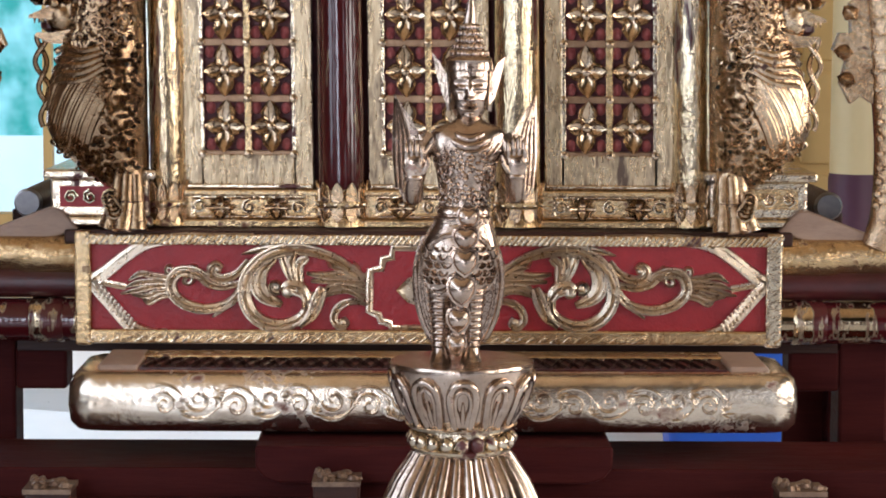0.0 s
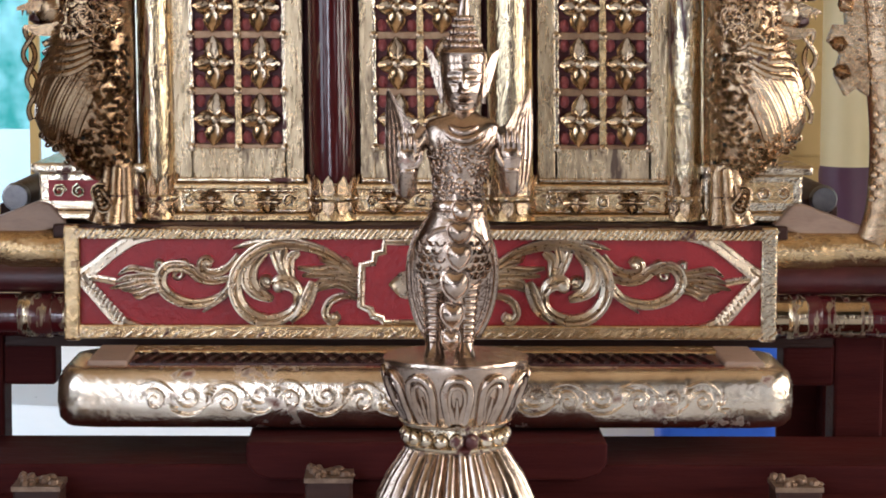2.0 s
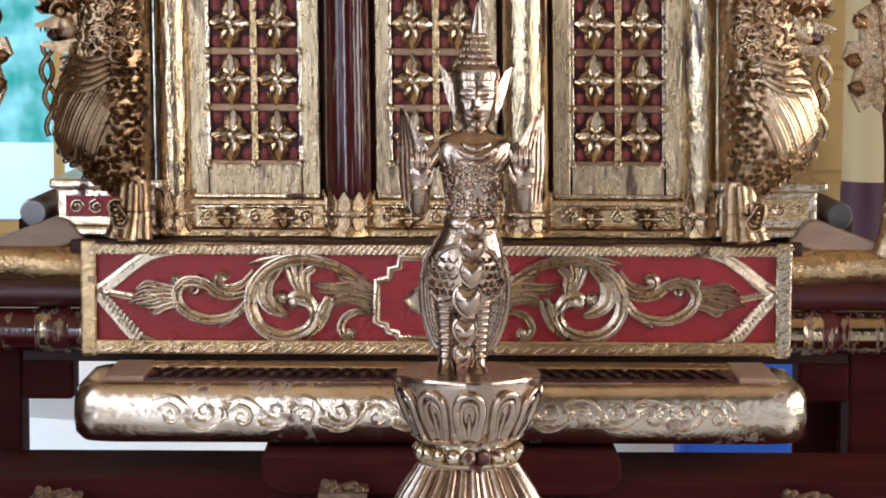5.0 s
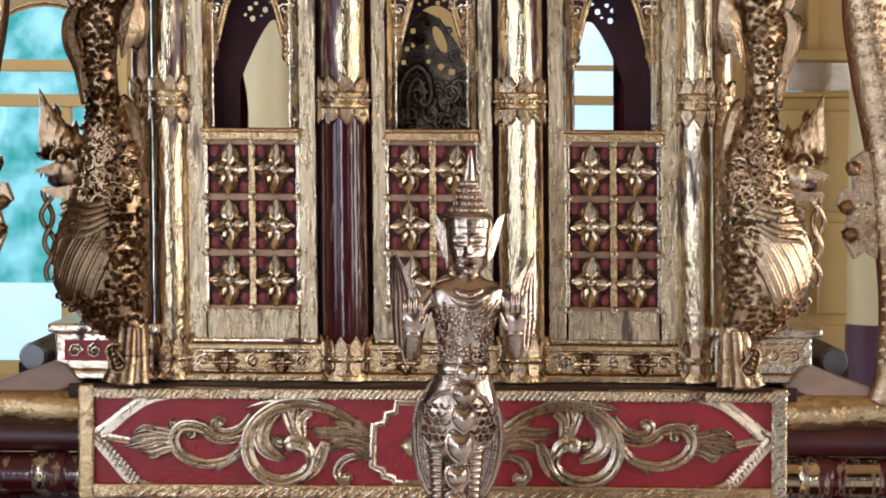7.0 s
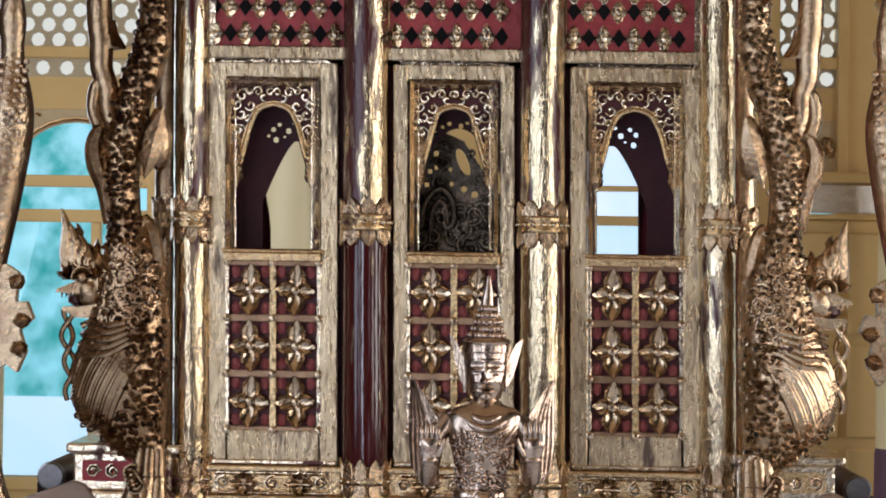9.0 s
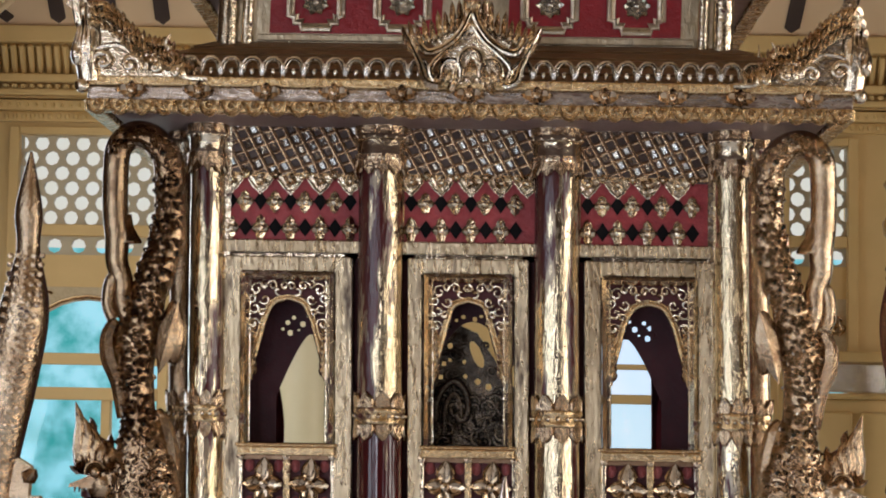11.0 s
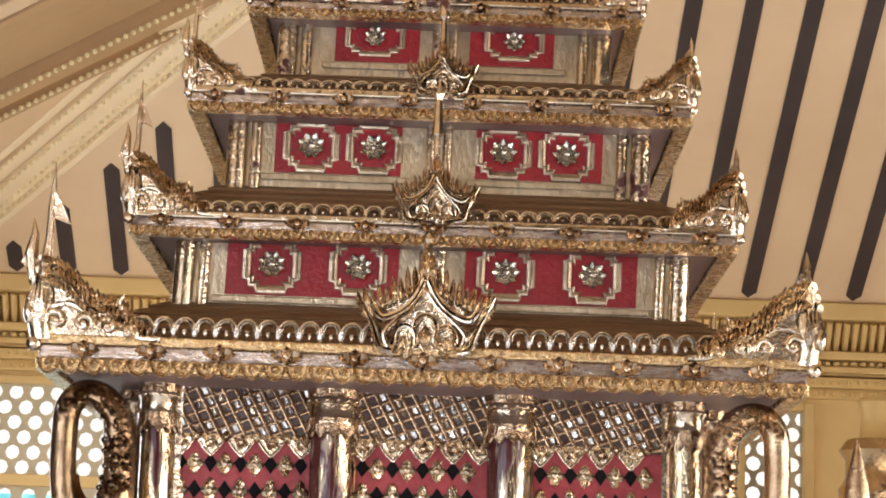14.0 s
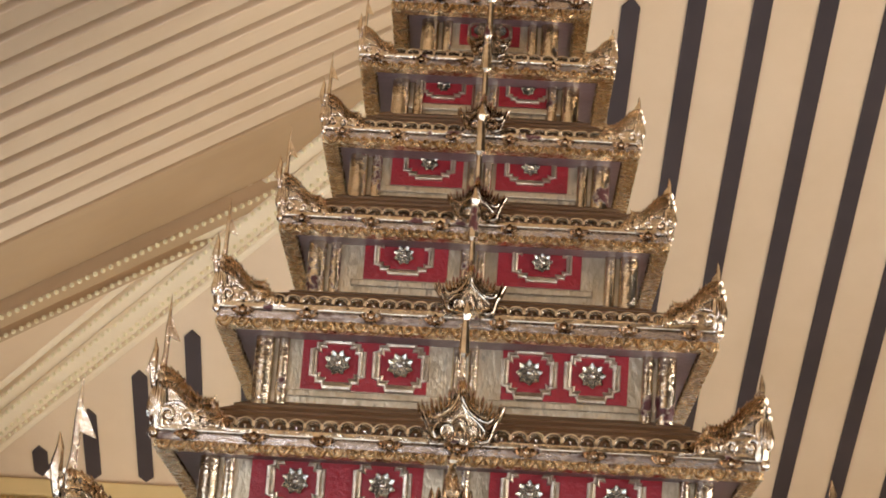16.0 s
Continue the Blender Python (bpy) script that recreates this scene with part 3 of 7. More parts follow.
# windows of the north wall
def pierced(x0, x1, z0, z1, y, cols, rows, r):
    """A screen pierced with staggered round holes."""
    g = Geo()
    cw, ch = (x1 - x0) / cols, (z1 - z0) / rows
    for j in range(rows):
        for i in range(cols + (j % 2)):
            cx = x0 + cw * (i + (0.0 if j % 2 else 0.5))
            cz = z0 + ch * (j + 0.5)
            a0, a1 = max(x0, cx - cw / 2), min(x1, cx + cw / 2)
            sq = [(a1, cz), (a1, cz + ch / 2), (cx, cz + ch / 2), (a0, cz + ch / 2), (a0, cz), (a0, cz - ch / 2), (cx, cz - ch / 2), (a1, cz - ch / 2)]
            ho = [(min(a1 - 0.002, max(a0 + 0.002, cx + r * math.cos(k * math.pi / 4))), cz + r * math.sin(k * math.pi / 4)) for k in range(8)]
            vs = [(p, y, q) for p, q in sq] + [(p, y, q) for p, q in ho] + [(p, y + 0.025, q) for p, q in ho]
            fs = []
            for k in range(8):
                m = (k + 1) % 8
                fs += [(k, m, 8 + m, 8 + k), (8 + k, 8 + m, 16 + m, 16 + k)]
            g.add(vs, fs)
    return g


SCREEN = mat("grey_cream_screen", (0.45, 0.38, 0.24), (0.55, 0.46, 0.30), 0.5, 0, 4, 0.05)
GLASSY = bpy.data.materials.new("window_glass")
GLASSY.use_nodes = True
gb = GLASSY.node_tree.nodes["Principled BSDF"]
gb.inputs["Transmission Weight"].default_value, gb.inputs["Roughness"].default_value, gb.inputs["IOR"].default_value = 1.0, 0.02, 1.45
gb.inputs["Base Color"].default_value = (0.85, 0.97, 0.97, 1)


def north_window(name, x0, x1, z0, z1, label, rails, uprights, tall):
    w = tagged(part(name, Geo().box(x0, x0 + 0.05, YB - 0.03, YB + 0.12, z0, z1).box(x1 - 0.05, x1, YB - 0.03, YB + 0.12, z0, z1)
                    .box(x0 + 0.05, x1 - 0.05, YB - 0.03, YB + 0.12, z0, z0 + 0.06).box(x0 + 0.05, x1 - 0.05, YB - 0.03, YB + 0.12, z1 - 0.04, z1), OCHRE, None, label, bevel=0.006), "", "window", "", "structure")
    for a, b in rails:
        part("rail", Geo().box(x0 + 0.05, x1 - 0.05, YB - 0.01, YB + 0.10, a, b), OCHRE, w, bevel=0.005)
    for u in uprights:
        part("mullion", Geo().box(u - 0.022, u + 0.022, YB + 0.005, YB + 0.085, z0 + 0.06, rails[0][0]), OCHRE, w, bevel=0.005)
    p = part("pane", Geo().box(x0 + 0.05, x1 - 0.05, YB + 0.05, YB + 0.056, z0 + 0.06, rails[0][0]), GLASSY, w)
    p.visible_shadow = False
    if tall:
        part("pierced_screen", pierced(x0 + 0.05, x1 - 0.05, 2.585, 3.02, YB + 0.03, max(3, round((x1 - x0) / 0.115)), 6, 0.036), SCREEN, w, "grey-cream screen pierced with rounds")
        part("pierced_band", pierced(x0 + 0.05, x1 - 0.05, 2.44, 2.53, YB + 0.03, max(2, round((x1 - x0) / 0.14)), 1, 0.036), SCREEN, w)
        part("rail", Geo().box(x0 + 0.05, x1 - 0.05, YB - 0.02, YB + 0.10, 2.53, 2.585), OCHRE, w, bevel=0.005)
        part("head_board", Geo().box(x0 + 0.05, x1 - 0.05, YB + 0.02, YB + 0.08, 2.285, 2.44), OCHRE, w)
        # carved spandrel over a round fanlight
        cx, rr = (x0 + x1) / 2, (x1 - x0) / 2 - 0.09
        g = Geo()
        ring = [(cx + rr * math.cos(math.pi * k / 14), 1.965 + min(0.27, rr) * math.sin(math.pi * k / 14)) for k in range(15)]
        for (a, p), (b, q) in zip(ring, ring[1:]):
            g.add([(a, YB + 0.03, p), (b, YB + 0.03, q), (b, YB + 0.03, 2.285), (a, YB + 0.03, 2.285)], [(0, 1, 2, 3)])
        g.box(x0 + 0.05, cx - rr, YB + 0.03, YB + 0.05, 1.965, 2.285).box(cx + rr, x1 - 0.05, YB + 0.03, YB + 0.05, 1.965, 2.285)
        part("spandrel", g, mat("buff_spandrel", (0.5, 0.38, 0.2), (0.62, 0.5, 0.3), 0.5, 0, 12, 0.4, 60), w)
        g = Geo()
        rs = random.Random(5)
        for k in range(46):
            a = rs.uniform(0.1, 3.04)
            q = rr + rs.uniform(0.05, 0.2)
            x, z = cx + q * math.cos(a), 1.98 + 0.9 * q * math.sin(a)
            if x0 + 0.06 < x < x1 - 0.06 and z < 2.27:
                g.relief(arc(x, z, 0.03, 0.008, rs.uniform(0, 360), rs.uniform(400, 700), 9), 0.016, YB + 0.03, 0.02)
        g.relief(ring, 0.03, YB + 0.028, 0.02)
        part("carved_scrolls", g, GOLD_DULL, w)
    return w


north_window("window_1", -2.30, -1.50, 0.45, 3.06, "tall ochre window with pierced screen and fanlight", [(1.74, 1.80), (1.91, 1.965)], [-1.80], True)
north_window("window_2", 0.42, 0.98, 0.45, 2.45, "ochre window with narrow panes and rails", [(1.765, 1.81), (1.93, 1.955)], [], False)
north_window("window_3", 1.42, 1.80, 0.40, 3.06, "tall narrow ochre window with pierced screen", [(1.74, 1.80), (1.91, 1.965)], [], True)
north_window("window_4", 2.6, 3.6, 0.45, 3.06, "tall ochre window with pierced screen and fanlight", [(1.74, 1.80), (1.91, 1.965)], [3.1], True)

# painted cupboard against the north wall
cup = thing("cupboard", 1.72, 5.6, 0, "ochre painted wooden cupboard with panelled doors", "cupboard")
part("body", Geo().box(1.50, 1.98, 5.45, 5.75, 0, 1.80), OCHRE, cup, bevel=0.01)
for x in (1.52, 1.76):
    for z0, z1 in ((0.08, 0.74), (0.79, 1.22), (1.27, 1.74)):
        part("door_panel", Geo().box(x, x + 0.20, 5.425, 5.452, z0, z1), OCHRE, cup, bevel=0.012)
part("glass_strip", Geo().box(1.50, 1.98, 5.44, 5.46, 1.83, 1.96), SILVER, cup, "silvered mosaic strip")
part("cap", Geo().box(1.46, 2.02, 5.40, 5.75, 1.97, 2.02).box(1.46, 2.02, 5.40, 5.75, 1.80, 1.825), OCHRE, cup, bevel=0.01)


# round columns of the hall
def hall_column(x, y, r, material, label, foot):
    c = thing("hall_column", x, y, 0, label, "column", "columns of the hall")
    part("shaft", Geo().lathe([(r, 0.78 if foot else 0.12), (r, 1.4), (r * 0.98, 2.4), (r * 0.96, 3.5 if not foot else 2.62)], (x, y, 0), 28), material, c, smooth=True)
    if foot:
        part("foot", Geo().lathe([(r * 1.04, 0.0), (r * 1.04, 0.76), (r, 0.785)], (x, y, 0), 28), PURPLE_BASE, c, "purple painted foot", smooth=True)
    else:
        part("foot", Geo().lathe([(r * 1.25, 0.0), (r * 1.25, 0.08), (r, 0.13)], (x, y, 0), 28), material, c, smooth=True)
    g = Geo().lathe([(r, 2.48), (r * 1.25, 2.52), (r * 1.3, 2.57), (r * 1.05, 2.62), (r * 1.05, 2.70), (r * 1.28, 2.74), (r, 2.79)], (x, y, 0), 28)
    part("ring", g, GOLD_DULL, c, smooth=True)
    if foot:
        part("neck", Geo().lathe([(r * 0.9, 2.76), (r * 0.55, 2.80), (r * 0.50, 2.90), (r * 0.62, 2.96), (r * 0.5, 2.980)], (x, y, 0), 24), OCHRE, c, smooth=True)
    return c


hall_column(-0.80, 5.35, 0.15, CREAM, "slim cream painted round column", False)
hall_column(1.93, 4.9, 0.125, CREAM, "cream stencilled round column with purple foot", True)

# ---- the shrine: a gilded tiered pavilion on a litter ----
YC = 0.57                                        # the middle of its square plan
shrine = thing("shrine", 0, YC, 0.98, "old gilded and red-lacquered wooden shrine with tiered roofs", "shrine")


def flower_mesh(name, petals, length, width, boss, depth, material, turn=0.0, smooth=True):
    g = Geo()
    for k in range(petals):
        g.petal(0, 0, turn + 2 * math.pi * k / petals, length, width, 0, depth)
    g.dome(0, 0, boss, -depth * 0.35, depth * 0.7, 9)
    return mesh_of(name, g, material, smooth)


FLOWER_GOLD = mat("flower_gold_leaf", (0.27, 0.17, 0.09), (0.64, 0.50, 0.35), 0.16, 1.0, 20, 0.12, 60, (0.10, 0.03, 0.015), 0.70)
def bowl_petal(g, ang, l, w, d, tip):
    """A broad petal hollowed like a spoon, with a raised rim and a lifted tip."""
    c, s = math.cos(ang), math.sin(ang)
    prof = ((0.02, 0.35), (0.14, 0.72), (0.32, 0.98), (0.52, 1.0), (0.70, 0.84), (0.85, 0.52), (0.95, 0.22), (1.0, 0.02))
    k0, cols = len(g.v), (-1, -0.82, -0.45, 0, 0.45, 0.82, 1)
    for t, q in prof:
        for u in cols:
            rim = d if abs(u) == 0.82 else d * 0.55 if abs(u) == 1 else d * 0.15
            v, h = u * q * w / 2, rim + tip * t * t
            g.v.append((c * t * l - s * v, -h, s * t * l + c * v))
    n = len(cols)
    g.f += [(k0 + i * n + j, k0 + i * n + j + 1, k0 + (i + 1) * n + j + 1, k0 + (i + 1) * n + j) for i in range(len(prof) - 1) for j in range(n - 1)]
    return g


def lattice_flower():
    g = Geo()
    for a, l, w, tip in ((0, 0.047, 0.040, 0.012), (math.pi / 2, 0.062, 0.044, 0.010), (math.pi, 0.047, 0.040, 0.012), (-math.pi / 2, 0.060, 0.044, 0.016)):
        bowl_petal(g, a, l, w, 0.009, tip)
    g.dome(0, 0, 0.011, -0.002, 0.012, 10)
    return mesh_of("flower", g, FLOWER_GOLD, True)


FLOWER4 = lattice_flower()
FLOWER_S = flower_mesh("small_flower", 4, 0.030, 0.026, 0.009, 0.012, GOLD_CARVED)
FLOWER_E = mesh_of("small_flower", Geo().petal(0, 0, 0, 0.036, 0.026, 0, 0.012).petal(0, 0, math.pi, 0.036, 0.026, 0, 0.012).petal(0, 0, math.pi / 2, 0.022, 0.022, 0, 0.012).petal(0, 0, -math.pi / 2, 0.022, 0.022, 0, 0.012)
                   .leaf(0, 0, 0.75, 0.024, 0.014, -0.002, 0.008).leaf(0, 0, 2.4, 0.024, 0.014, -0.002, 0.008).leaf(0, 0, -0.75, 0.024, 0.014, -0.002, 0.008).leaf(0, 0, -2.4, 0.024, 0.014, -0.002, 0.008).dome(0, 0, 0.008, -0.008, 0.008, 8), FLOWER_GOLD, True)


def rosette_geo():
    """Eight spoon-shaped petals round a boss."""
    g = Geo()
    for k in range(8):
        bowl_petal(g, 2 * math.pi * (k + 0.3) / 8, 0.033, 0.025, 0.007, 0.008)
    return g.dome(0, 0, 0.010, -0.004, 0.014, 10)


ROSETTE = mesh_of("rosette", rosette_geo(), ROSE, True)
STUD = mesh_of("stud", Geo().dome(0, 0, 0.0105, 0, 0.011, 12), FLOWER_GOLD, True)
BUD = mesh_of("bud", Geo().dome(0, 0, 0.017, 0, 0.014, 9), mat("dusty_red_bud", (0.27, 0.045, 0.045), (0.42, 0.12, 0.11), 0.5, 0, 40, 0.3, 120))
DIAMOND = mesh_of("diamond_flower", Geo().leaf(0, 0, math.pi / 2, 0.029, 0.024, 0, 0.010).leaf(0, 0, -math.pi / 2, 0.029, 0.024, 0, 0.010)
                  .leaf(0, 0, 0, 0.022, 0.024, 0, 0.010).leaf(0, 0, math.pi, 0.022, 0.024, 0, 0.010).dome(0, 0, 0.008, -0.006, 0.008, 7), GOLD_CARVED)
HOLE = mesh_of("black_diamond", Geo().prism([(0.019, 0), (0, 0.026), (-0.019, 0), (0, -0.026)], -0.002, 0.002), BLACK)

# inner room: back and side walls of lacquer, floor and ceiling, open at the windows
inner = Geo()
inner.box(-0.64, -0.615, 0.06, 1.13, 1.0, 2.28).box(0.615, 0.64, 0.06, 1.13, 1.0, 2.28)
inner.box(-0.615, 0.615, 0.05, 1.13, 1.0, 1.12).box(-0.615, 0.615, 0.05, 1.13, 2.25, 2.28)
part("inner_wall", inner, MAROON, shrine, "dark maroon lacquer inside", leaning=True)
back = plate(-0.615, 0.615, 1.10, 1.13, 1.12, 2.25, [(-0.575, -0.27, 1.45, 1.95), (-0.12, 0.16, 1.55, 1.95), (0.28, 0.50, 1.45, 1.95)])
part("back_wall", back, MAROON, shrine, leaning=True)

# base mouldings
g = Geo()
g.box(-0.63, 0.63, -0.045, 1.18, 0.985, 1.004).box(-0.62, 0.62, -0.02, 1.17, 1.004, 1.062).box(-0.63, 0.63, -0.04, 1.18, 1.058, 1.073)
base = part("base_moulding", g, GOLD_DULL, shrine, "carved gold base moulding", bevel=0.004, leaning=True)
for cx, hw in ((-0.418, 0.15), (0, 0.14), (0.418, 0.15)):
    g = Geo()
    g.relief([(cx - hw + 0.02, 1.012), (cx + hw - 0.02, 1.012), (cx + hw - 0.02, 1.053), (cx - hw + 0.02, 1.053), (cx - hw + 0.02, 1.012)], 0.010, -0.02, 0.008)
    for sx in (-0.065, 0.065):
        piece("flower", FLOWER4, base, cx + sx, -0.024, 1.030, 0.0, 0.72, 0.44)
        for a in (35, 145, 215, 325):
            g.leaf(cx + sx, 1.031, radians(a), 0.034, 0.014, -0.021, 0.010)
        g.relief(arc(cx + sx * 1.75, 1.032, 0.016, 0.004, 0, 460, 12), 0.008, -0.021, 0.010)
    g.relief(arc(cx, 1.032, 0.016, 0.004, 90, 560, 12), 0.008, -0.021, 0.010)
    part("base_carving", g, GOLD_CARVED, base, leaning=True)


# ---- doors with a window above and a flowered lattice below ----
def door(cx, hw, win, has_carving):
    x0, x1, y = cx - hw, cx + hw, 0.0
    wl, wr, wt, wb = cx - win, cx + win, 1.966, 1.562
    ll, lr, lb, lt = cx - 0.106, cx + 0.106, 1.153, 1.540
    d = part("door", Geo().box(ll, lr, y - 0.012, y + 0.03, 1.073, lb), GOLD_PALE, shrine, "pale gold door with arched window and flowered lattice", bevel=0.003, leaning=True)
    for a, c in ((x0, min(wl, ll)), (max(wr, lr), x1)):
        part("stile", Geo().box(a, c, y - 0.012, y + 0.03, 1.073, 2.002), GOLD_PALE, d, bevel=0.003, leaning=True)
    part("head_rail", Geo().box(min(wl, ll), max(wr, lr), y - 0.012, y + 0.03, wt, 2.002), GOLD_PALE, d, bevel=0.003, leaning=True)
    part("bottom_rail", Geo().box(x0 + 0.002, x1 - 0.002, y - 0.022, y - 0.012, 1.074, 1.085), GOLD, d, bevel=0.003, leaning=True)
    # splayed window moulding
    m = Geo()
    for k, (ins, dep) in enumerate(((0.0, -0.020), (0.010, -0.030), (0.014, -0.016), (0.019, 0.0), (0.020, 0.016))):
        m.v += [(wl + ins, y + dep, wb + ins * 0.5), (wr - ins, y + dep, wb + ins * 0.5), (wr - ins, y + dep, wt - ins), (wl + ins, y + dep, wt - ins)]
        if k:
            n = 4 * k
            m.f += [(n - 4 + i, n - 4 + (i + 1) % 4, n + (i + 1) % 4, n + i) for i in range(4)]
    part("window_moulding", m, GOLD, d, "bevelled gold window moulding", leaning=True)
    part("sill", Geo().box(wl - 0.004, wr + 0.004, y - 0.035, y + 0.03, lt + 0.002, wb).box(wl - 0.01, wr + 0.01, y - 0.028, y + 0.01, wb - 0.001, wb + 0.008), GOLD_DULL, d, bevel=0.003, leaning=True)
    # pierced arch: two curtained sides that meet in an arch
    il, ir, it = wl + 0.018, wr - 0.018, wt - 0.018
    a, crown = Geo(), 1.906
    hw2 = (ir - il) / 2
    left = bow((il + 0.001, 1.715), (il + 0.010, 1.76), (il + 0.022, 1.805), (il + 0.036, 1.856), (cx - 0.034, crown - 0.012), (cx, crown), n=5)
    for (p, q), (r, s2) in zip(left, left[1:]):
        for sgn in (1, -1):
            f = lambda u: cx + (u - cx) * sgn
            e = (il, il) if s2 < 1.83 else (p, r)
            t = (q, s2) if s2 < 1.83 else (it, it)
            a.add([(f(p), y + 0.014, q), (f(r), y + 0.014, s2), (f(e[1]), y + 0.014, t[1]), (f(e[0]), y + 0.014, t[0]),
                   (f(p), y + 0.022, q), (f(r), y + 0.022, s2), (f(e[1]), y + 0.022, t[1]), (f(e[0]), y + 0.022, t[0])],
                  [(0, 1, 2, 3), (7, 6, 5, 4), (0, 4, 5, 1)])
    for sgn in (1, -1):
        f = lambda u: cx + (u - cx) * sgn
        k = [p for p in left if p[1] < 1.83][-1]
        a.add([(f(il), y + 0.014, it), (f(k[0]), y + 0.014, it), (f(k[0]), y + 0.014, k[1]), (f(il), y + 0.014, k[1])], [(0, 1, 2, 3)])
    # Unpierced plate; its dark colour replaces the shade seen through the carving.
    part("arch_screen", a, LACQUER_SHADE_BACK, d, "solid dark board for the darkness behind the openwork", leaning=True)
    rim = [(2 * cx - p, q) for p, q in left]
    full = left + rim[-2::-1]
    part("arch_rim", Geo().tube([(p, y + 0.008, q) for p, q in full], 0.0062, 8).tube([(cx + (p - cx) * 1.10, y + 0.006, q + 0.007) for p, q in full], 0.0035, 6), GOLD_DULL, d, "gilt ogee arch rim", smooth=True, leaning=True)
    sc = Geo()
    for sgn in (1, -1):
        for (ux, uz, r, a0, a1) in ((0.018, 1.925, 0.018, 0, 470), (0.054, 1.934, 0.013, 180, -280), (0.014, 1.882, 0.017, 90, 540), (0.036, 1.902, 0.013, 200, 600), (0.082, 1.933, 0.011, 0, 420),
                                    (0.010, 1.846, 0.014, 0, 460), (0.036, 1.936, 0.010, 100, 460), (0.006, 1.905, 0.010, 270, 640), (0.030, 1.872, 0.009, 30, 420), (0.068, 1.921, 0.010, 300, 20)):
            path = [(cx + (p - cx) * sgn, q) for p, q in arc(il + ux, uz, r, 0.002, a0, a1, 13)]
            sc.tube([(p, y + 0.004 - 0.006 * i / 12, q) for i, (p, q) in enumerate(path)], [0.0026 + 0.0022 * math.sin(math.pi * i / 12) for i in range(12)] + [0.0045], 6)
        for k in range(9):
            sc.leaf(cx - sgn * (hw2 - 0.002 - 0.0006 * k), 1.835 - 0.014 * k, math.pi / 2 - sgn * 0.5, 0.024, 0.011, y + 0.004, 0.009)
    tagged(part("arch_carving", sc, GOLD_CARVED, d, "pierced gilt curls", leaning=True), "", "", "", "stuff")
    # stepped side fillets of the window
    for sgn in (1, -1):
        for off, w in ((0.013, 0.003), (0.020, 0.0022)):
            part("fillet", Geo().tube([(cx + sgn * (win - off), y - 0.010 + off * 0.6, wb + 0.012), (cx + sgn * (win - off), y - 0.010 + off * 0.6, wt - off)], w, 6), GOLD, d, leaning=True)
    # lattice
    part("red_backing", Geo().box(ll, lr, y + 0.012, y + 0.022, lb, lt), LACQUER_SHADE_BACK, d, leaning=True)
    cw, ch = (lr - ll) / 2, (lt - lb) / 3
    for i in range(3):
        w = 0.016 if i == 1 else 0.010
        part("lattice_bar", Geo().box(ll + cw * i - w / 2, ll + cw * i + w / 2, y - 0.012, y + 0.014, lb, lt), GOLD_DULL if i == 1 else GOLD, d, bevel=0.002, leaning=True)
    for j in range(4):
        part("lattice_bar", Geo().box(ll, lr, y - 0.010, y + 0.012, lb + ch * j - 0.0085, lb + ch * j + 0.0085), BROWN_GILT, d, bevel=0.002, leaning=True)
        for i in range(3):
            piece("stud", STUD, d, ll + cw * i, y - 0.013, lb + ch * j)
    for j in range(3):
        for i in range(2):
            x, z = ll + cw * (i + 0.5), lb + ch * (j + 0.5)
            o = piece("flower", FLOWER4, d, x, y - 0.004, z, (0.06, -0.05, 0.03)[(i + j) % 3])
            for sx in (-1, 1):
                for sz in (-1, 1):
                    piece("bud", BUD, d, x + sx * cw * 0.32, y + 0.012, z + sz * ch * 0.33, 0, 0.72, 1.0)
    return d


door(-0.418, 0.150, 0.108, False)
door(0.0, 0.140, 0.102, True)
door(0.418, 0.150, 0.110, False)

# curtains inside the outer windows, and pierced valances across all three
VALANCE = mat("dark_valance", (0.035, 0.008, 0.012), (0.07, 0.014, 0.02), 0.7, 0, 12, 0.2, 90)


def valance(x0, x1, edge, holes):
    """A thin board whose lower edge is cut to a bow, pierced with small round holes."""
    g, wide = Geo(), 0.0025
    n = round((x1 - x0) / wide)
    for i in range(n):
        x = x0 + (i + 0.5) * wide
        low = edge(x)
        spans = sorted((hz - math.sqrt(r * r - (x - hx) ** 2), hz + math.sqrt(r * r - (x - hx) ** 2)) for hx, hz, r in holes if abs(x - hx) < r)
        z = low
        for a, b in spans + [(1.985, 1.985)]:
            if a > z + 1e-4:
                g.box(x - wide / 2, x + wide / 2, 0.100, 0.106, z, a)
            z = max(z, b)
    return g.weld()


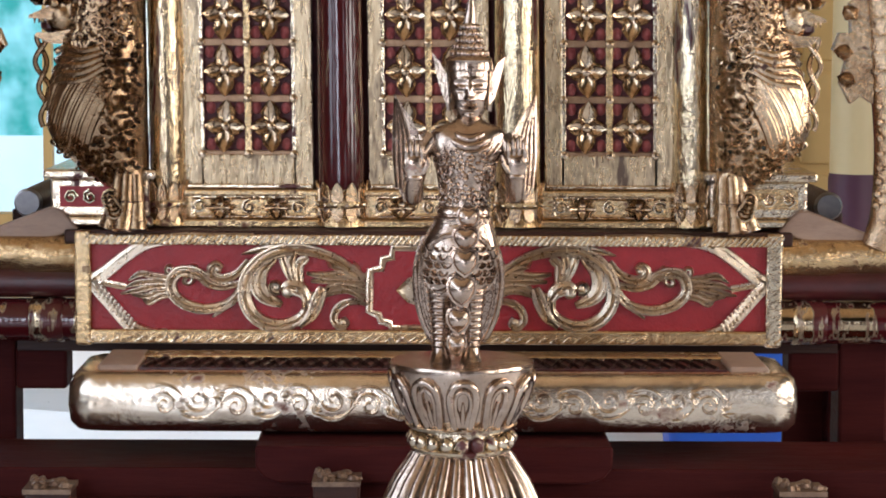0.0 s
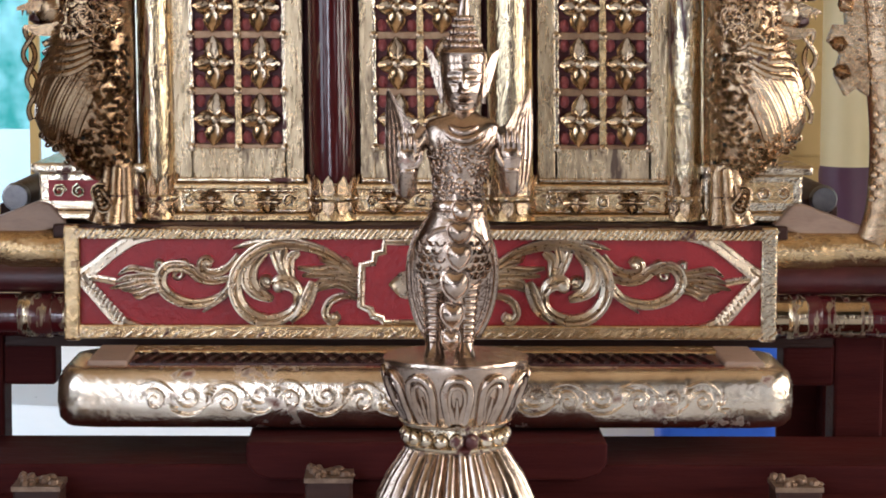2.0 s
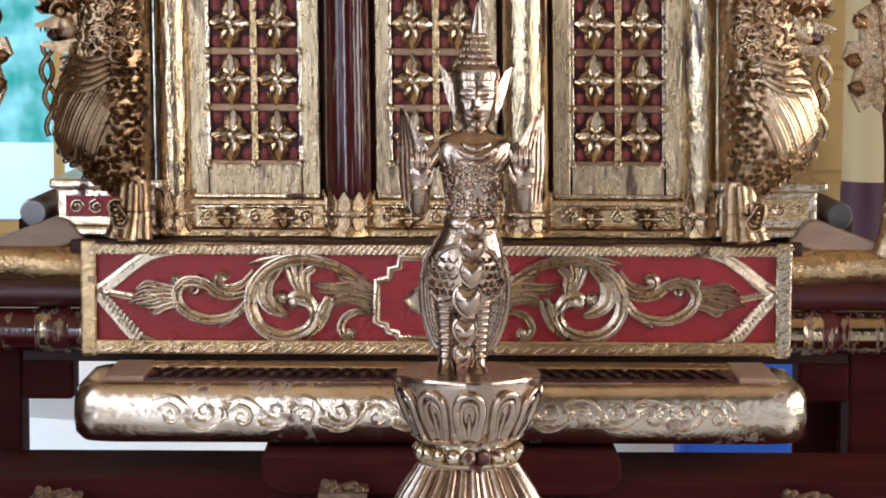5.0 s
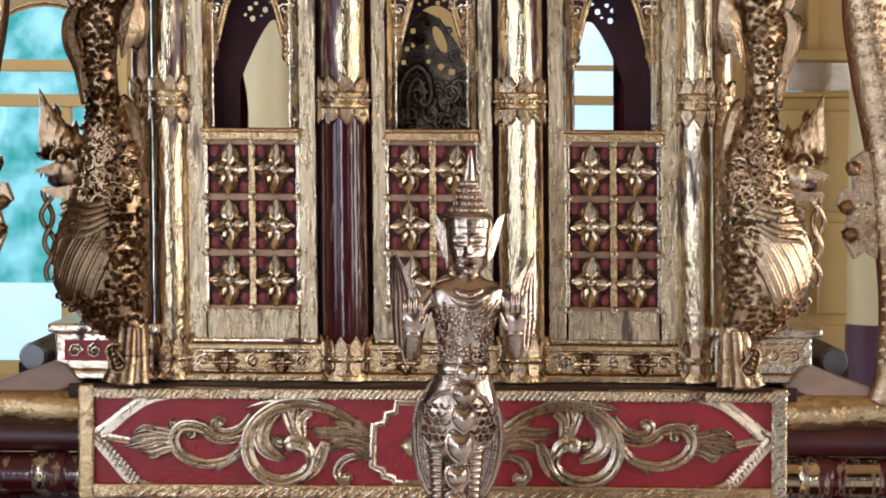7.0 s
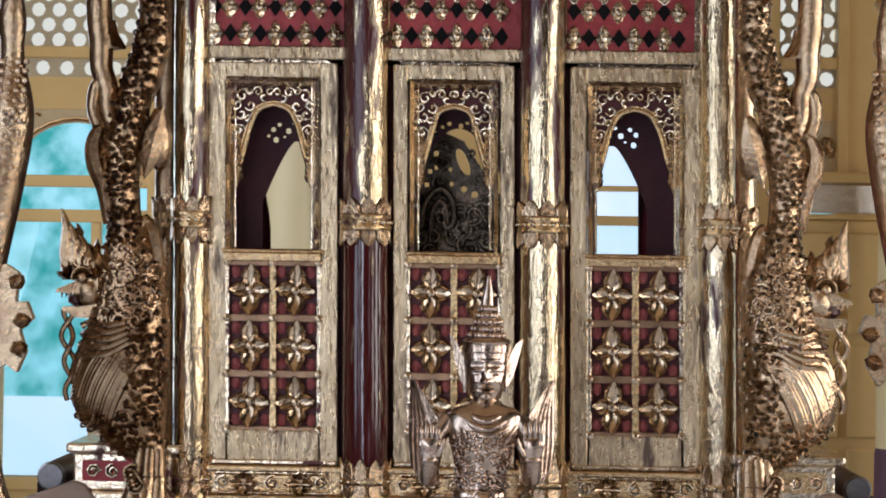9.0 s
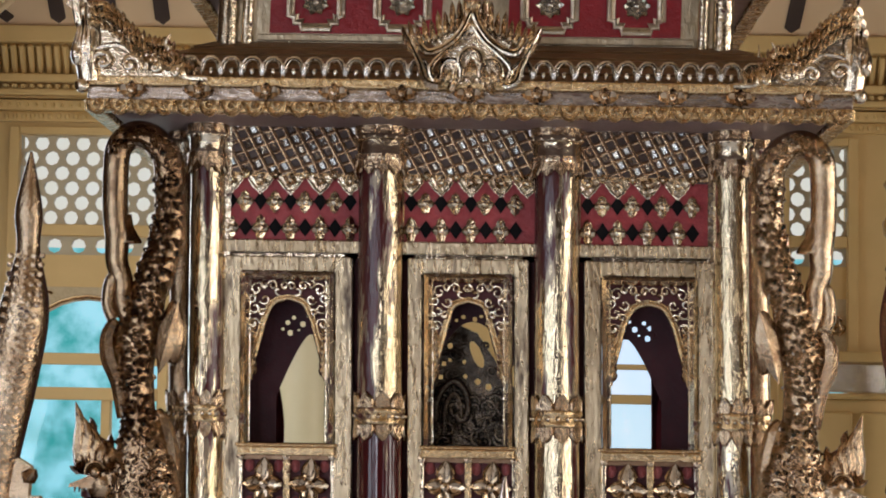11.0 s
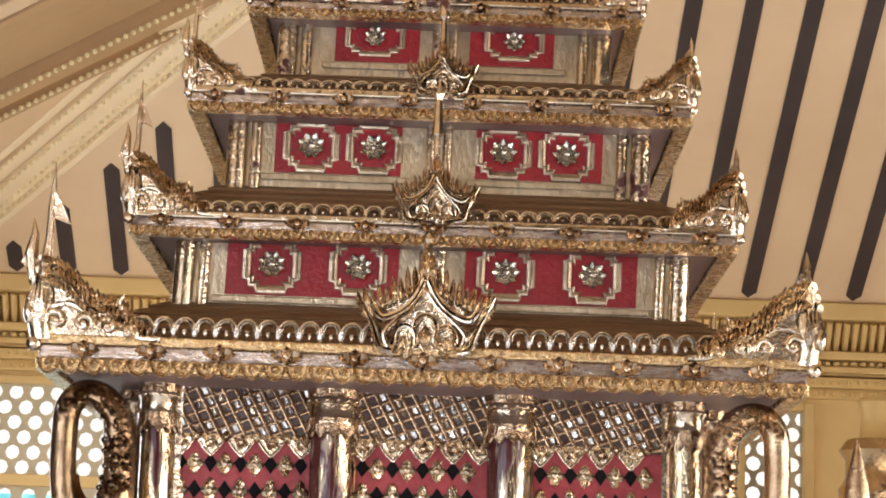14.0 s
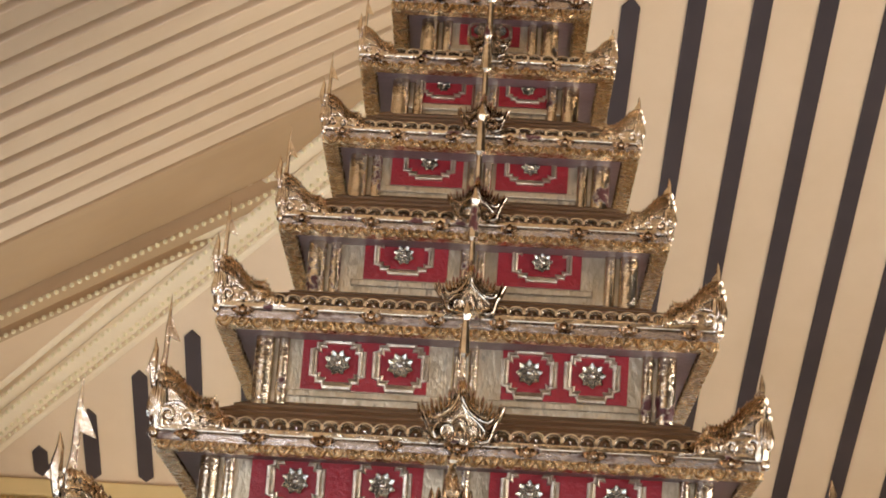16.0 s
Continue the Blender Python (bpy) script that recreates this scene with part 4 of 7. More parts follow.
for side in (-1, 1):
    def edge(x, side=side):
        u = x * side
        if u > 0.452:
            return 1.555
        if u < 0.375:
            return 1.826 - 0.35 * max(0.0, 0.35 - u)
        t = (u - 0.375) / 0.077
        return 1.826 - 0.145 * t ** 1.35
    dots = ((0.427, 1.853, 0.006), (0.413, 1.865, 0.005), (0.391, 1.850, 0.007), (0.421, 1.829, 0.007), (0.364, 1.849, 0.006), (0.378, 1.868, 0.004), (0.401, 1.836, 0.003), (0.438, 1.838, 0.004))
    g = valance(*sorted((side * 0.30, side * 0.53)), edge, [(side * a, b, r) for a, b, r in dots])
    part("valance", g, VALANCE, shrine, "dark pierced valance", leaning=True)
    g, cols = Geo(), 16
    for j in range(13):
        z = 1.50 + 0.46 * j / 12
        for i in range(cols + 1):
            u = i / cols
            g.v.append((side * (0.535 - u * (0.085 + 0.012 * math.sin(j * 0.6))), 0.16 + 0.012 * math.sin(u * 22), z))
    n = cols + 1
    g.f += [(j * n + i, j * n + i + 1, (j + 1) * n + i + 1, (j + 1) * n + i) for j in range(12) for i in range(cols)]
    tagged(part("curtain", g, CLOTH, None, "dark red cloth curtain tied back inside the shrine", smooth=True, leaning=True), "", "curtain", "curtains in the shrine")
g = valance(-0.115, 0.115, lambda x: 1.862 - 0.10 * min(1.0, abs(x - 0.01) / 0.09) ** 2 if abs(x - 0.01) < 0.09 else 1.76,
            [(a, b + 0.02, r) for a, b, r in ((-0.012, 1.853, 0.005), (0.015, 1.848, 0.006), (0.030, 1.855, 0.004), (-0.028, 1.845, 0.004), (0.045, 1.838, 0.005), (-0.045, 1.830, 0.005))])
part("valance", g, VALANCE, shrine, "dark pierced valance", leaning=True)
CHAIR_MAT = mat("blackened_carving", (0.06, 0.048, 0.038), (0.30, 0.24, 0.175), 0.24, 0.85, 20, 0.3)
chair = thing("carved_chair", 0, 0.27, 1.12, "blackened carved openwork chair back standing inside the shrine", "chair")
part("seat_board", Geo().box(-0.13, 0.13, 0.26, 0.275, 1.121, 1.60), CHAIR_MAT, chair, leaning=True)
rs = random.Random(9)
low, high = Geo().box(-0.13, 0.13, 0.264, 0.275, 1.60, 1.665), Geo()
for k in range(46):
    x, z, turn = rs.uniform(-0.11, 0.11), rs.uniform(1.565, 1.68), rs.choice((-1, 1))
    a0, r = rs.uniform(0, 360), rs.uniform(0.014, 0.028)
    low.tube([(p, 0.250 - 0.010 * rs.random(), q) for p, q in arc(x, z, r, 0.004, a0, a0 + turn * 430, 12)], [0.006 - 0.0003 * i for i in range(12)], 6)
low.tube([(x, 0.238, z) for x, z in bow((-0.092, 1.640), (-0.081, 1.632), (-0.078, 1.673), (-0.061, 1.707), (-0.033, 1.725), (-0.006, 1.694), (-0.004, 1.645), (-0.020, 1.630), (-0.030, 1.645))], 0.0085, 8)
low.tube([(x, 0.242, z) for x, z in bow((-0.060, 1.600), (-0.056, 1.665), (-0.036, 1.695), (-0.020, 1.665), (-0.024, 1.610))], 0.006, 7)
tagged(part("lower_carving", low, CHAIR_MAT, chair, "curling carved lower back", smooth=True, leaning=True), "", "", "", "stuff")
# openwork crown: stems and curls that leave small gaps, one large gap right of the middle
gaps = ((-0.047, 1.810, 0.006), (-0.047, 1.776, 0.005), (-0.013, 1.772, 0.005), (-0.062, 1.766, 0.006), (-0.070, 1.734, 0.006), (-0.010, 1.736, 0.005), (0.020, 1.724, 0.007), (0.046, 1.712, 0.008))
for i in range(112):
    for j in range(88):
        x, z = -0.110 + 0.002 * i, 1.66 + 0.0025 * j
        top = 1.85 - 1.1 * max(0.0, abs(x + 0.01) - 0.03) - 0.05 * math.sin(9 * x)
        u, v = (x - 0.018) * 0.92 + (z - 1.79) * 0.38, -(x - 0.018) * 0.38 + (z - 1.79) * 0.92
        if z > top or (u / 0.012) ** 2 + (v / 0.034) ** 2 < 1 or any((x - a) ** 2 + (z - b) ** 2 < r * r for a, b, r in gaps):
            continue
        high.add([(x, 0.268, z), (x + 0.002, 0.268, z), (x + 0.002, 0.268, z + 0.0025), (x, 0.268, z + 0.0025)], [(0, 1, 2, 3)])
for k in range(54):
    x, z, turn = rs.uniform(-0.10, 0.09), rs.uniform(1.67, 1.83), rs.choice((-1, 1))
    u, v = (x - 0.018) * 0.92 + (z - 1.79) * 0.38, -(x - 0.018) * 0.38 + (z - 1.79) * 0.92
    if z > 1.84 - 1.1 * max(0.0, abs(x + 0.01) - 0.03) or (u / 0.026) ** 2 + (v / 0.05) ** 2 < 1 or any((x - a) ** 2 + (z - b) ** 2 < (r + 0.010) ** 2 for a, b, r in gaps):
        continue
    a0 = rs.uniform(0, 360)
    high.tube([(p, 0.256, q) for p, q in arc(x, z, rs.uniform(0.009, 0.015), 0.003, a0, a0 + turn * 420, 11)], [0.005 - 0.0003 * i for i in range(11)], 6)
part("pierced_crown", high, CHAIR_MAT, chair, "openwork carved crown", leaning=True)


# ---- columns ----
def column_petal(r, h, count):
    """One lotus petal that lies against a column of radius r; it stands upwards along z, facing +x."""
    g, half = Geo(), math.pi / count
    prof = ((0.0, 0.92), (0.2, 1.0), (0.42, 0.98), (0.62, 0.82), (0.80, 0.52), (0.93, 0.22), (1.0, 0.02))
    cols = (-1, -0.78, -0.4, 0, 0.4, 0.78, 1)
    for t, q in prof:
        for u in cols:
            a = u * q * half
            rr = r + (0.001 if abs(u) == 1 else 0.0058 if abs(u) == 0.78 else 0.003 + 0.002 * (1 - abs(u))) + 0.002 * t * t
            g.v.append((rr * math.cos(a), rr * math.sin(a), h * t))
    n = len(cols)
    g.f += [(i * n + j, i * n + j + 1, (i + 1) * n + j + 1, (i + 1) * n + j) for i in range(len(prof) - 1) for j in range(n - 1)]
    return mesh_of("petal", g, GOLD_BROWN_SHADED, True)


PETALS = {}


def petals(parent, x, y, z, r, h, count, up=1, turn=0.0):
    """A ring of petals, each an object of its own; only the half that faces the hall."""
    key = (r, h, count)
    if key not in PETALS:
        PETALS[key] = column_petal(*key)
    for k in range(count):
        a = 2 * math.pi * (k + turn) / count
        if math.sin(a) > 0.35:
            continue
        o = under(new("petal", PETALS[key]), parent)
        o.matrix_basis = Matrix.Translation((x + lean(z), y, z)) @ Matrix.Rotation(a, 4, "Z") @ Matrix.Diagonal((1, 1, up, 1))


def column(x, r, y=-0.02, skin=GOLD_COLUMN, front=True, upper=None):
    c = part("column", Geo().lathe([(r * 0.98, 1.07), (r, 1.2), (r * 0.97, 1.55), (r * 0.97, 1.635)], (x, y, 0), 24), skin, shrine,
             "round column with worn gold leaf over dark lacquer", smooth=True, leaning=True)
    part("upper_shaft", Geo().lathe([(r * 0.97, 1.635), (r * 0.97, 1.7), (r * 0.96, 1.95), (r * 0.95, 2.22), (r * 0.9, 2.31)], (x, y, 0), 24), upper or skin, c, smooth=True, leaning=True)
    part("middle_ring", Geo().lathe([(r, 1.612), (r * 1.10, 1.617), (r * 1.13, 1.624), (r * 1.06, 1.629), (r * 1.06, 1.641), (r * 1.13, 1.646), (r * 1.10, 1.653), (r, 1.658)], (x, y, 0), 24), GOLD_DULL, c, smooth=True, leaning=True)
    part("capital", Geo().lathe([(r * 1.0, 2.215), (r * 1.10, 2.222), (r * 1.12, 2.232), (r * 1.04, 2.24), (r * 1.04, 2.27), (r * 1.14, 2.274), (r * 1.14, 2.284), (r * 1.04, 2.29), (r * 1.16, 2.322)], (x, y, 0), 24), GOLD, c, smooth=True, leaning=True)
    part("column_base", Geo().lathe([(r * 1.15, 0.99), (r * 1.15, 1.0), (r * 1.02, 1.01), (r * 1.04, 1.03), (r * 1.12, 1.034), (r * 1.12, 1.046), (r * 1.02, 1.05), (r * 1.02, 1.075)], (x, y, 0), 24), GOLD_DULL, c, smooth=True, leaning=True)
    if not front:
        return c
    for zz, up, h, turn in ((1.655, 1, 0.036, 0.0), (1.615, -1, 0.036, 0.0)):
        petals(c, x, y, zz, r, h, 9, up, turn)
    for zz, up, h, turn in ((2.285, 1, 0.036, 0.5), (2.238, -1, 0.036, 0.0), (2.224, -1, 0.034, 0.5), (1.048, 1, 0.046, 0.0), (1.032, -1, 0.034, 0.0)):
        petals(c, x, y, zz, r * 1.02, h, 11, up, turn)
    for zz, n in ((1.635, 16), (1.040, 14), (2.279, 14)):
        for k in range(n):
            a = 2 * math.pi * k / n
            if math.sin(a) < 0.35:
                o = under(new("bead", BEAD), c)
                o.matrix_basis = Matrix.Translation((x + lean(zz) + r * 1.09 * math.cos(a), y + r * 1.09 * math.sin(a), zz))
    return c


BEAD = mesh_of("bead", Geo().blob((0, 0, 0), (0.0062, 0.0062, 0.0055), 7, 5), GOLD, True)
for x in (-0.204, 0.204):
    column(x, 0.054, -0.015, COLUMN_DARK if x < 0 else GOLD_COLUMN, True, GOLD_COLUMN)
# Left outer and rear columns take darker skins in place of the brackets' shadow.
for x in (-0.607, 0.607):
    column(x, 0.041, -0.02, GOLD_COLUMN if x < 0 else GOLD_LESS_WORN)
    column(x * 1.115, 0.036, 0.13, GOLD_BROWN_SHADED)
for x in (-0.607, 0.607):
    column(x, 0.041, 1.14, GOLD_COLUMN, False)

for x0, x1 in ((-0.285, -0.126), (0.126, 0.285), (-0.615, -0.560), (0.560, 0.615)):
    part("filler_board", Geo().box(x0, x1, 0.032, 0.05, 1.07, 2.03), MAROON, shrine, leaning=True)

# ---- frieze over the doors: red board with diamonds, woven gilt lattice above ----
def clipped(p, d, x0, x1, z0, z1):
    """The stretch of a line that lies inside a rectangle."""
    lo, hi = -9.0, 9.0
    for a, v, m, n in ((p[0], d[0], x0, x1), (p[1], d[1], z0, z1)):
        u, w = sorted(((m - a) / v, (n - a) / v))
        lo, hi = max(lo, u), min(hi, w)
    return (lo, hi) if hi - lo > 0.012 else None


DARK_GLASS = mat("dark_lattice_ground", (0.05, 0.03, 0.025), (0.13, 0.085, 0.065), 0.3, 0.3, 20, 0.2, 80)
GROUND_RED = mat("faded_red_ground", (0.24, 0.014, 0.018), (0.40, 0.05, 0.05), 0.42, 0, 16, 0.3, 90, (0.10, 0.015, 0.015), 0.72)
for cx, hw in ((-0.410, 0.160), (0.002, 0.152), (0.410, 0.150)):
    f = part("frieze_board", Geo().box(cx - hw, cx + hw, 0.004, 0.03, 2.036, 2.33), GROUND_RED, shrine, "red frieze board with gilt and black diamonds", leaning=True)
    part("frieze_rail", Geo().box(cx - hw - 0.004, cx + hw + 0.004, -0.016, 0.004, 2.010, 2.040), GOLD_PALE, f, bevel=0.003, leaning=True)
    step = 0.0695
    x = cx - hw + 0.016
    while x < cx + hw + 0.02:
        for px, pz, me, sx, sz in ((x, 2.132, HOLE, 0.82, 0.86), (x + step * 0.5, 2.070, HOLE, 0.82, 0.84), (x + step * 0.48, 2.130, DIAMOND, 1.0, 0.95), (x, 2.068, DIAMOND, 1.0, 1.1)):
            if cx - hw + 0.010 < px < cx + hw - 0.010:
                piece("black_diamond" if me is HOLE else "diamond_flower", me, f, px, 0.002 if me is HOLE else 0.0, pz, 0, sx, sz)
        x += step
    part("lattice_backing", Geo().box(cx - hw, cx + hw, 0.001, 0.006, 2.186, 2.33), DARK_GLASS, f, leaning=True)
    # toothed lower edge of the lattice: a row of flowers, each with a tongue below it
    x = cx - hw + 0.016
    while x < cx + hw - 0.006:
        xx = min(max(x, cx - hw + 0.016), cx + hw - 0.018)
        part("edge_tongue", Geo().prism([(xx - 0.030, 2.190), (xx + 0.030, 2.190), (xx + 0.020, 2.172), (xx + 0.006, 2.150), (xx, 2.146), (xx - 0.006, 2.150), (xx - 0.020, 2.172)], -0.002, 0.003)
             .relief([(xx - 0.028, 2.182), (xx - 0.014, 2.162), (xx, 2.150), (xx + 0.014, 2.162), (xx + 0.028, 2.182)], 0.007, -0.002, 0.006), GOLD_CARVED, f, leaning=True)
        piece("small_flower", FLOWER_S, f, xx, -0.004, 2.180, 0.4, 0.62, 0.55)
        piece("small_flower", FLOWER_S, f, min(xx + step / 2, cx + hw - 0.012), -0.004, 2.192, 0.0, 0.5, 0.45)
        x += step
    part("lattice_fillet", Geo().box(cx - hw, cx + hw, -0.004, 0.006, 2.190, 2.198), GOLD_DULL, f, leaning=True)
    # strips laid in two slanting directions
    lat, z0, z1, gap = Geo(), 2.194, 2.326, 0.0262
    d1, d2 = (math.cos(radians(-62)), math.sin(radians(-62))), (math.cos(radians(20)), math.sin(radians(20)))
    for d, lift in ((d1, 0.004), (d2, 0.001)):
        nrm = (-d[1], d[0])
        for k in range(-16, 17):
            p = (cx + nrm[0] * gap * k, 2.26 + nrm[1] * gap * k)
            c = clipped(p, d, cx - hw, cx + hw, z0, z1)
            if c:
                pts = [(p[0] + d[0] * (c[0] + (c[1] - c[0]) * i / 6), p[1] + d[1] * (c[0] + (c[1] - c[0]) * i / 6)) for i in range(7)]
                lat.relief(pts, 0.0100, -lift, 0.006)
    tagged(part("woven_lattice", lat, GOLD_BROWN_SHADED, f, "gilt woven lattice", leaning=True), "", "", "", "stuff")
    mir = Geo()
    rs = random.Random(11)
    n1, n2 = (-d1[1], d1[0]), (-d2[1], d2[0])
    det = n1[0] * n2[1] - n1[1] * n2[0]
    for i in range(-16, 17):
        for j in range(-16, 17):
            a, b = gap * (i + 0.5), gap * (j + 0.5)
            x, z = cx + (a * n2[1] - b * n1[1]) / det, 2.26 + (n1[0] * b - n2[0] * a) / det
            if not (cx - hw + 0.008 < x < cx + hw - 0.008 and z0 + 0.006 < z < z1 - 0.004) or rs.random() < 0.30:
                continue
            tx, tz = rs.uniform(-1.3, 1.3), rs.uniform(-1.2, 1.2)
            q = rs.uniform(0.0070, 0.0092)
            mir.add([(x + u * q * d2[0] * 0.62 + w * q * d1[0], -0.003 + u * q * tx * 0.4 + w * q * tz * 0.4, z + u * q * d2[1] * 0.62 + w * q * d1[1]) for u, w in ((-1, -1), (1, -1), (1, 1), (-1, 1))], [(0, 1, 2, 3)])
    tagged(part("mirror_mosaic", mir, SILVER, f, "silvered glass chips", leaning=True), "", "", "", "stuff")
part("corner_board", Geo().box(-0.575, -0.553, -0.01, 0.03, 2.0, 2.33).box(0.553, 0.575, -0.01, 0.03, 2.0, 2.33).box(-0.57, 0.57, 0.032, 0.05, 2.0, 2.33), GOLD, shrine, leaning=True)


# ---- carved corner pieces and crests of the eaves ----
def corner_geo(tall):
    """A flame-like corner piece for the left front corner: its foot at the origin, one wing to the right, one wing to the back."""
    w = Geo()
    ridge = bow((0.255, 0.010), (0.205, 0.030), (0.172, 0.070), (0.140, 0.075), (0.100, 0.098), (0.066, 0.135), (0.030, 0.160), (0.0, 0.165), n=5)
    w.prism([(-0.008, 0.0), (0.265, 0.0)] + [(x, z) for x, z in ridge] + [(-0.014, 0.10)], -0.010, 0.012)
    # rows of flames that lean to the corner, the topmost along the ridge
    for row, (drop, size, out) in enumerate(((0.0, 0.034, -0.010), (0.022, 0.030, -0.018), (0.042, 0.026, -0.024))):
        for k in range(2, len(ridge) - 1):
            x, z = ridge[k]
            z -= drop * min(1.0, z / 0.07)
            if z < 0.012:
                continue
            w.leaf(x + 0.004 * (row % 2), z - 0.006, radians(62 + 45 * (1 - x / 0.26) + 10 * (k % 3)), size, 0.014, out, 0.014)
    # bold scrolls along the foot
    for cx, cz, r, a0, a1 in ((0.030, 0.040, 0.026, 200, -150), (0.092, 0.034, 0.022, 340, 690), (0.145, 0.030, 0.020, 200, -150), (0.195, 0.018, 0.013, 340, 640)):
        path = arc(cx, cz, r, 0.006, a0, a1, 15)
        w.tube([(x, -0.020 - 0.010 * i / 14, z) for i, (x, z) in enumerate(path)], [0.0095 - 0.0003 * i for i in range(15)], 8)
        w.blob((cx, -0.024, cz), (0.009, 0.010, 0.009), 8, 6)
    w.tube([(x, -0.016, z) for x, z in bow((0.262, 0.006), (0.205, 0.012), (0.150, 0.054), (0.110, 0.056), (0.060, 0.078), (0.015, 0.070))], 0.0070, 7)
    w.tube([(x, -0.014, z) for x, z in bow((0.185, 0.055), (0.170, 0.085), (0.178, 0.105))], [0.009 - 0.0006 * i for i in range(13)], 7)
    g = Geo()
    g.add(w.v, w.f)
    g.add([(y * 1.0, x, z) for x, y, z in w.v], [tuple(reversed(f)) for f in w.f])
    g.tube([(0, 0, 0), (-0.006, -0.006, 0.05), (0.004, 0.004, 0.10), (-0.004, -0.004, 0.175)], [0.026, 0.030, 0.026, 0.014], 9)
    g.blob((-0.014, -0.014, -0.012), (0.018, 0.018, 0.018), 9, 6)
    g.blob((-0.026, -0.026, 0.055), (0.015, 0.015, 0.026), 8, 6)
    for k in range(6):
        a = radians(180 + 18 * k)
        g.tube([(0.018 * math.cos(a), 0.018 * math.sin(a), 0.03), (0.036 * math.cos(a), 0.036 * math.sin(a), 0.07), (0.030 * math.cos(a), 0.030 * math.sin(a), 0.12)], [0.010, 0.009, 0.001], 6)
    if tall:
        # two lance-headed spikes with flag-like barbs
        g.tube([(-0.004, 0, 0.16), (0.002, 0, 0.22), (0.004, 0, 0.30), (0.006, 0, 0.40)], [0.014, 0.009, 0.009, 0.001], 6)
        g.prism([(0.002, 0.275), (0.048, 0.258), (0.036, 0.284), (0.016, 0.325), (0.002, 0.345)], -0.005, 0.005)
        g.tube([(-0.03, 0, 0.13), (-0.036, 0, 0.19), (-0.03, 0, 0.235), (-0.034, 0, 0.27)], [0.008, 0.016, 0.009, 0.001], 6)
        g.prism([(-0.03, 0.15), (-0.058, 0.170), (-0.035, 0.2)], -0.005, 0.005)
    else:
        g.tube([(-0.004, 0, 0.16), (-0.002, 0, 0.195), (-0.002, 0, 0.225), (0.0, 0, 0.255)], [0.013, 0.010, 0.009, 0.001], 6)
        g.prism([(-0.008, 0.165), (0.030, 0.160), (0.022, 0.195), (0.004, 0.215), (-0.010, 0.20)], -0.006, 0.006)
    return g


def small_spike():
    g = Geo()
    g.tube([(0, 0, 0), (0.002, 0, 0.08), (0.0, 0, 0.17)], [0.010, 0.007, 0.001], 6)
    return g.prism([(0, 0.06), (0.045, 0.075), (0.02, 0.085), (0.004, 0.115)], -0.003, 0.003).prism([(0, 0.02), (-0.018, 0.045), (0, 0.05)], -0.003, 0.003)


CORNER_L = mesh_of("corner_ornament", corner_geo(True), GOLD_CARVED, True)
CORNER_R = mesh_of("corner_ornament_mirrored", corner_geo(False).flipped(), GOLD_CARVED, True)
SPIKE = mesh_of("spike", small_spike(), GOLD_CARVED)


def crest_geo():
    """The double-scrolled crest at the middle of an eave."""
    g = Geo()
    half = [(0, -0.02), (0.045, -0.025), (0.06, 0.0), (0.05, 0.03), (0.075, 0.05), (0.10, 0.085), (0.06, 0.09), (0.035, 0.12), (0.015, 0.16), (0.0, 0.20)]
    g.prism(half + [(-x, z) for x, z in reversed(half[1:-1])], -0.008, 0.012)
    for s in (1, -1):
        f = lambda pts: [(p * s, q) for p, q in pts]
        # ridges that fall from the peak like a drawn curtain
        g.relief(f(bow((0.004, 0.135), (0.022, 0.095), (0.052, 0.062), (0.092, 0.045), (0.112, 0.060))), 0.018, -0.012, 0.026)
        g.relief(f(bow((0.004, 0.105), (0.030, 0.070), (0.062, 0.042), (0.088, 0.010), (0.080, -0.020))), 0.014, -0.012, 0.024)
        g.relief(f(bow((0.070, -0.026), (0.098, -0.018), (0.112, 0.020), (0.132, 0.062), (0.150, 0.100))), lambda t: 0.026 - 0.018 * t, -0.010, 0.024)
        g.relief(f([(0.044 + 0.024 * math.cos(q), 0.0 + 0.030 * math.sin(q)) for q in [math.pi * (k / 10 * 1.2 - 0.1) for k in range(11)]]), 0.012, -0.012, 0.024)
        for k in range(10):
            t = k / 9
            g.leaf(s * (0.140 - 0.128 * t), 0.058 + 0.075 * t * t, math.pi / 2 - s * 0.25 * (1 - t), 0.050 + 0.010 * (k % 2), 0.015, -0.012 - 0.008 * (k % 2), 0.016)
            g.leaf(s * (0.128 - 0.112 * t), 0.040 + 0.06 * t, math.pi / 2 - s * 0.5 * (1 - t), 0.036, 0.014, -0.022, 0.014)
        for k in range(4):
            g.leaf(s * (0.026 + 0.016 * k), -0.022, radians(90 + s * 25), 0.034, 0.015, -0.014, 0.014)
        g.leaf(s * 0.03, -0.015, radians(-90 + s * 35), 0.04, 0.022, -0.012, 0.016)
    g.relief([(0.026 * math.cos(q), 0.022 + 0.032 * math.sin(q)) for q in [math.pi * k / 10 for k in range(11)]], 0.013, -0.014, 0.026)
    g.leaf(0, -0.005, math.pi / 2, 0.04, 0.020, -0.012, 0.014)
    g.dome(0, 0.105, 0.016, -0.014, 0.020, 8)
    g.leaf(0, 0.12, math.pi / 2, 0.10, 0.034, -0.012, 0.022)
    g.leaf(0, 0.03, -math.pi / 2, 0.05, 0.03, -0.012, 0.018)
    return g


CREST = mesh_of("crest", crest_geo(), GOLD_CARVED)
LANCE = mesh_of("lance", Geo().tube([(0, 0, 0), (0, 0, 0.1), (0, 0, 0.11), (0, 0, 0.2), (0, 0, 0.215), (0, 0, 0.25)], [0.009, 0.007, 0.014, 0.008, 0.012, 0.001], 7), GOLD)


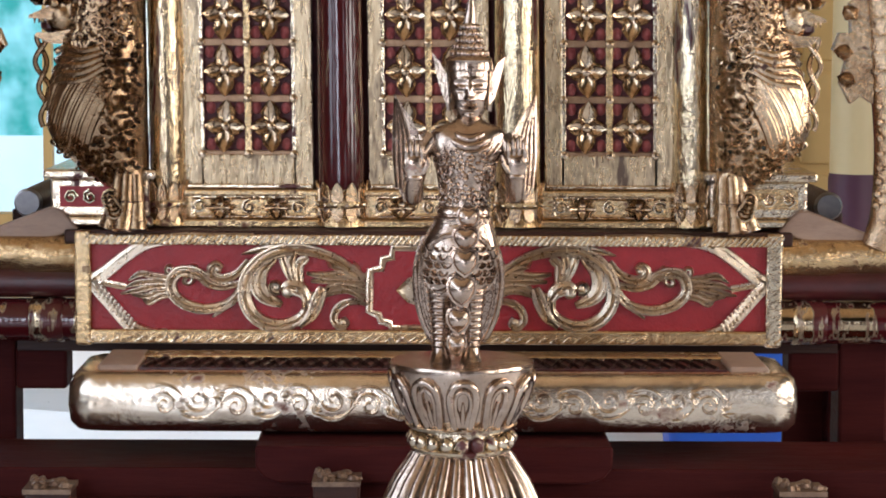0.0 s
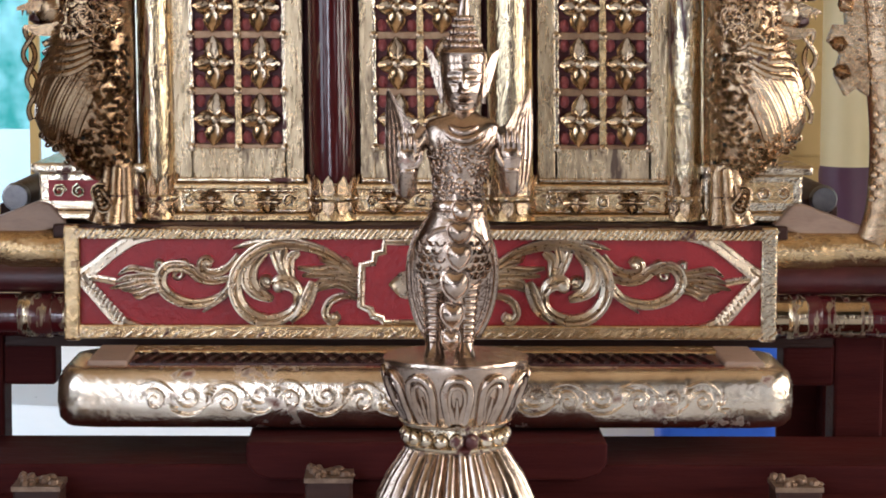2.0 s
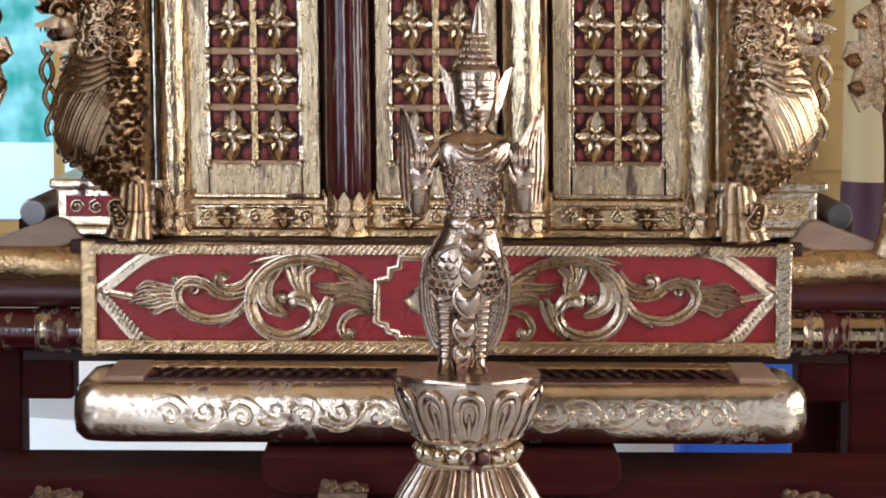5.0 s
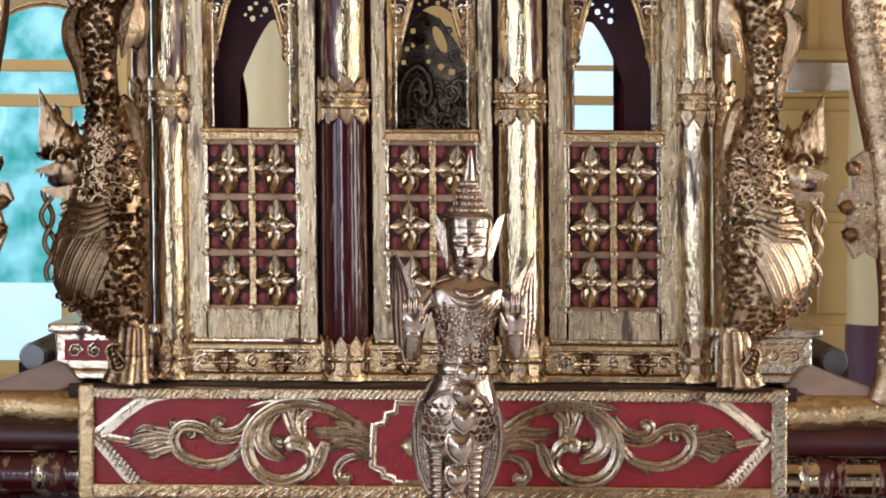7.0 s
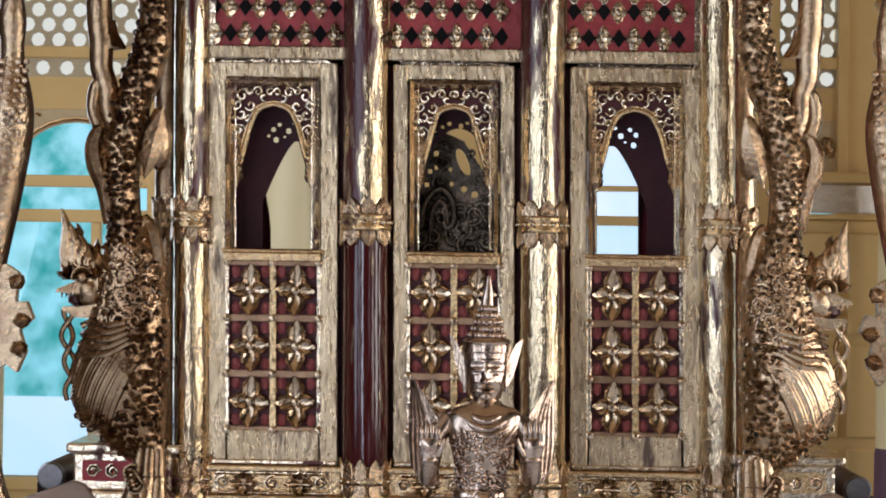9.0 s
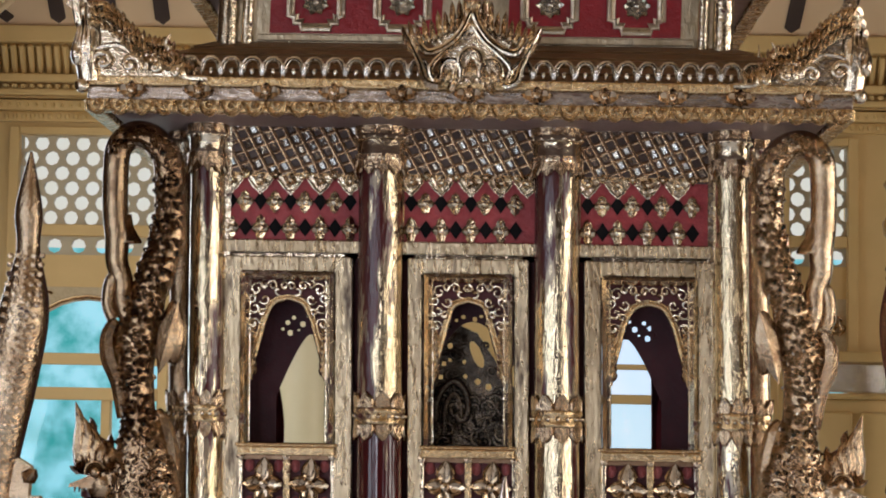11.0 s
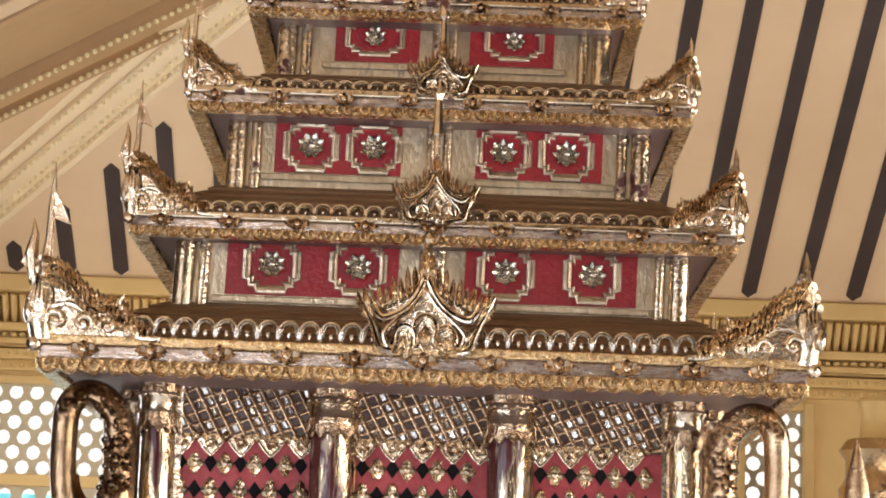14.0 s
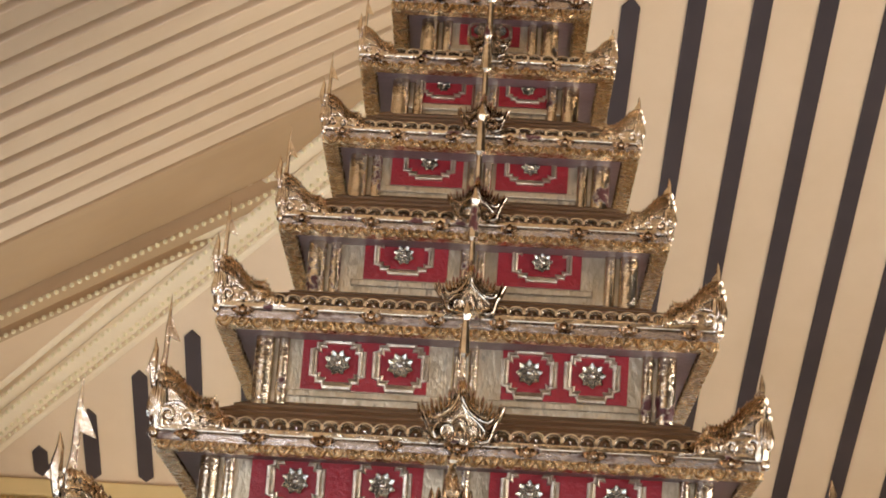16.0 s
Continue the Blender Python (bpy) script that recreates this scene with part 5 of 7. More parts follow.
# ---- tiers ----
def ring_box(g, hw, yf, z0, z1, t):
    """A square frame round the shrine: half width hw, front at yf, t thick."""
    yb = 2 * YC - yf
    vs = [(sx * (hw - q), (yf + q) if sy < 0 else (yb - q), z) for z in (z0, z1) for q in (0, t) for sx, sy in ((-1, -1), (1, -1), (1, 1), (-1, 1))]
    for k in range(4):
        m = (k + 1) % 4
        g.f += [tuple(len(g.v) + c for c in q) for q in ((k, m, 8 + m, 8 + k), (4 + k, 12 + k, 12 + m, 4 + m), (k, 4 + k, 4 + m, m), (8 + k, 8 + m, 12 + m, 12 + k))]
    g.v += vs
    return g


def eave(hw, yf, z0, z1, wall_hw, wall_y, wall_z, size, first):
    h = z1 - z0
    e = part("eave", ring_box(Geo(), hw, yf, z0 + h * 0.38, z0 + h * 0.74, 0.05), BAND, shrine, "gilded eave board with beads, crest and corner flames", bevel=0.004, leaning=True)
    part("eave_lip", ring_box(Geo(), hw + 0.008, yf - 0.008, z0 + h * 0.74, z1, 0.05), GOLD_OCHRE if first else GOLD, e, bevel=0.004, leaning=True)
    part("eave_trim", ring_box(Geo(), hw + 0.004, yf - 0.005, z0 + h * 0.06, z0 + h * 0.38, 0.04), GOLD_OCHRE, e, bevel=0.003, leaning=True)
    # soffit and sloping roof boards
    yb = 2 * YC - yf
    part("soffit", Geo().box(-hw + 0.04, hw - 0.04, yf + 0.04, yb - 0.04, z0 + h * 0.18, z0 + h * 0.3), PURPLE, e, "purple-brown soffit", leaning=True)
    wb = 2 * YC - wall_y
    r = Geo()
    steps = []
    for k in range(5):
        for t, dz in ((k / 5, 0.004), ((k + 1) / 5 + 0.012, -0.002)):
            steps.append((hw - 0.012 + (wall_hw - hw + 0.012) * t, yf + 0.012 + (wall_y - yf - 0.012) * t, z1 + (wall_z - z1) * t + dz))
    for p, q, z in steps:
        r.v += [(-p, q, z), (p, q, z), (p, 2 * YC - q, z), (-p, 2 * YC - q, z)]
    r.f += [(4 * i + k, 4 * i + (k + 1) % 4, 4 * i + 4 + (k + 1) % 4, 4 * i + 4 + k) for i in range(len(steps) - 1) for k in range(4)]
    part("roof_slope", r, ROOF, e, "brown boarded roof slope", leaning=True)
    # running scallops below, bead row above, small flowers between
    n = max(10, round(2 * hw / (0.050 * (1 if first else 0.8))))
    st = 2 * hw / n
    sc = Geo()
    for i in range(n):
        x = -hw + st * (i + 0.5)
        sc.relief([(x + st * 0.42 * math.cos(q), z0 + h * 0.34 - h * 0.36 * math.sin(q)) for q in [math.pi * k / 8 for k in range(9)]], st * 0.16, yf - 0.006, 0.012)
        sc.relief(arc(x, z0 + h * 0.22, st * 0.22, st * 0.06, 20, 400, 9), st * 0.13, yf - 0.006, 0.011)
    tagged(part("scallop_edging", sc, GOLD_OCHRE, e, leaning=True), "", "", "", "stuff")
    bd = Geo()
    nb = max(12, round(2 * (hw - 0.2 * size) / (0.046 * (0.55 + 0.45 * size))))
    sb = 2 * (hw - 0.2 * size) / nb
    bh = 0.046 * size if first else 0.036 * size
    for i in range(nb):
        x = -hw + 0.2 * size + sb * (i + 0.5)
        bd.relief([(x + sb * 0.42 * math.cos(q), z1 + bh * 0.45 + bh * 0.5 * math.sin(q)) for q in [math.pi * k / 7 for k in range(8)]], sb * 0.3, yf + 0.012, 0.014)
        bd.tube([(x - sb * 0.5, yf + 0.006, z1 + bh * 0.7), (x - sb * 0.5, yf + 0.004, z1 + bh * 0.35), (x - sb * 0.5, yf + 0.012, z1)], [sb * 0.16, sb * 0.20, sb * 0.1], 6)
        bd.blob((x, yf + 0.012, z1 + bh * 0.32), (sb * 0.13, 0.008, bh * 0.22), 6, 4)
    for s in (-1, 1):
        for i in range(10):
            y = yf + 0.1 + (yb - yf - 0.2) * i / 9
            bd.blob((s * (hw - 0.01), y, z1 + bh * 0.4), (0.01, 0.02, bh * 0.5), 6, 4)
    tagged(part("bead_edging", bd, ROSE, e, smooth=True, leaning=True), "", "", "", "stuff")
    nf = max(6, round(2 * hw / 0.15))
    for i in range(nf):
        x = -hw + 0.10 * size + (2 * hw - 0.2 * size) * i / (nf - 1)
        piece("small_flower", FLOWER_E, e, x, yf - 0.008, z0 + h * 0.60, 0.0, 1.0 * (0.45 + 0.55 * size), 0.95 * h / 0.084)
    cz = z1 - 0.012
    for x, y, me, spin in ((-hw + 0.004, yf + 0.004, CORNER_L, 0), (hw - 0.004, yf + 0.004, CORNER_R, 0), (-hw + 0.004, yb - 0.004, CORNER_R, math.pi), (hw - 0.004, yb - 0.004, CORNER_L, math.pi)):
        o = under(new("corner_ornament", me), e)
        o.matrix_basis = Matrix.Translation((x + lean(cz), y, cz)) @ Matrix.Rotation(spin, 4, "Z") @ Matrix.Diagonal((size, size, size * (1.0 if first else 1.12), 1))
    for s in (-1, 1):
        for u in (0.42, 0.75):
            o = under(new("spike", SPIKE), e)
            o.matrix_basis = Matrix.Translation((s * (hw - 0.004) + lean(cz), yf + (yb - yf) * u, cz)) @ Matrix.Diagonal((size, size, size, 1))
    o = under(new("crest", CREST), e)
    o.matrix_basis = Matrix.Translation((lean(z1) + 0.002, yf - 0.012, z1 + 0.012 * size)) @ Matrix.Diagonal((size * (1.0 if first else 0.92), 1, size * (0.98 if first else 0.9), 1))
    o = under(new("lance", LANCE), e)
    o.matrix_basis = Matrix.Translation((lean(z1) + 0.002, yf - 0.016, z1 + 0.14 * size)) @ Matrix.Diagonal((1, 1, 0.45 if first else 0.9, 1))
    return e


def octagon_frame(w, h, bar_w):
    """A stepped eight-sided moulding."""
    a, b, k = w / 2, h / 2, 0.30
    pts = [(a, b * 0.55), (a * 0.8, b * 0.55), (a * 0.8, b * 0.78), (a * 0.55, b * 0.78), (a * 0.55, b)]
    q = pts + [(-x, z) for x, z in reversed(pts)] + [(-x, -z) for x, z in pts] + [(x, -z) for x, z in reversed(pts)]
    g = Geo().relief(q + [q[0]], bar_w, 0, 0.010)
    return g


FRAMES = {}


def tier(hw, y, z0, z1, panel, bosses, boss_z, fw, fh):
    yb = 2 * YC - y
    t = part("tier_wall", Geo().box(-hw + 0.03, hw - 0.03, y, yb, z0 - 0.02, z1 + 0.02), TIER_GOLD, shrine, "pale gold tier wall with red flowered panels", leaning=True)
    key = (fw, fh)
    if key not in FRAMES:
        FRAMES[key] = mesh_of("octagon_frame", octagon_frame(fw, fh, min(fw, fh) * 0.19), FRAME_GOLD)
    for s in (-1, 1):
        a, b = sorted((s * panel[0], s * panel[1]))
        part("red_panel", Geo().box(a, b, y - 0.004, y + 0.004, panel[2], panel[3]), RED, t, leaning=True)
        part("panel_sill", Geo().box(a - 0.03, b + 0.03, y - 0.012, y - 0.002, panel[2] - 0.020, panel[2] - 0.004), TIER_GOLD, t, bevel=0.003, leaning=True)
        for x in bosses:
            piece("octagon_frame", FRAMES[key], t, s * x, y - 0.004, boss_z)
            piece("rosette", ROSETTE, t, s * x, y - 0.006, boss_z, 0.2 * s, min(1, fh / 0.105), min(1, fh / 0.105))
    for s in (-1, 1):
        g = Geo()
        for u in (hw - 0.026, hw - 0.072):
            g.tube([(s * u, y - 0.008, z0 - 0.02), (s * u, y - 0.008, z1 + 0.01)], 0.024 if u > hw - 0.03 else 0.014, 12)
        part("corner_post", g, GOLD, t, smooth=True, leaning=True)
    g = Geo()
    for u in (-0.02, 0.02):
        g.tube([(u, y - 0.004, z0 - 0.02), (u, y - 0.004, z1 + 0.01)], 0.012, 8)
    part("middle_post", g, GOLD, t, smooth=True, leaning=True)
    return t


EAVES = [(0.844, -0.30, 2.290, 2.374), (0.699, -0.10, 2.640, 2.700), (0.594, -0.02, 2.958, 3.022), (0.475, 0.08, 3.228, 3.282),
         (0.395, 0.16, 3.487, 3.537), (0.323, 0.24, 3.722, 3.766), (0.258, 0.32, 3.915, 3.985)]
WALLS = [(0.606, 0.02, 2.510, 2.645), (0.513, 0.12, 2.815, 2.965), (0.413, 0.20, 3.118, 3.235), (0.334, 0.28, 3.398, 3.492), (0.246, 0.35, 3.648, 3.728), (0.185, 0.42, 3.850, 3.925)]
tier(*WALLS[0], (0.078, 0.482, 2.530, 2.655), (0.376, 0.173), 2.602, 0.118, 0.118)
tier(*WALLS[1], (0.090, 0.395, 2.848, 2.975), (0.308, 0.156), 2.914, 0.118, 0.112)
tier(*WALLS[2], (0.062, 0.270, 3.152, 3.245), (0.172,), 3.214, 0.135, 0.085)
tier(*WALLS[3], (0.042, 0.225, 3.425, 3.505), (0.129,), 3.486, 0.120, 0.078)
tier(*WALLS[4], (0.035, 0.180, 3.675, 3.738), (0.110,), 3.722, 0.105, 0.064)
tier(*WALLS[5], (0.005, 0.080, 3.868, 3.925), (0.03,), 3.905, 0.05, 0.05)
for i, (hw, yf, z0, z1) in enumerate(EAVES):
    w = WALLS[i] if i < 6 else (0.12, 0.45, 4.10, 4.2)
    eave(hw, yf, z0, z1, w[0], w[1], w[2], (1.0, 0.72, 0.60, 0.52, 0.46, 0.40, 0.36)[i], i == 0)


# ---- carved brackets at both sides of the shrine: a scaled, rearing body that hooks over at the top ----
BY = -0.10
# height, outer edge, inner edge, half depth
SECTIONS = ((1.085, -0.742, -0.651, 0.045), (1.13, -0.802, -0.652, 0.070), (1.18, -0.854, -0.650, 0.086), (1.23, -0.870, -0.648, 0.095), (1.29, -0.862, -0.645, 0.098),
            (1.345, -0.846, -0.643, 0.094), (1.40, -0.828, -0.643, 0.088), (1.45, -0.815, -0.646, 0.080), (1.50, -0.806, -0.655, 0.072), (1.556, -0.797, -0.673, 0.062),
            (1.60, -0.788, -0.698, 0.052), (1.66, -0.785, -0.712, 0.047), (1.73, -0.796, -0.714, 0.047), (1.80, -0.801, -0.703, 0.049), (1.884, -0.778, -0.690, 0.048),
            (1.95, -0.758, -0.664, 0.048), (2.03, -0.730, -0.643, 0.046), (2.10, -0.717, -0.643, 0.042), (2.18, -0.721, -0.652, 0.038))


def bracket_section(z):
    for a, b in zip(SECTIONS, SECTIONS[1:]):
        if z <= b[0]:
            t = (max(z, a[0]) - a[0]) / (b[0] - a[0])
            t = t * t * (3 - 2 * t)
            return [p + (q - p) * t for p, q in zip(a[1:], b[1:])]
    return SECTIONS[-1][1:]


def bracket_front(x, z):
    """The depth of the body's front at a place."""
    l, r, d = bracket_section(z)
    u = (x - (l + r) / 2) / ((r - l) / 2)
    return BY - d * math.sqrt(max(0.03, 1 - u * u))


def on_bracket(pts, out=0.002):
    return [(x, bracket_front(x, z) - out, z) for x, z in pts]


HOOK = bow((-0.682, 2.15), (-0.690, 2.215), (-0.726, 2.260), (-0.770, 2.268), (-0.802, 2.236), (-0.808, 2.17), (-0.807, 2.09), (-0.800, 2.03), n=6)


def bracket_geo():
    g, n, m = Geo(), 26, 72
    rows = [1.085 + 1.095 * i / (m - 1) for i in range(m)]
    for z in rows:
        l, r, d = bracket_section(z)
        for k in range(n):
            a = 2 * math.pi * k / n
            g.v.append(((l + r) / 2 + (r - l) / 2 * math.cos(a), BY + d * math.sin(a), z))
    g.f += [(i * n + k, i * n + (k + 1) % n, (i + 1) * n + (k + 1) % n, (i + 1) * n + k) for i in range(m - 1) for k in range(n)]
    g.f += [tuple(reversed(range(n))), tuple(range((m - 1) * n, m * n))]
    g.tube([(x, BY, z) for x, z in HOOK], [0.038 - 0.008 * math.sin(math.pi * min(1, 1.25 * i / (len(HOOK) - 1)) / 2) for i in range(len(HOOK))], 12)
    # belled end of the hook and the tendril that runs back to the body
    g.lathe([(0.020, 2.085), (0.026, 2.055), (0.046, 2.022), (0.042, 2.018), (0.016, 2.026)], (-0.790, BY, 0), 5, sy=0.7)
    g.tube([(x, BY - 0.008, z) for x, z in bow((-0.800, 2.03), (-0.800, 1.975), (-0.786, 1.93), (-0.784, 1.88), (-0.765, 1.83))], [0.028 - 0.0003 * i for i in range(25)], 9)
    g.tube([(x, BY - 0.012, z) for x, z in bow((-0.800, 1.945), (-0.814, 1.925), (-0.818, 1.88), (-0.806, 1.845))], 0.016, 8)
    g.tube([(x, BY - 0.004, z) for x, z in bow((-0.802, 1.845), (-0.818, 1.805), (-0.814, 1.755), (-0.794, 1.70), (-0.784, 1.62))], [0.012 + 0.010 * math.sin(math.pi * i / 24) for i in range(25)], 7)
    # bud and hanging spike on the inner side
    g.blob((-0.668, BY - 0.01, 1.815), (0.030, 0.03, 0.075), 12, 8)
    g.leaf(-0.655, 1.885, radians(255), 0.17, 0.05, BY - 0.035, 0.016)
    g.tube([(x, BY - 0.012, z) for x, z in bow((-0.704, 1.64), (-0.688, 1.61), (-0.672, 1.55), (-0.664, 1.488))], [0.009 + 0.010 * math.sin(math.pi * i / 18) for i in range(18)] + [0.001], 7)
    # fluted foot with a curled claw
    for z0, z1, l0, r0, l1, r1 in ((1.115, 1.055, -0.708, -0.652, -0.716, -0.649), (1.06, 0.992, -0.714, -0.650, -0.740, -0.646)):
        for k in range(3):
            u = (k + 0.5) / 3
            g.tube([(l0 + (r0 - l0) * u, BY - 0.052 - 0.02 * math.sin(math.pi * u), z0), (l1 + (r1 - l1) * u, BY - 0.058 - 0.03 * math.sin(math.pi * u), z1)], [(r0 - l0) / 3.9, (r1 - l1) / 3.9], 10)
    g.tube([(-0.685, BY - 0.02, 1.12), (-0.690, BY - 0.04, 0.99)], [0.035, 0.046], 12)
    for k in range(4):
        g.relief(arc(-0.716 + 0.004 * k, 1.062 - 0.008 * k, 0.020, 0.004, 60 + 40 * k, 480 + 40 * k, 12), 0.012, BY - 0.085, 0.02)
    # head: muzzle with flat lips over an open mouth
    g.blob((-0.822, BY, 1.468), (0.046, 0.058, 0.050), 14, 9)
    g.prism([(-0.80, 1.500), (-0.845, 1.492), (-0.893, 1.472), (-0.896, 1.464), (-0.840, 1.462), (-0.80, 1.466)], BY - 0.050, BY + 0.050)
    g.prism([(-0.80, 1.440), (-0.845, 1.432), (-0.880, 1.432), (-0.884, 1.424), (-0.850, 1.408), (-0.80, 1.405)], BY - 0.045, BY + 0.045)
    for k in range(5):
        for side in (-0.044, 0.044):
            g.tube([(-0.842 - 0.010 * k, BY + side, 1.464), (-0.843 - 0.010 * k, BY + side, 1.452)], [0.0035, 0.0008], 5)
    g.blob((-0.836, BY - 0.052, 1.498), (0.014, 0.012, 0.013), 9, 6)
    g.relief(arc(-0.836, 1.498, 0.022, 0.020, 20, 200, 9), 0.009, BY - 0.05, 0.012)
    # upswept crest
    for x0, z0, x1, z1, w in ((-0.868, 1.495, -0.886, 1.655, 0.018), (-0.853, 1.50, -0.868, 1.622, 0.020), (-0.838, 1.505, -0.850, 1.600, 0.020), (-0.822, 1.51, -0.832, 1.578, 0.020), (-0.808, 1.50, -0.812, 1.560, 0.018)):
        g.tube([(x, BY - 0.03, z) for x, z in bow((x0, z0), (x0 - 0.006, z0 + (z1 - z0) * 0.35), (x1 + 0.012, z0 + (z1 - z0) * 0.7), (x1, z1), n=4)], [w * q for q in (0.8, 0.9, 1, 1, 1, 0.95, 0.9, 0.8, 0.7, 0.55, 0.4, 0.2, 0.05)], 7)
    rs = random.Random(5)
    for k in range(34):
        t = rs.random()
        x, z = -0.868 + 0.065 * rs.random(), 1.49 + 0.10 * t * t
        if z < 1.62 - 0.9 * (x + 0.875):
            g.leaf(x, z, radians(rs.uniform(75, 150)), rs.uniform(0.025, 0.045), 0.016, BY - 0.045 + 0.02 * t, 0.018)
    # twisted cord that falls from the mouth
    for ph in (0.0, math.pi):
        g.tube([(-0.868 - 0.005 * math.sin(6 * t) + 0.013 * math.cos(ph + 10.5 * t), BY - 0.03 - 0.008 * math.sin(ph + 10.5 * t), 1.425 - 0.205 * t) for t in [i / 40 for i in range(41)]], 0.0062, 7)
    # long feathers over the breast
    for k in range(17):
        t = k / 11
        end = (-0.868 + 0.060 * t, 1.275 - 0.095 * t)
        path = bow((-0.790 + 0.060 * t, 1.395 - 0.050 * t), (-0.815 + 0.058 * t, 1.365 - 0.062 * t), (-0.845 + 0.058 * t, 1.325 - 0.080 * t), end, n=5)
        g.tube(on_bracket(path, -0.003), [0.006 + 0.004 * math.sin(math.pi * i / (len(path) - 1)) + 0.001 * (k % 3) for i in range(len(path))], 7)
    for k in range(5):
        path = bow((-0.725, 1.402 - 0.012 * k), (-0.772, 1.392 - 0.016 * k), (-0.812 - 0.004 * k, 1.400 - 0.020 * k), (-0.842, 1.388 - 0.022 * k), n=5)
        g.tube(on_bracket(path, 0.006), 0.008, 7)
    # curling mane round the neck
    for k in range(64):
        x, z = rs.uniform(-0.815, -0.665), rs.uniform(1.395, 1.575)
        l, r, d = bracket_section(z)
        if not l + 0.008 < x < r - 0.008:
            continue
        a0, turn, q = rs.uniform(0, 360), rs.choice((-1, 1)), rs.uniform(0.012, 0.020)
        pts = [p for p in arc(x, z, q, 0.003, a0, a0 + turn * 420, 12)]
        g.tube(on_bracket(pts, 0.004), [0.0058 - 0.0003 * i for i in range(12)], 6)
    return g


def bracket_scales():
    g, pits = Geo(), Geo()
    rs = random.Random(21)

    def cup(px, py, pz, q, nx=0.0):
        """A small curled scale: an uneven raised ring, open to one side."""
        vs, m = [], 8
        squash, a0 = rs.uniform(0.75, 1.1), rs.uniform(0, 6.3)
        for rr, dd in ((1.05, 0.005), (0.92, -0.009), (0.60, -0.013), (0.22, -0.003)):
            for e in range(m):
                a = 2 * math.pi * e / m
                lift = dd * (1.0 + 0.55 * math.cos(a - a0)) if dd < 0 else dd
                ox = q * rr * math.cos(a)
                vs.append((px + ox, py + lift + abs(ox) * nx, pz + q * rr * math.sin(a) * squash))
        g.add(vs, [(v * m + e, v * m + (e + 1) % m, (v + 1) * m + (e + 1) % m, (v + 1) * m + e) for v in range(3) for e in range(m)])
        # A few scales get a dark spot in place of crevice shade.
        if rs.random() < 0.09:
            pits.dome(px, pz, q * 0.40, py - 0.003, 0.002, 6)

    z, odd = 1.10, 0
    while z < 2.17:
        l, r, d = bracket_section(z)
        n = max(3, round((r - l) / 0.0155))
        for k in range(n):
            u = -1 + 2 * (k + 0.5 + (0.5 if odd else 0.0)) / n + rs.uniform(-0.05, 0.05)
            x, zz = (l + r) / 2 + u * (r - l) / 2, z + rs.uniform(-0.005, 0.005)
            if abs(u) > 0.96 or (x < -0.732 and 1.195 < zz < 1.405) or (1.41 < zz < 1.56 and rs.random() < 0.55) or rs.random() < 0.06:
                continue
            cup(x, bracket_front(x, zz), zz, rs.uniform(0.0066, 0.0094))
        z, odd = z + 0.0136, 1 - odd
    for i in range(2, 26):
        x, z = HOOK[min(i, len(HOOK) - 1)]
        for k in (-1, 0, 1):
            if rs.random() < 0.85:
                cup(x + rs.uniform(-0.004, 0.004) + k * 0.017 * (0.6 if i > 8 else 1), BY - 0.031 + 0.008 * abs(k), z + rs.uniform(-0.004, 0.004) + (k * 0.014 if 4 < i < 22 else 0), rs.uniform(0.007, 0.010))
    return g, pits


BRK, (SCL, PITS) = bracket_geo(), bracket_scales()
# Darker copy of the bracket gold: the left bracket's shade as colour.
BRACKET_SHADED = mat("shaded_bracket_gold", (0.22, 0.13, 0.07), (0.54, 0.39, 0.24), 0.20, 1.0, 12, 0.25, 110, (0.06, 0.022, 0.014), 0.76)
# Near-black colour for the shade inside the scales.
PIT_SHADE = mat("dark_green_pit_shade", (0.010, 0.012, 0.010), (0.03, 0.035, 0.028), 0.2, 0, 30, 0.1)
for s in (-1, 1):
    b = part("carved_bracket", BRK if s < 0 else BRK.flipped(), BRACKET_SHADED if s < 0 else GOLD_BROWN_SHADED, shrine, "gilded rearing bracket covered in carved scales", smooth=True, leaning=True)
    tagged(part("scale_relief", SCL if s < 0 else SCL.flipped(), BRACKET_SHADED if s < 0 else GOLD_CARVED, b, leaning=True), "", "", "", "stuff")
    tagged(part("inlay", PITS if s < 0 else PITS.flipped(), PIT_SHADE, b, "dark green spots that stand for shade in the scale pits", leaning=True), "", "", "", "stuff")
    part("mouth", Geo().blob((s * 0.846, -0.10, 1.448), (0.032, 0.040, 0.018), 10, 6), RED_DARK, b, "dark red open mouth", smooth=True, leaning=True)
    # plinth beside the shrine
    x0, x1 = sorted((s * 0.635, s * 0.875))
    p = part("side_plinth", Geo().box(x0, x1, -0.09, 0.30, 0.990, 1.012).box(x0 + 0.008, x1 - 0.008, -0.08, 0.29, 1.012, 1.10).box(x0 - 0.005 , x1 + 0.012, -0.105, 0.31, 1.10, 1.122), GOLD, shrine, bevel=0.006, leaning=True)
    part("red_inset", Geo().box(x0 + 0.03, x1 - 0.03, -0.084, -0.08, 1.035, 1.082), RED if s < 0 else GOLD_DULL, p, leaning=True)
    g = Geo()
    for k in range(4):
        g.relief(arc(x0 + 0.055 + 0.044 * k, 1.058, 0.016, 0.003, 90 * k, 90 * k + 520, 10), 0.009, -0.084, 0.008)
    part("inset_carving", g, GOLD_CARVED, p, leaning=True)

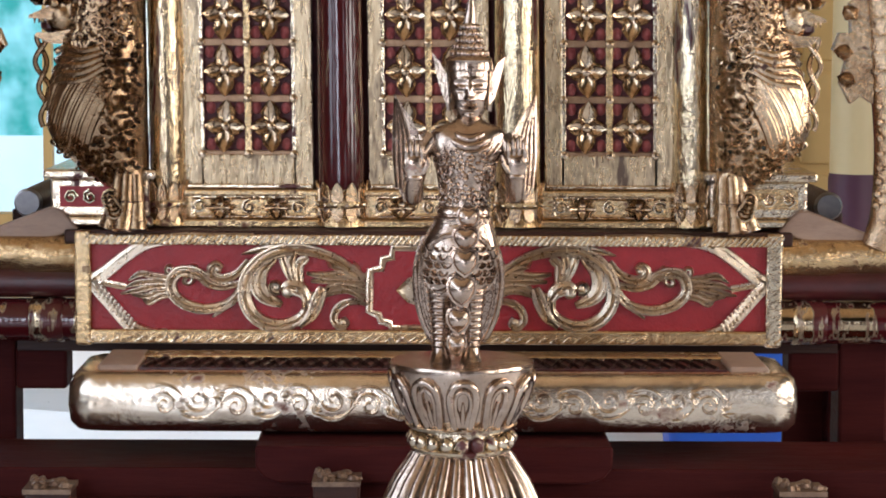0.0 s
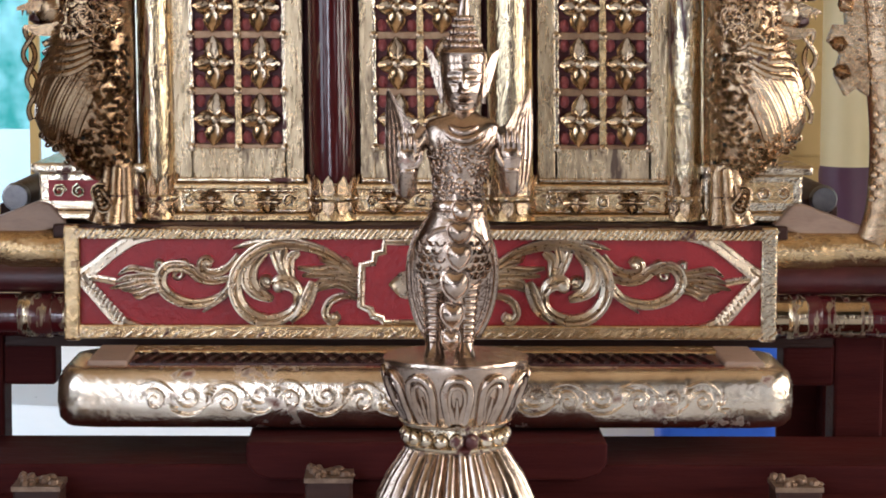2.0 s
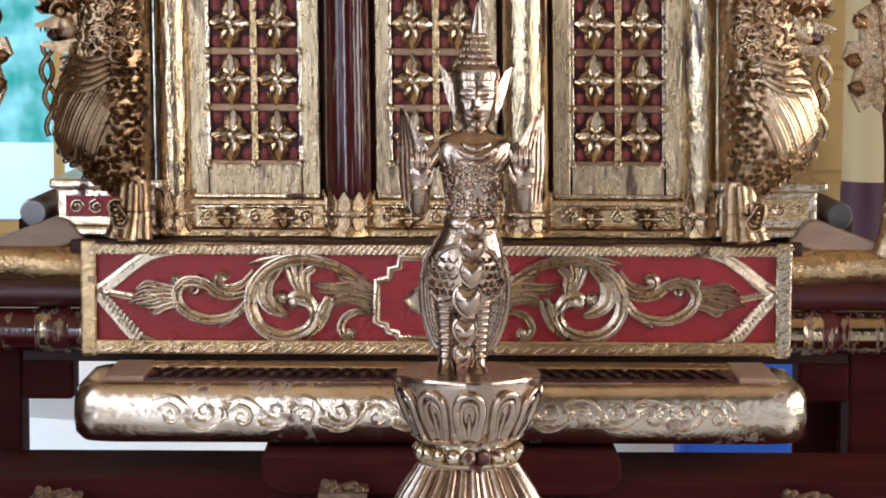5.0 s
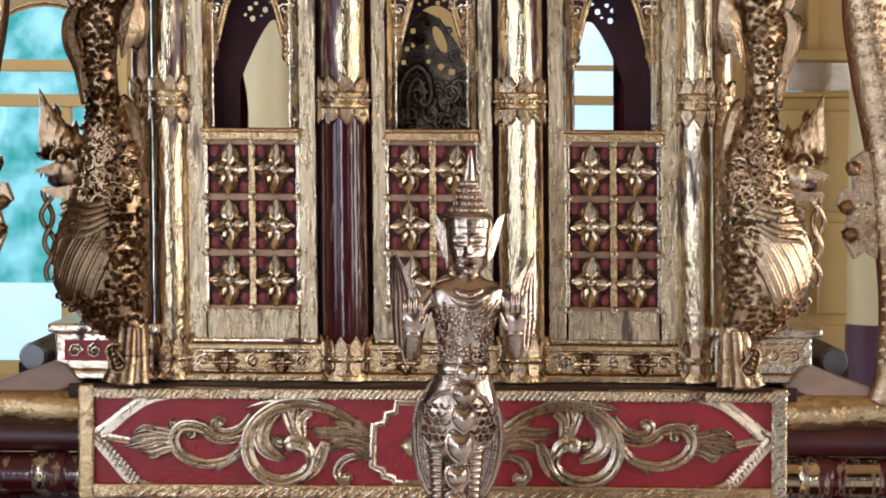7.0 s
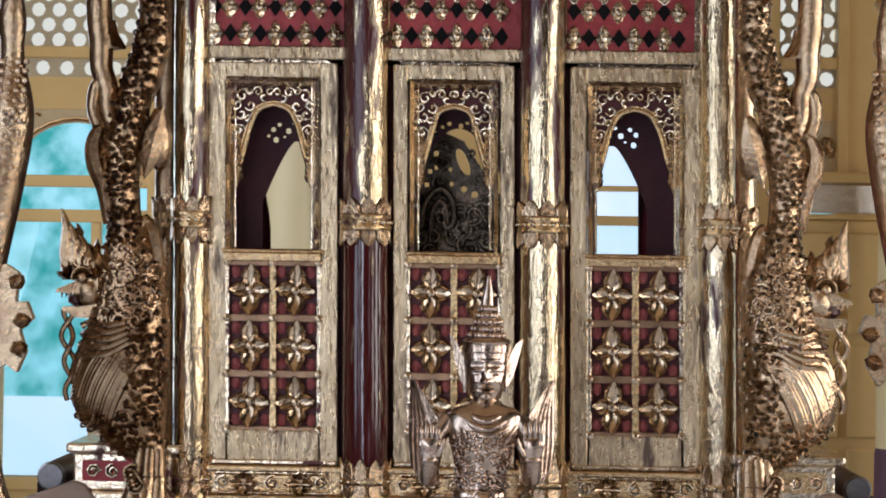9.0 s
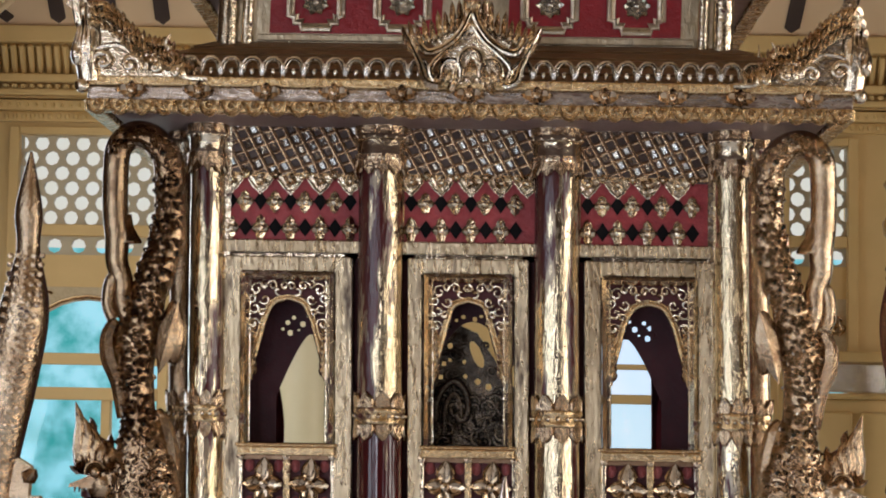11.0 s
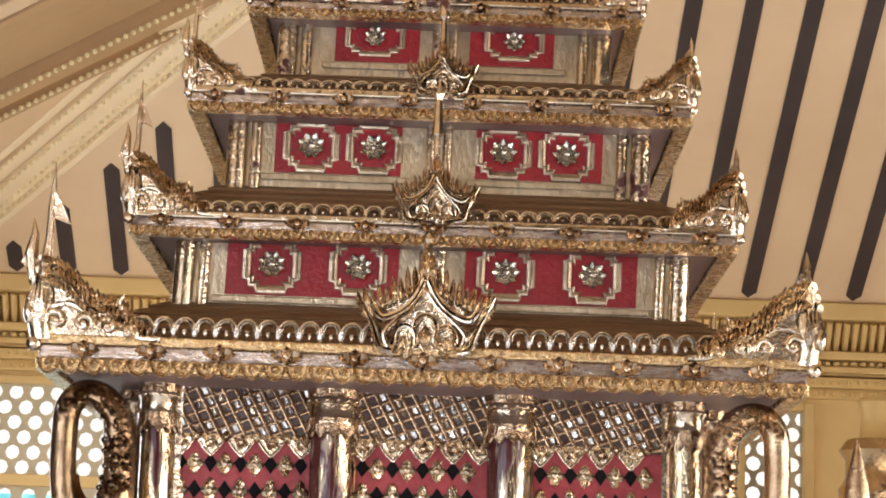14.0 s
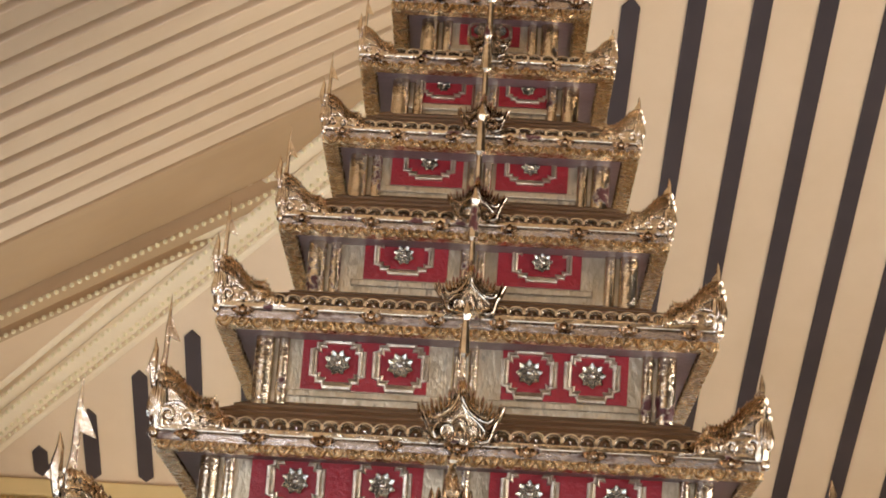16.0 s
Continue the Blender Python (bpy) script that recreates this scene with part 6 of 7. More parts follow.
# ---- the litter under the shrine ----
litter = thing("litter", 0, 0.5, 0.0, "lacquered carrying litter with red carved panel and poles", "litter")
YF = -0.13
part("deck", Geo().box(-0.83, 0.83, YF + 0.01, 1.28, 0.955, 0.985), TIMBER, litter, "dark timber deck", bevel=0.004)
part("core", Geo().box(-0.80, 0.80, YF + 0.035, 1.25, 0.725, 0.955), RED_DARK, litter)
part("red_panel", Geo().box(-0.775, 0.775, YF + 0.012, YF + 0.035, 0.74, 0.965), RED, litter, "bright red painted panel")
g = Geo().box(-0.80, 0.80, YF - 0.004, YF + 0.035, 0.953, 0.978).box(-0.80, 0.80, YF - 0.004, YF + 0.035, 0.727, 0.760)
part("border", g, GOLD_DULL, litter, "dull gold rope border", bevel=0.005)
rope = Geo()
for i in range(118):
    x = -0.79 + i * 0.0135
    rope.relief([(x, 0.955), (x + 0.018, 0.976)], 0.006, YF - 0.004, 0.004)
    if i % 2:
        rope.relief([(x, 0.731), (x + 0.018, 0.744)], 0.006, YF - 0.004, 0.004)
tagged(part("rope_carving", rope, GOLD, litter), "", "", "", "stuff")
for s in (-1, 1):
    x0, x1 = sorted((s * 0.768, s * 0.806))
    part("end_post", Geo().box(x0, x1, YF - 0.006, YF + 0.035, 0.722, 0.985), GOLD_DULL if s < 0 else GOLD, litter, "gold end post", bevel=0.006)
# scrolls on the red panel, mirrored about its middle
g = Geo()
y = YF + 0.012
fat = lambda w, a=0.3, c=0.3: (lambda t: w * (a + (1 - a) * min(1, t / 0.25)) * (c + (1 - c) * min(1, (1 - t) / 0.3)))


def groove(path, wide, y, d):
    """A carved stroke with two raised veins that follow its edges."""
    g.relief(path, wide, y, d)
    m = len(path)
    for off in (-0.30, 0.30):
        q = []
        for i, (x, z) in enumerate(path):
            a, b = path[max(i - 1, 0)], path[min(i + 1, m - 1)]
            t = math.hypot(b[0] - a[0], b[1] - a[1]) or 1
            w = wide(i / (m - 1)) * off
            q.append((x - (b[1] - a[1]) / t * w, z + (b[0] - a[0]) / t * w))
        g.relief(q, lambda t: wide(t) * 0.34, y - d * 0.62, 0.006)


g.relief(bow((-0.768, 0.868), (-0.737, 0.889), (-0.688, 0.928), (-0.642, 0.955), (-0.578, 0.967), (-0.494, 0.968), (-0.40, 0.968)), lambda t: 0.036 - 0.010 * t, y, 0.013)
g.relief(bow((-0.768, 0.866), (-0.727, 0.818), (-0.683, 0.768), (-0.638, 0.748), (-0.60, 0.745)), 0.032, y, 0.013)
# large round scroll, its spur and the crescent inside
groove(bow((-0.157, 0.884), (-0.217, 0.924), (-0.288, 0.943), (-0.346, 0.938), (-0.391, 0.912), (-0.418, 0.871), (-0.417, 0.821), (-0.390, 0.783), (-0.347, 0.768), (-0.303, 0.780), (-0.281, 0.804), (-0.282, 0.829)), fat(0.034, 0.5, 0.5), y, 0.017)
g.relief(bow((-0.314, 0.950), (-0.372, 0.945), (-0.426, 0.932)), fat(0.016, 0.6, 0.1), y, 0.015)
groove(bow((-0.350, 0.925), (-0.381, 0.896), (-0.389, 0.862), (-0.373, 0.834), (-0.335, 0.817)), lambda t: 0.012 + 0.030 * math.sin(math.pi * t) ** 0.8, y, 0.016)
g.relief(arc(-0.349, 0.858, 0.016, 0.004, 300, -160, 16), 0.011, y, 0.020)
g.dome(-0.349, 0.858, 0.008, y - 0.006, 0.012, 9)
# plume that hangs from the top
groove(bow((-0.335, 0.935), (-0.325, 0.900), (-0.303, 0.862)), fat(0.022, 0.7, 0.4), y, 0.014)
groove(bow((-0.306, 0.938), (-0.314, 0.905), (-0.298, 0.862)), fat(0.020, 0.7, 0.4), y, 0.017)
groove(bow((-0.276, 0.925), (-0.297, 0.905), (-0.292, 0.858)), fat(0.024, 0.5, 0.4), y, 0.014)
# heart: leaf, stem and ribbons to the bracket
groove(bow((-0.332, 0.846), (-0.318, 0.858), (-0.290, 0.850), (-0.276, 0.826)), lambda t: 0.016 + 0.022 * math.sin(math.pi * t), y, 0.020)
g.dome(-0.322, 0.846, 0.015, y - 0.008, 0.014, 10)
groove(bow((-0.243, 0.857), (-0.254, 0.825), (-0.270, 0.790), (-0.294, 0.766)), lambda t: 0.012 + 0.022 * math.sin(math.pi * min(1, t + 0.12)), y, 0.018)
groove(bow((-0.300, 0.864), (-0.282, 0.836), (-0.262, 0.836), (-0.238, 0.846)), fat(0.022, 0.6, 0.4), y, 0.016)
for pts, w in ((((-0.279, 0.889), (-0.237, 0.884), (-0.190, 0.889), (-0.150, 0.880)), 0.018), (((-0.269, 0.871), (-0.205, 0.873), (-0.148, 0.871)), 0.016), (((-0.222, 0.905), (-0.195, 0.897), (-0.150, 0.880)), 0.016),
               (((-0.176, 0.910), (-0.165, 0.895), (-0.145, 0.880)), 0.014), (((-0.240, 0.848), (-0.217, 0.860), (-0.185, 0.861), (-0.146, 0.853)), 0.018), (((-0.240, 0.836), (-0.212, 0.848), (-0.179, 0.848), (-0.148, 0.828)), 0.016)):
    groove(bow(*pts), fat(w, 0.4, 0.7), y, 0.013)
for k in range(6):
    g.relief([(-0.205 - 0.004 * k, 0.868 - 0.002 * k), (-0.142, 0.888 - 0.011 * k)], 0.008, y, 0.011)
g.leaf(-0.215, 0.897, radians(125), 0.034, 0.018, y, 0.012)
g.leaf(-0.160, 0.885, radians(110), 0.034, 0.018, y, 0.012)
# small curl below
groove(bow((-0.140, 0.818), (-0.176, 0.825), (-0.206, 0.811), (-0.217, 0.785), (-0.203, 0.767), (-0.189, 0.774), (-0.196, 0.786)), fat(0.020, 0.4, 0.7), y, 0.014)
g.dome(-0.197, 0.777, 0.010, y - 0.006, 0.012, 9)
# second, oval scroll with its tendril and spur
groove(bow((-0.424, 0.868), (-0.466, 0.858), (-0.500, 0.866), (-0.520, 0.884), (-0.549, 0.893), (-0.574, 0.888), (-0.588, 0.864), (-0.581, 0.838), (-0.553, 0.816), (-0.508, 0.806), (-0.456, 0.820), (-0.426, 0.855)), fat(0.028, 0.5, 0.7), y, 0.015)
groove(bow((-0.412, 0.918), (-0.438, 0.888), (-0.471, 0.876), (-0.493, 0.884), (-0.496, 0.899), (-0.484, 0.909), (-0.472, 0.899)), fat(0.022, 0.6, 0.6), y, 0.016)
g.dome(-0.481, 0.897, 0.010, y - 0.006, 0.012, 9)
groove(bow((-0.420, 0.862), (-0.452, 0.820), (-0.493, 0.788)), lambda t: 0.024 * (1 - t) + 0.004, y, 0.014)
g.relief(arc(-0.551, 0.873, 0.015, 0.003, 60, -320, 14), 0.010, y, 0.015)
g.relief(arc(-0.536, 0.896, 0.012, 0.003, 200, -160, 12), 0.010, y, 0.014)
g.relief(arc(-0.590, 0.897, 0.012, 0.003, 300, -60, 12), 0.011, y, 0.014)
# tuft that points to the end
for pts in (((-0.582, 0.876), (-0.624, 0.881), (-0.656, 0.886), (-0.685, 0.870)), ((-0.580, 0.866), (-0.624, 0.868), (-0.662, 0.865), (-0.690, 0.855)), ((-0.585, 0.858), (-0.624, 0.858), (-0.660, 0.849), (-0.702, 0.841)),
            ((-0.575, 0.848), (-0.611, 0.846), (-0.640, 0.836), (-0.676, 0.838)), ((-0.572, 0.842), (-0.611, 0.835), (-0.637, 0.822), (-0.652, 0.834))):
    groove(bow(*pts), fat(0.017, 0.7, 0.15), y, 0.013)
g.relief([(-0.69, 0.856), (-0.745, 0.866)], 0.018, y, 0.008)
# stepped bracket and middle leaf
g.relief([(-0.018, 0.949), (-0.082, 0.949), (-0.085, 0.926), (-0.105, 0.921), (-0.108, 0.900), (-0.134, 0.895), (-0.136, 0.850), (-0.136, 0.802), (-0.114, 0.793), (-0.110, 0.780), (-0.088, 0.774), (-0.084, 0.762), (-0.01, 0.762)], 0.020, y, 0.010)
g.petal(-0.005, 0.851, math.pi, 0.069, 0.066, y, 0.012)
for (ax, az), (bx, bz), n in (((-0.75, 0.880), (-0.652, 0.950), 12), ((-0.755, 0.852), (-0.672, 0.762), 11)):
    for k in range(n):
        t = (k + 0.5) / n
        cx, cz = ax + (bx - ax) * t, az + (bz - az) * t
        g.relief([(cx - 0.004, cz - 0.013), (cx + 0.008, cz + 0.012)], 0.006, y - 0.0105, 0.0025)
g.mirror(0.0)
part("scroll_carving", g, SCROLL, litter, "gilded foliage scrolls in relief", smooth=True)
# carrying poles and their gilt collars
for s in (-1, 1):
    for z, r, m, nm in ((0.930, 0.044, GOLD_DULL, "upper_pole"), (0.862, 0.036, RED_DARK, "pole"), (0.775, 0.050, COLUMN_DARK, "lower_pole")):
        part(nm, Geo().tube([(s * 0.80, YF + 0.05, z), (s * 1.2, YF + 0.05, z), (s * 1.9, YF + 0.05, z)], r, 16), m, litter, smooth=True)
    part("collar", Geo().tube([(s * 0.835, YF + 0.05, 0.775), (s * 0.84, YF + 0.05, 0.775), (s * 0.90, YF + 0.05, 0.775), (s * 0.912, YF + 0.05, 0.775)], [0.050, 0.0535, 0.0535, 0.050], 16), GOLD_COLUMN, litter, smooth=True)
    part("pole_sleeve", Geo().tube([(s * 0.80, YF + 0.05, 0.925), (s * 0.81, YF + 0.05, 0.925), (s * 0.925, YF + 0.05, 0.925), (s * 0.935, YF + 0.05, 0.925)], [0.044, 0.0475, 0.0475, 0.045], 16), GOLD_DULL, litter, smooth=True)
    # sloping strut at the corner of the deck
    a, b = sorted((s * 0.83, s * 0.97))
    part("strut", Geo().prism([(s * 0.80, 0.985), (s * 0.84, 1.03), (s * 0.865, 1.035), (s * 1.05, 0.965), (s * 1.05, 0.925), (s * 0.86, 0.965)], -0.10, -0.02), WOOD, litter, "bare brown strut", bevel=0.006)
    for y0, dx in ((0.0, 0.0), (1.05, 0.26)):
        part("leg", Geo().box(*sorted((s * (0.965 + dx), s * (1.08 + dx))), y0, y0 + 0.11, 0.0, 0.72), TRESTLE, litter, bevel=0.008)
    part("rear_pole", Geo().tube([(s * 0.935, 0.02, 1.035), (s * 0.935, 0.06, 1.035), (s * 0.935, 1.6, 1.035)], [0.026, 0.032, 0.032], 16), TIMBER, litter, "dark round pole", smooth=True)
    part("pole_rim", Geo().tube([(s * 0.935, 0.012, 1.035), (s * 0.935, 0.03, 1.035), (s * 0.935, 0.034, 1.035)], [0.028, 0.034, 0.032], 16), GREY_METAL, litter, "grey metal rim", smooth=True)
    part("pole_rest", Geo().box(*sorted((s * 0.83, s * 1.02)), 0.3, 0.42, 0.955, 0.997), TIMBER, litter, bevel=0.004)
    part("leg_block", Geo().box(*sorted((s * 0.845, s * 0.965)), 0.0, 0.10, 0.60, 0.70), TRESTLE, litter, bevel=0.008)
part("under_frame", Geo().box(-0.96, 0.96, 0.0, 0.10, 0.69, 0.722).box(-1.3, 1.3, 1.05, 1.16, 0.69, 0.722), TIMBER, litter)


# outer curved prows at the ends of the litter
def prow_geo():
    g, y = Geo(), -0.10
    sp = bow((-1.035, 0.95), (-1.075, 1.05), (-1.10, 1.25), (-1.095, 1.50), (-1.060, 1.75), (-1.035, 1.92), (-1.030, 2.06), (-1.032, 2.16), (-1.030, 2.30), n=6)
    rd = [q[0] for q in bow((0.034,), (0.042,), (0.046,), (0.052,), (0.062,), (0.058,), (0.028,), (0.032,), (0.003,), n=6)]
    g.tube([(x, y, z) for x, z in sp], rd, 12, 0.8)
    for i in range(6, 36):
        x, z = sp[i]
        for k in range(-2, 3):
            g.dome(x + k * 0.018, z + (0.006 if k else 0), 0.008, y - rd[i] * 0.8 + (0.006 if k else 0), 0.006, 6)
    g.prism([(-1.055, 1.30), (-1.03, 1.32), (-1.005, 1.30), (-0.985, 1.35), (-1.0, 1.40), (-0.97, 1.43), (-0.985, 1.47), (-1.01, 1.47), (-1.005, 1.54), (-1.035, 1.56), (-1.07, 1.53)], y - 0.02, y + 0.02)
    for x, z, a in ((-1.02, 1.35, 20), (-1.015, 1.42, 10), (-1.02, 1.50, 50)):
        g.leaf(x, z, radians(a), 0.045, 0.04, y - 0.02, 0.016)
    return g


PROW = prow_geo()
PROW.v = [(x + 0.012, y, 0.95 + (z - 0.95) * 0.945) for x, y, z in PROW.v]
PROW_EAST = PROW.flipped()
PROW_EAST.v = [(x - 0.045 * min(1.0, max(0.0, (z - 0.95) / 0.4)), y, z) for x, y, z in PROW_EAST.v]
# The dark gold holds the shade that lies on the left prow.
for s in (-1, 1):
    part("curved_prow", PROW if s < 0 else PROW_EAST, GOLD_BROWN_SHADED, litter, "gilded curved prow with leaf spur", smooth=True, bevel=0.0)


# ---- the gilded tray in front of the litter ----
tray = thing("offering_tray", 0, -0.28, 0.48, "gilded wooden tray with carved front on a red bracket", "tray")


def rounded(x0, x1, y0, y1, r, n=5):
    pts = []
    for cx, cy, a0 in ((x1 - r, y1 - r, 0), (x0 + r, y1 - r, 90), (x0 + r, y0 + r, 180), (x1 - r, y0 + r, 270)):
        pts += [(cx + r * math.cos(radians(a0 + 90 * k / n)), cy + r * math.sin(radians(a0 + 90 * k / n))) for k in range(n + 1)]
    return pts


def loft(g, x0, x1, y0, y1, levels):
    m = 0
    for ins, z, r in levels:
        ring = rounded(x0 + ins, x1 - ins, y0 + ins, y1 - ins, r)
        g.v += [(x, y, z) for x, y in ring]
        m = len(ring)
    k = len(levels)
    g.f += [(i * m + j, i * m + (j + 1) % m, (i + 1) * m + (j + 1) % m, (i + 1) * m + j) for i in range(k - 1) for j in range(m)]
    g.f += [tuple(reversed(range(m))), tuple(range((k - 1) * m, k * m))]
    return g


TRAY_GOLD = mat("burnished_gold", (0.54, 0.41, 0.29), (0.84, 0.74, 0.60), 0.24, 1.0, 5, 0.2, 50, (0.20, 0.075, 0.05), 0.62, (1, 1, 1), 0.10)
body = loft(Geo(), -0.786, 0.806, -0.43, -0.10, [(0.05, 0.570, 0.04), (0.018, 0.577, 0.05), (0.004, 0.594, 0.055), (0.0, 0.630, 0.055), (0.002, 0.670, 0.055), (0.008, 0.690, 0.055), (0.018, 0.701, 0.05), (0.036, 0.706, 0.04)])
part("body", body, TRAY_GOLD, tray, "burnished gold body", smooth=True)
g = Geo()
for i in range(38):
    x = -0.622 + i * 0.0330
    g.relief([(x, 0.0), (x + 0.03, 0.12)], 0.009, 0, 0.005)
    g.relief([(x + 0.03, 0.0), (x, 0.12)], 0.009, 0, 0.005)
mesh = Geo().add([(x, -0.375 + z * 1.1, 0.7115 + yy) for x, yy, z in g.v], g.f)
part("inner_panel", Geo().box(-0.63, 0.65, -0.382, -0.236, 0.700, 0.7095), RED_DARK, tray, "dark sunk panel")
part("rear_rim", Geo().box(-0.675, 0.695, -0.234, -0.15, 0.700, 0.716), GOLD_DULL, tray, bevel=0.004)
for x0, x1 in ((-0.72, -0.634), (0.654, 0.74)):
    part("end_rim", Geo().box(x0, x1, -0.385, -0.15, 0.700, 0.7165), WOOD, tray, "bare brown end rim", bevel=0.005)
tagged(part("inner_lattice", mesh, TIMBER, tray, "dark woven bottom"), "", "", "", "stuff")
g = Geo()
rs = random.Random(17)
x, s = -0.60, 1
while x < 0.63:
    w = rs.uniform(0.024, 0.031)
    mid = 0.642 + rs.uniform(-0.003, 0.003)
    turn = rs.uniform(420, 520)
    g.relief(arc(x + w, mid - 0.006 * s, w, 0.005, 170 * s, (170 - turn) * s, 22), lambda t: 0.010 - 0.005 * t, -0.429, 0.0042)
    g.relief(arc(x + w, mid - 0.006 * s, w * 0.80, 0.008, 150 * s, (150 - turn * 0.6) * s, 16), lambda t: 0.006 - 0.003 * t, -0.429, 0.0034)
    for k in range(6):
        q = radians(s * (-70 + 24 * k))
        bx, bz = x + 2.1 * w, mid - 0.012 * s
        l = rs.uniform(0.022, 0.032)
        g.relief(bow((bx, bz), (bx + l * 0.5 * math.cos(q), bz + l * 0.45 * math.sin(q)), (bx + l * math.cos(q + 0.5 * s), bz + min(1.0, 0.03 / l) * l * math.sin(q + 0.5 * s)), n=4), fat(0.009, 0.6, 0.15), -0.429, 0.0036)
    g.relief(bow((x - 0.01, mid + 0.024 * s), (x + w * 0.6, mid + 0.035 * s), (x + 1.6 * w, mid + 0.031 * s), (x + 2.6 * w, mid + 0.010 * s)), fat(0.010, 0.3, 0.2), -0.429, 0.004)
    x, s = x + w * 2 + rs.uniform(0.012, 0.024), -s
tagged(part("front_carving", g, TRAY_GOLD, tray, "carved scrolls along the front", smooth=True), "", "", "", "stuff")
g = Geo().prism([(-0.37, 0.565), (-0.37, 0.52), (-0.35, 0.495), (-0.32, 0.485), (0.34, 0.485), (0.37, 0.495), (0.39, 0.52), (0.39, 0.565)], -0.53, -0.14)
part("bracket", g, TRESTLE, tray, "dark red bracket", bevel=0.006)

# ---- dark red trestle under the tray ----
trestle = thing("trestle", 0, -0.5, 0, "dark red lacquered timber trestle with gilt-capped posts", "trestle")
part("top_beam", Geo().box(-1.5, 1.5, -0.50, -0.16, 0.40, 0.512), TRESTLE, trestle, bevel=0.006)
part("front_rail", Geo().box(-1.5, 1.5, -0.56, -0.50, 0.36, 0.452), TRESTLE, trestle, bevel=0.008)
for x, top in ((-0.790, 0.494), (-0.193, 0.512), (0.774, 0.494)):
    p = part("post", Geo().box(x - 0.048, x + 0.048, -0.66, -0.565, 0.0, top), TIMBER, trestle, bevel=0.006)
    g, rs = Geo().box(x - 0.050, x + 0.050, -0.665, -0.56, top - 0.006, top + 0.004), random.Random(8)
    for k in range(16):
        g.blob((x + rs.uniform(-0.045, 0.045), rs.uniform(-0.655, -0.57), top + 0.006), (rs.uniform(0.008, 0.014), rs.uniform(0.010, 0.018), rs.uniform(0.006, 0.013)), 7, 5)
    part("gilt_cap", g, DUSTY_GILT, p, "carved gilt cap")
for x in (-1.3, 1.3):
    part("leg", Geo().box(x - 0.06, x + 0.06, -0.48, -0.10, 0, 0.40), TRESTLE, trestle, bevel=0.008)

# ---- lotus pedestal and the standing statue ----
PX, PY = 0.059, -0.97
ped = thing("lotus_pedestal", PX, PY, 0, "gilded lotus pedestal with a fluted bell-shaped foot", "pedestal")
DISH = ((0.092, 0.698), (0.104, 0.715), (0.118, 0.745), (0.129, 0.775), (0.136, 0.800), (0.139, 0.812), (0.137, 0.817), (0.10, 0.818))
part("dish", Geo().lathe(DISH, (PX, PY, 0), 48), BRONZE, ped, smooth=True)


def dish_radius(z):
    for (r, a), (q, c) in zip(DISH, DISH[1:]):
        if z <= c:
            return r + (q - r) * (max(z, a) - a) / (c - a)
    return DISH[-1][0]


def petal_rim(a, half, z0, z1, thick):
    """A raised tongue-shaped outline on the outside of the dish."""
    pts = []
    for k in range(17):
        u = k / 16
        w = math.cos(math.pi * u)
        h = math.sin(math.pi * u) ** 0.55
        z = z0 + (z1 - z0) * h
        q = a + half * w * (0.55 + 0.45 * h)
        r = dish_radius(z) + 0.004
        pts.append((PX + r * math.cos(q), PY + r * math.sin(q), z))
    return pts


for k in range(11):
    a = 2 * math.pi * (k + 0.25) / 11
    g = Geo().tube(petal_rim(a, 0.262, 0.702, 0.792, 0), 0.0078, 8).tube(petal_rim(a, 0.165, 0.706, 0.777, 0), 0.0050, 7)
    for u in (-0.10, 0.0, 0.10):
        pts = [(PX + (dish_radius(z) + 0.003) * math.cos(a + u * (0.5 + t)), PY + (dish_radius(z) + 0.003) * math.sin(a + u * (0.5 + t)), z) for t, z in ((0, 0.704), (0.4, 0.728), (0.8, 0.752))]
        g.tube(pts, [0.0055, 0.0060, 0.002], 6)
    part("petal", g, BRONZE, ped, smooth=True)
g = Geo().lathe([(0.085, 0.688), (0.104, 0.690), (0.108, 0.696), (0.100, 0.703)], (PX, PY, 0), 40)
for k in range(20):
    a = 2 * math.pi * k / 20
    g.blob((PX + 0.093 * math.cos(a), PY + 0.093 * math.sin(a), 0.667), (0.015, 0.015, 0.016), 8, 6)
g.lathe([(0.088, 0.640), (0.098, 0.645), (0.100, 0.652), (0.088, 0.660), (0.086, 0.69)], (PX, PY, 0), 40)
part("bead_collar", g, GOLD, ped, smooth=True)
g = Geo().lathe([(0.082, 0.652), (0.098, 0.625), (0.120, 0.590), (0.138, 0.550), (0.150, 0.500), (0.154, 0.440), (0.150, 0.40)], (PX, PY, 0), 168, 28, 0.10)
part("fluted_bell", g, BRONZE, ped, smooth=True)
part("stem", Geo().lathe([(0.16, 0.0), (0.16, 0.04), (0.09, 0.08), (0.08, 0.40), (0.15, 0.405)], (PX, PY, 0), 32), TIMBER, ped, smooth=True)


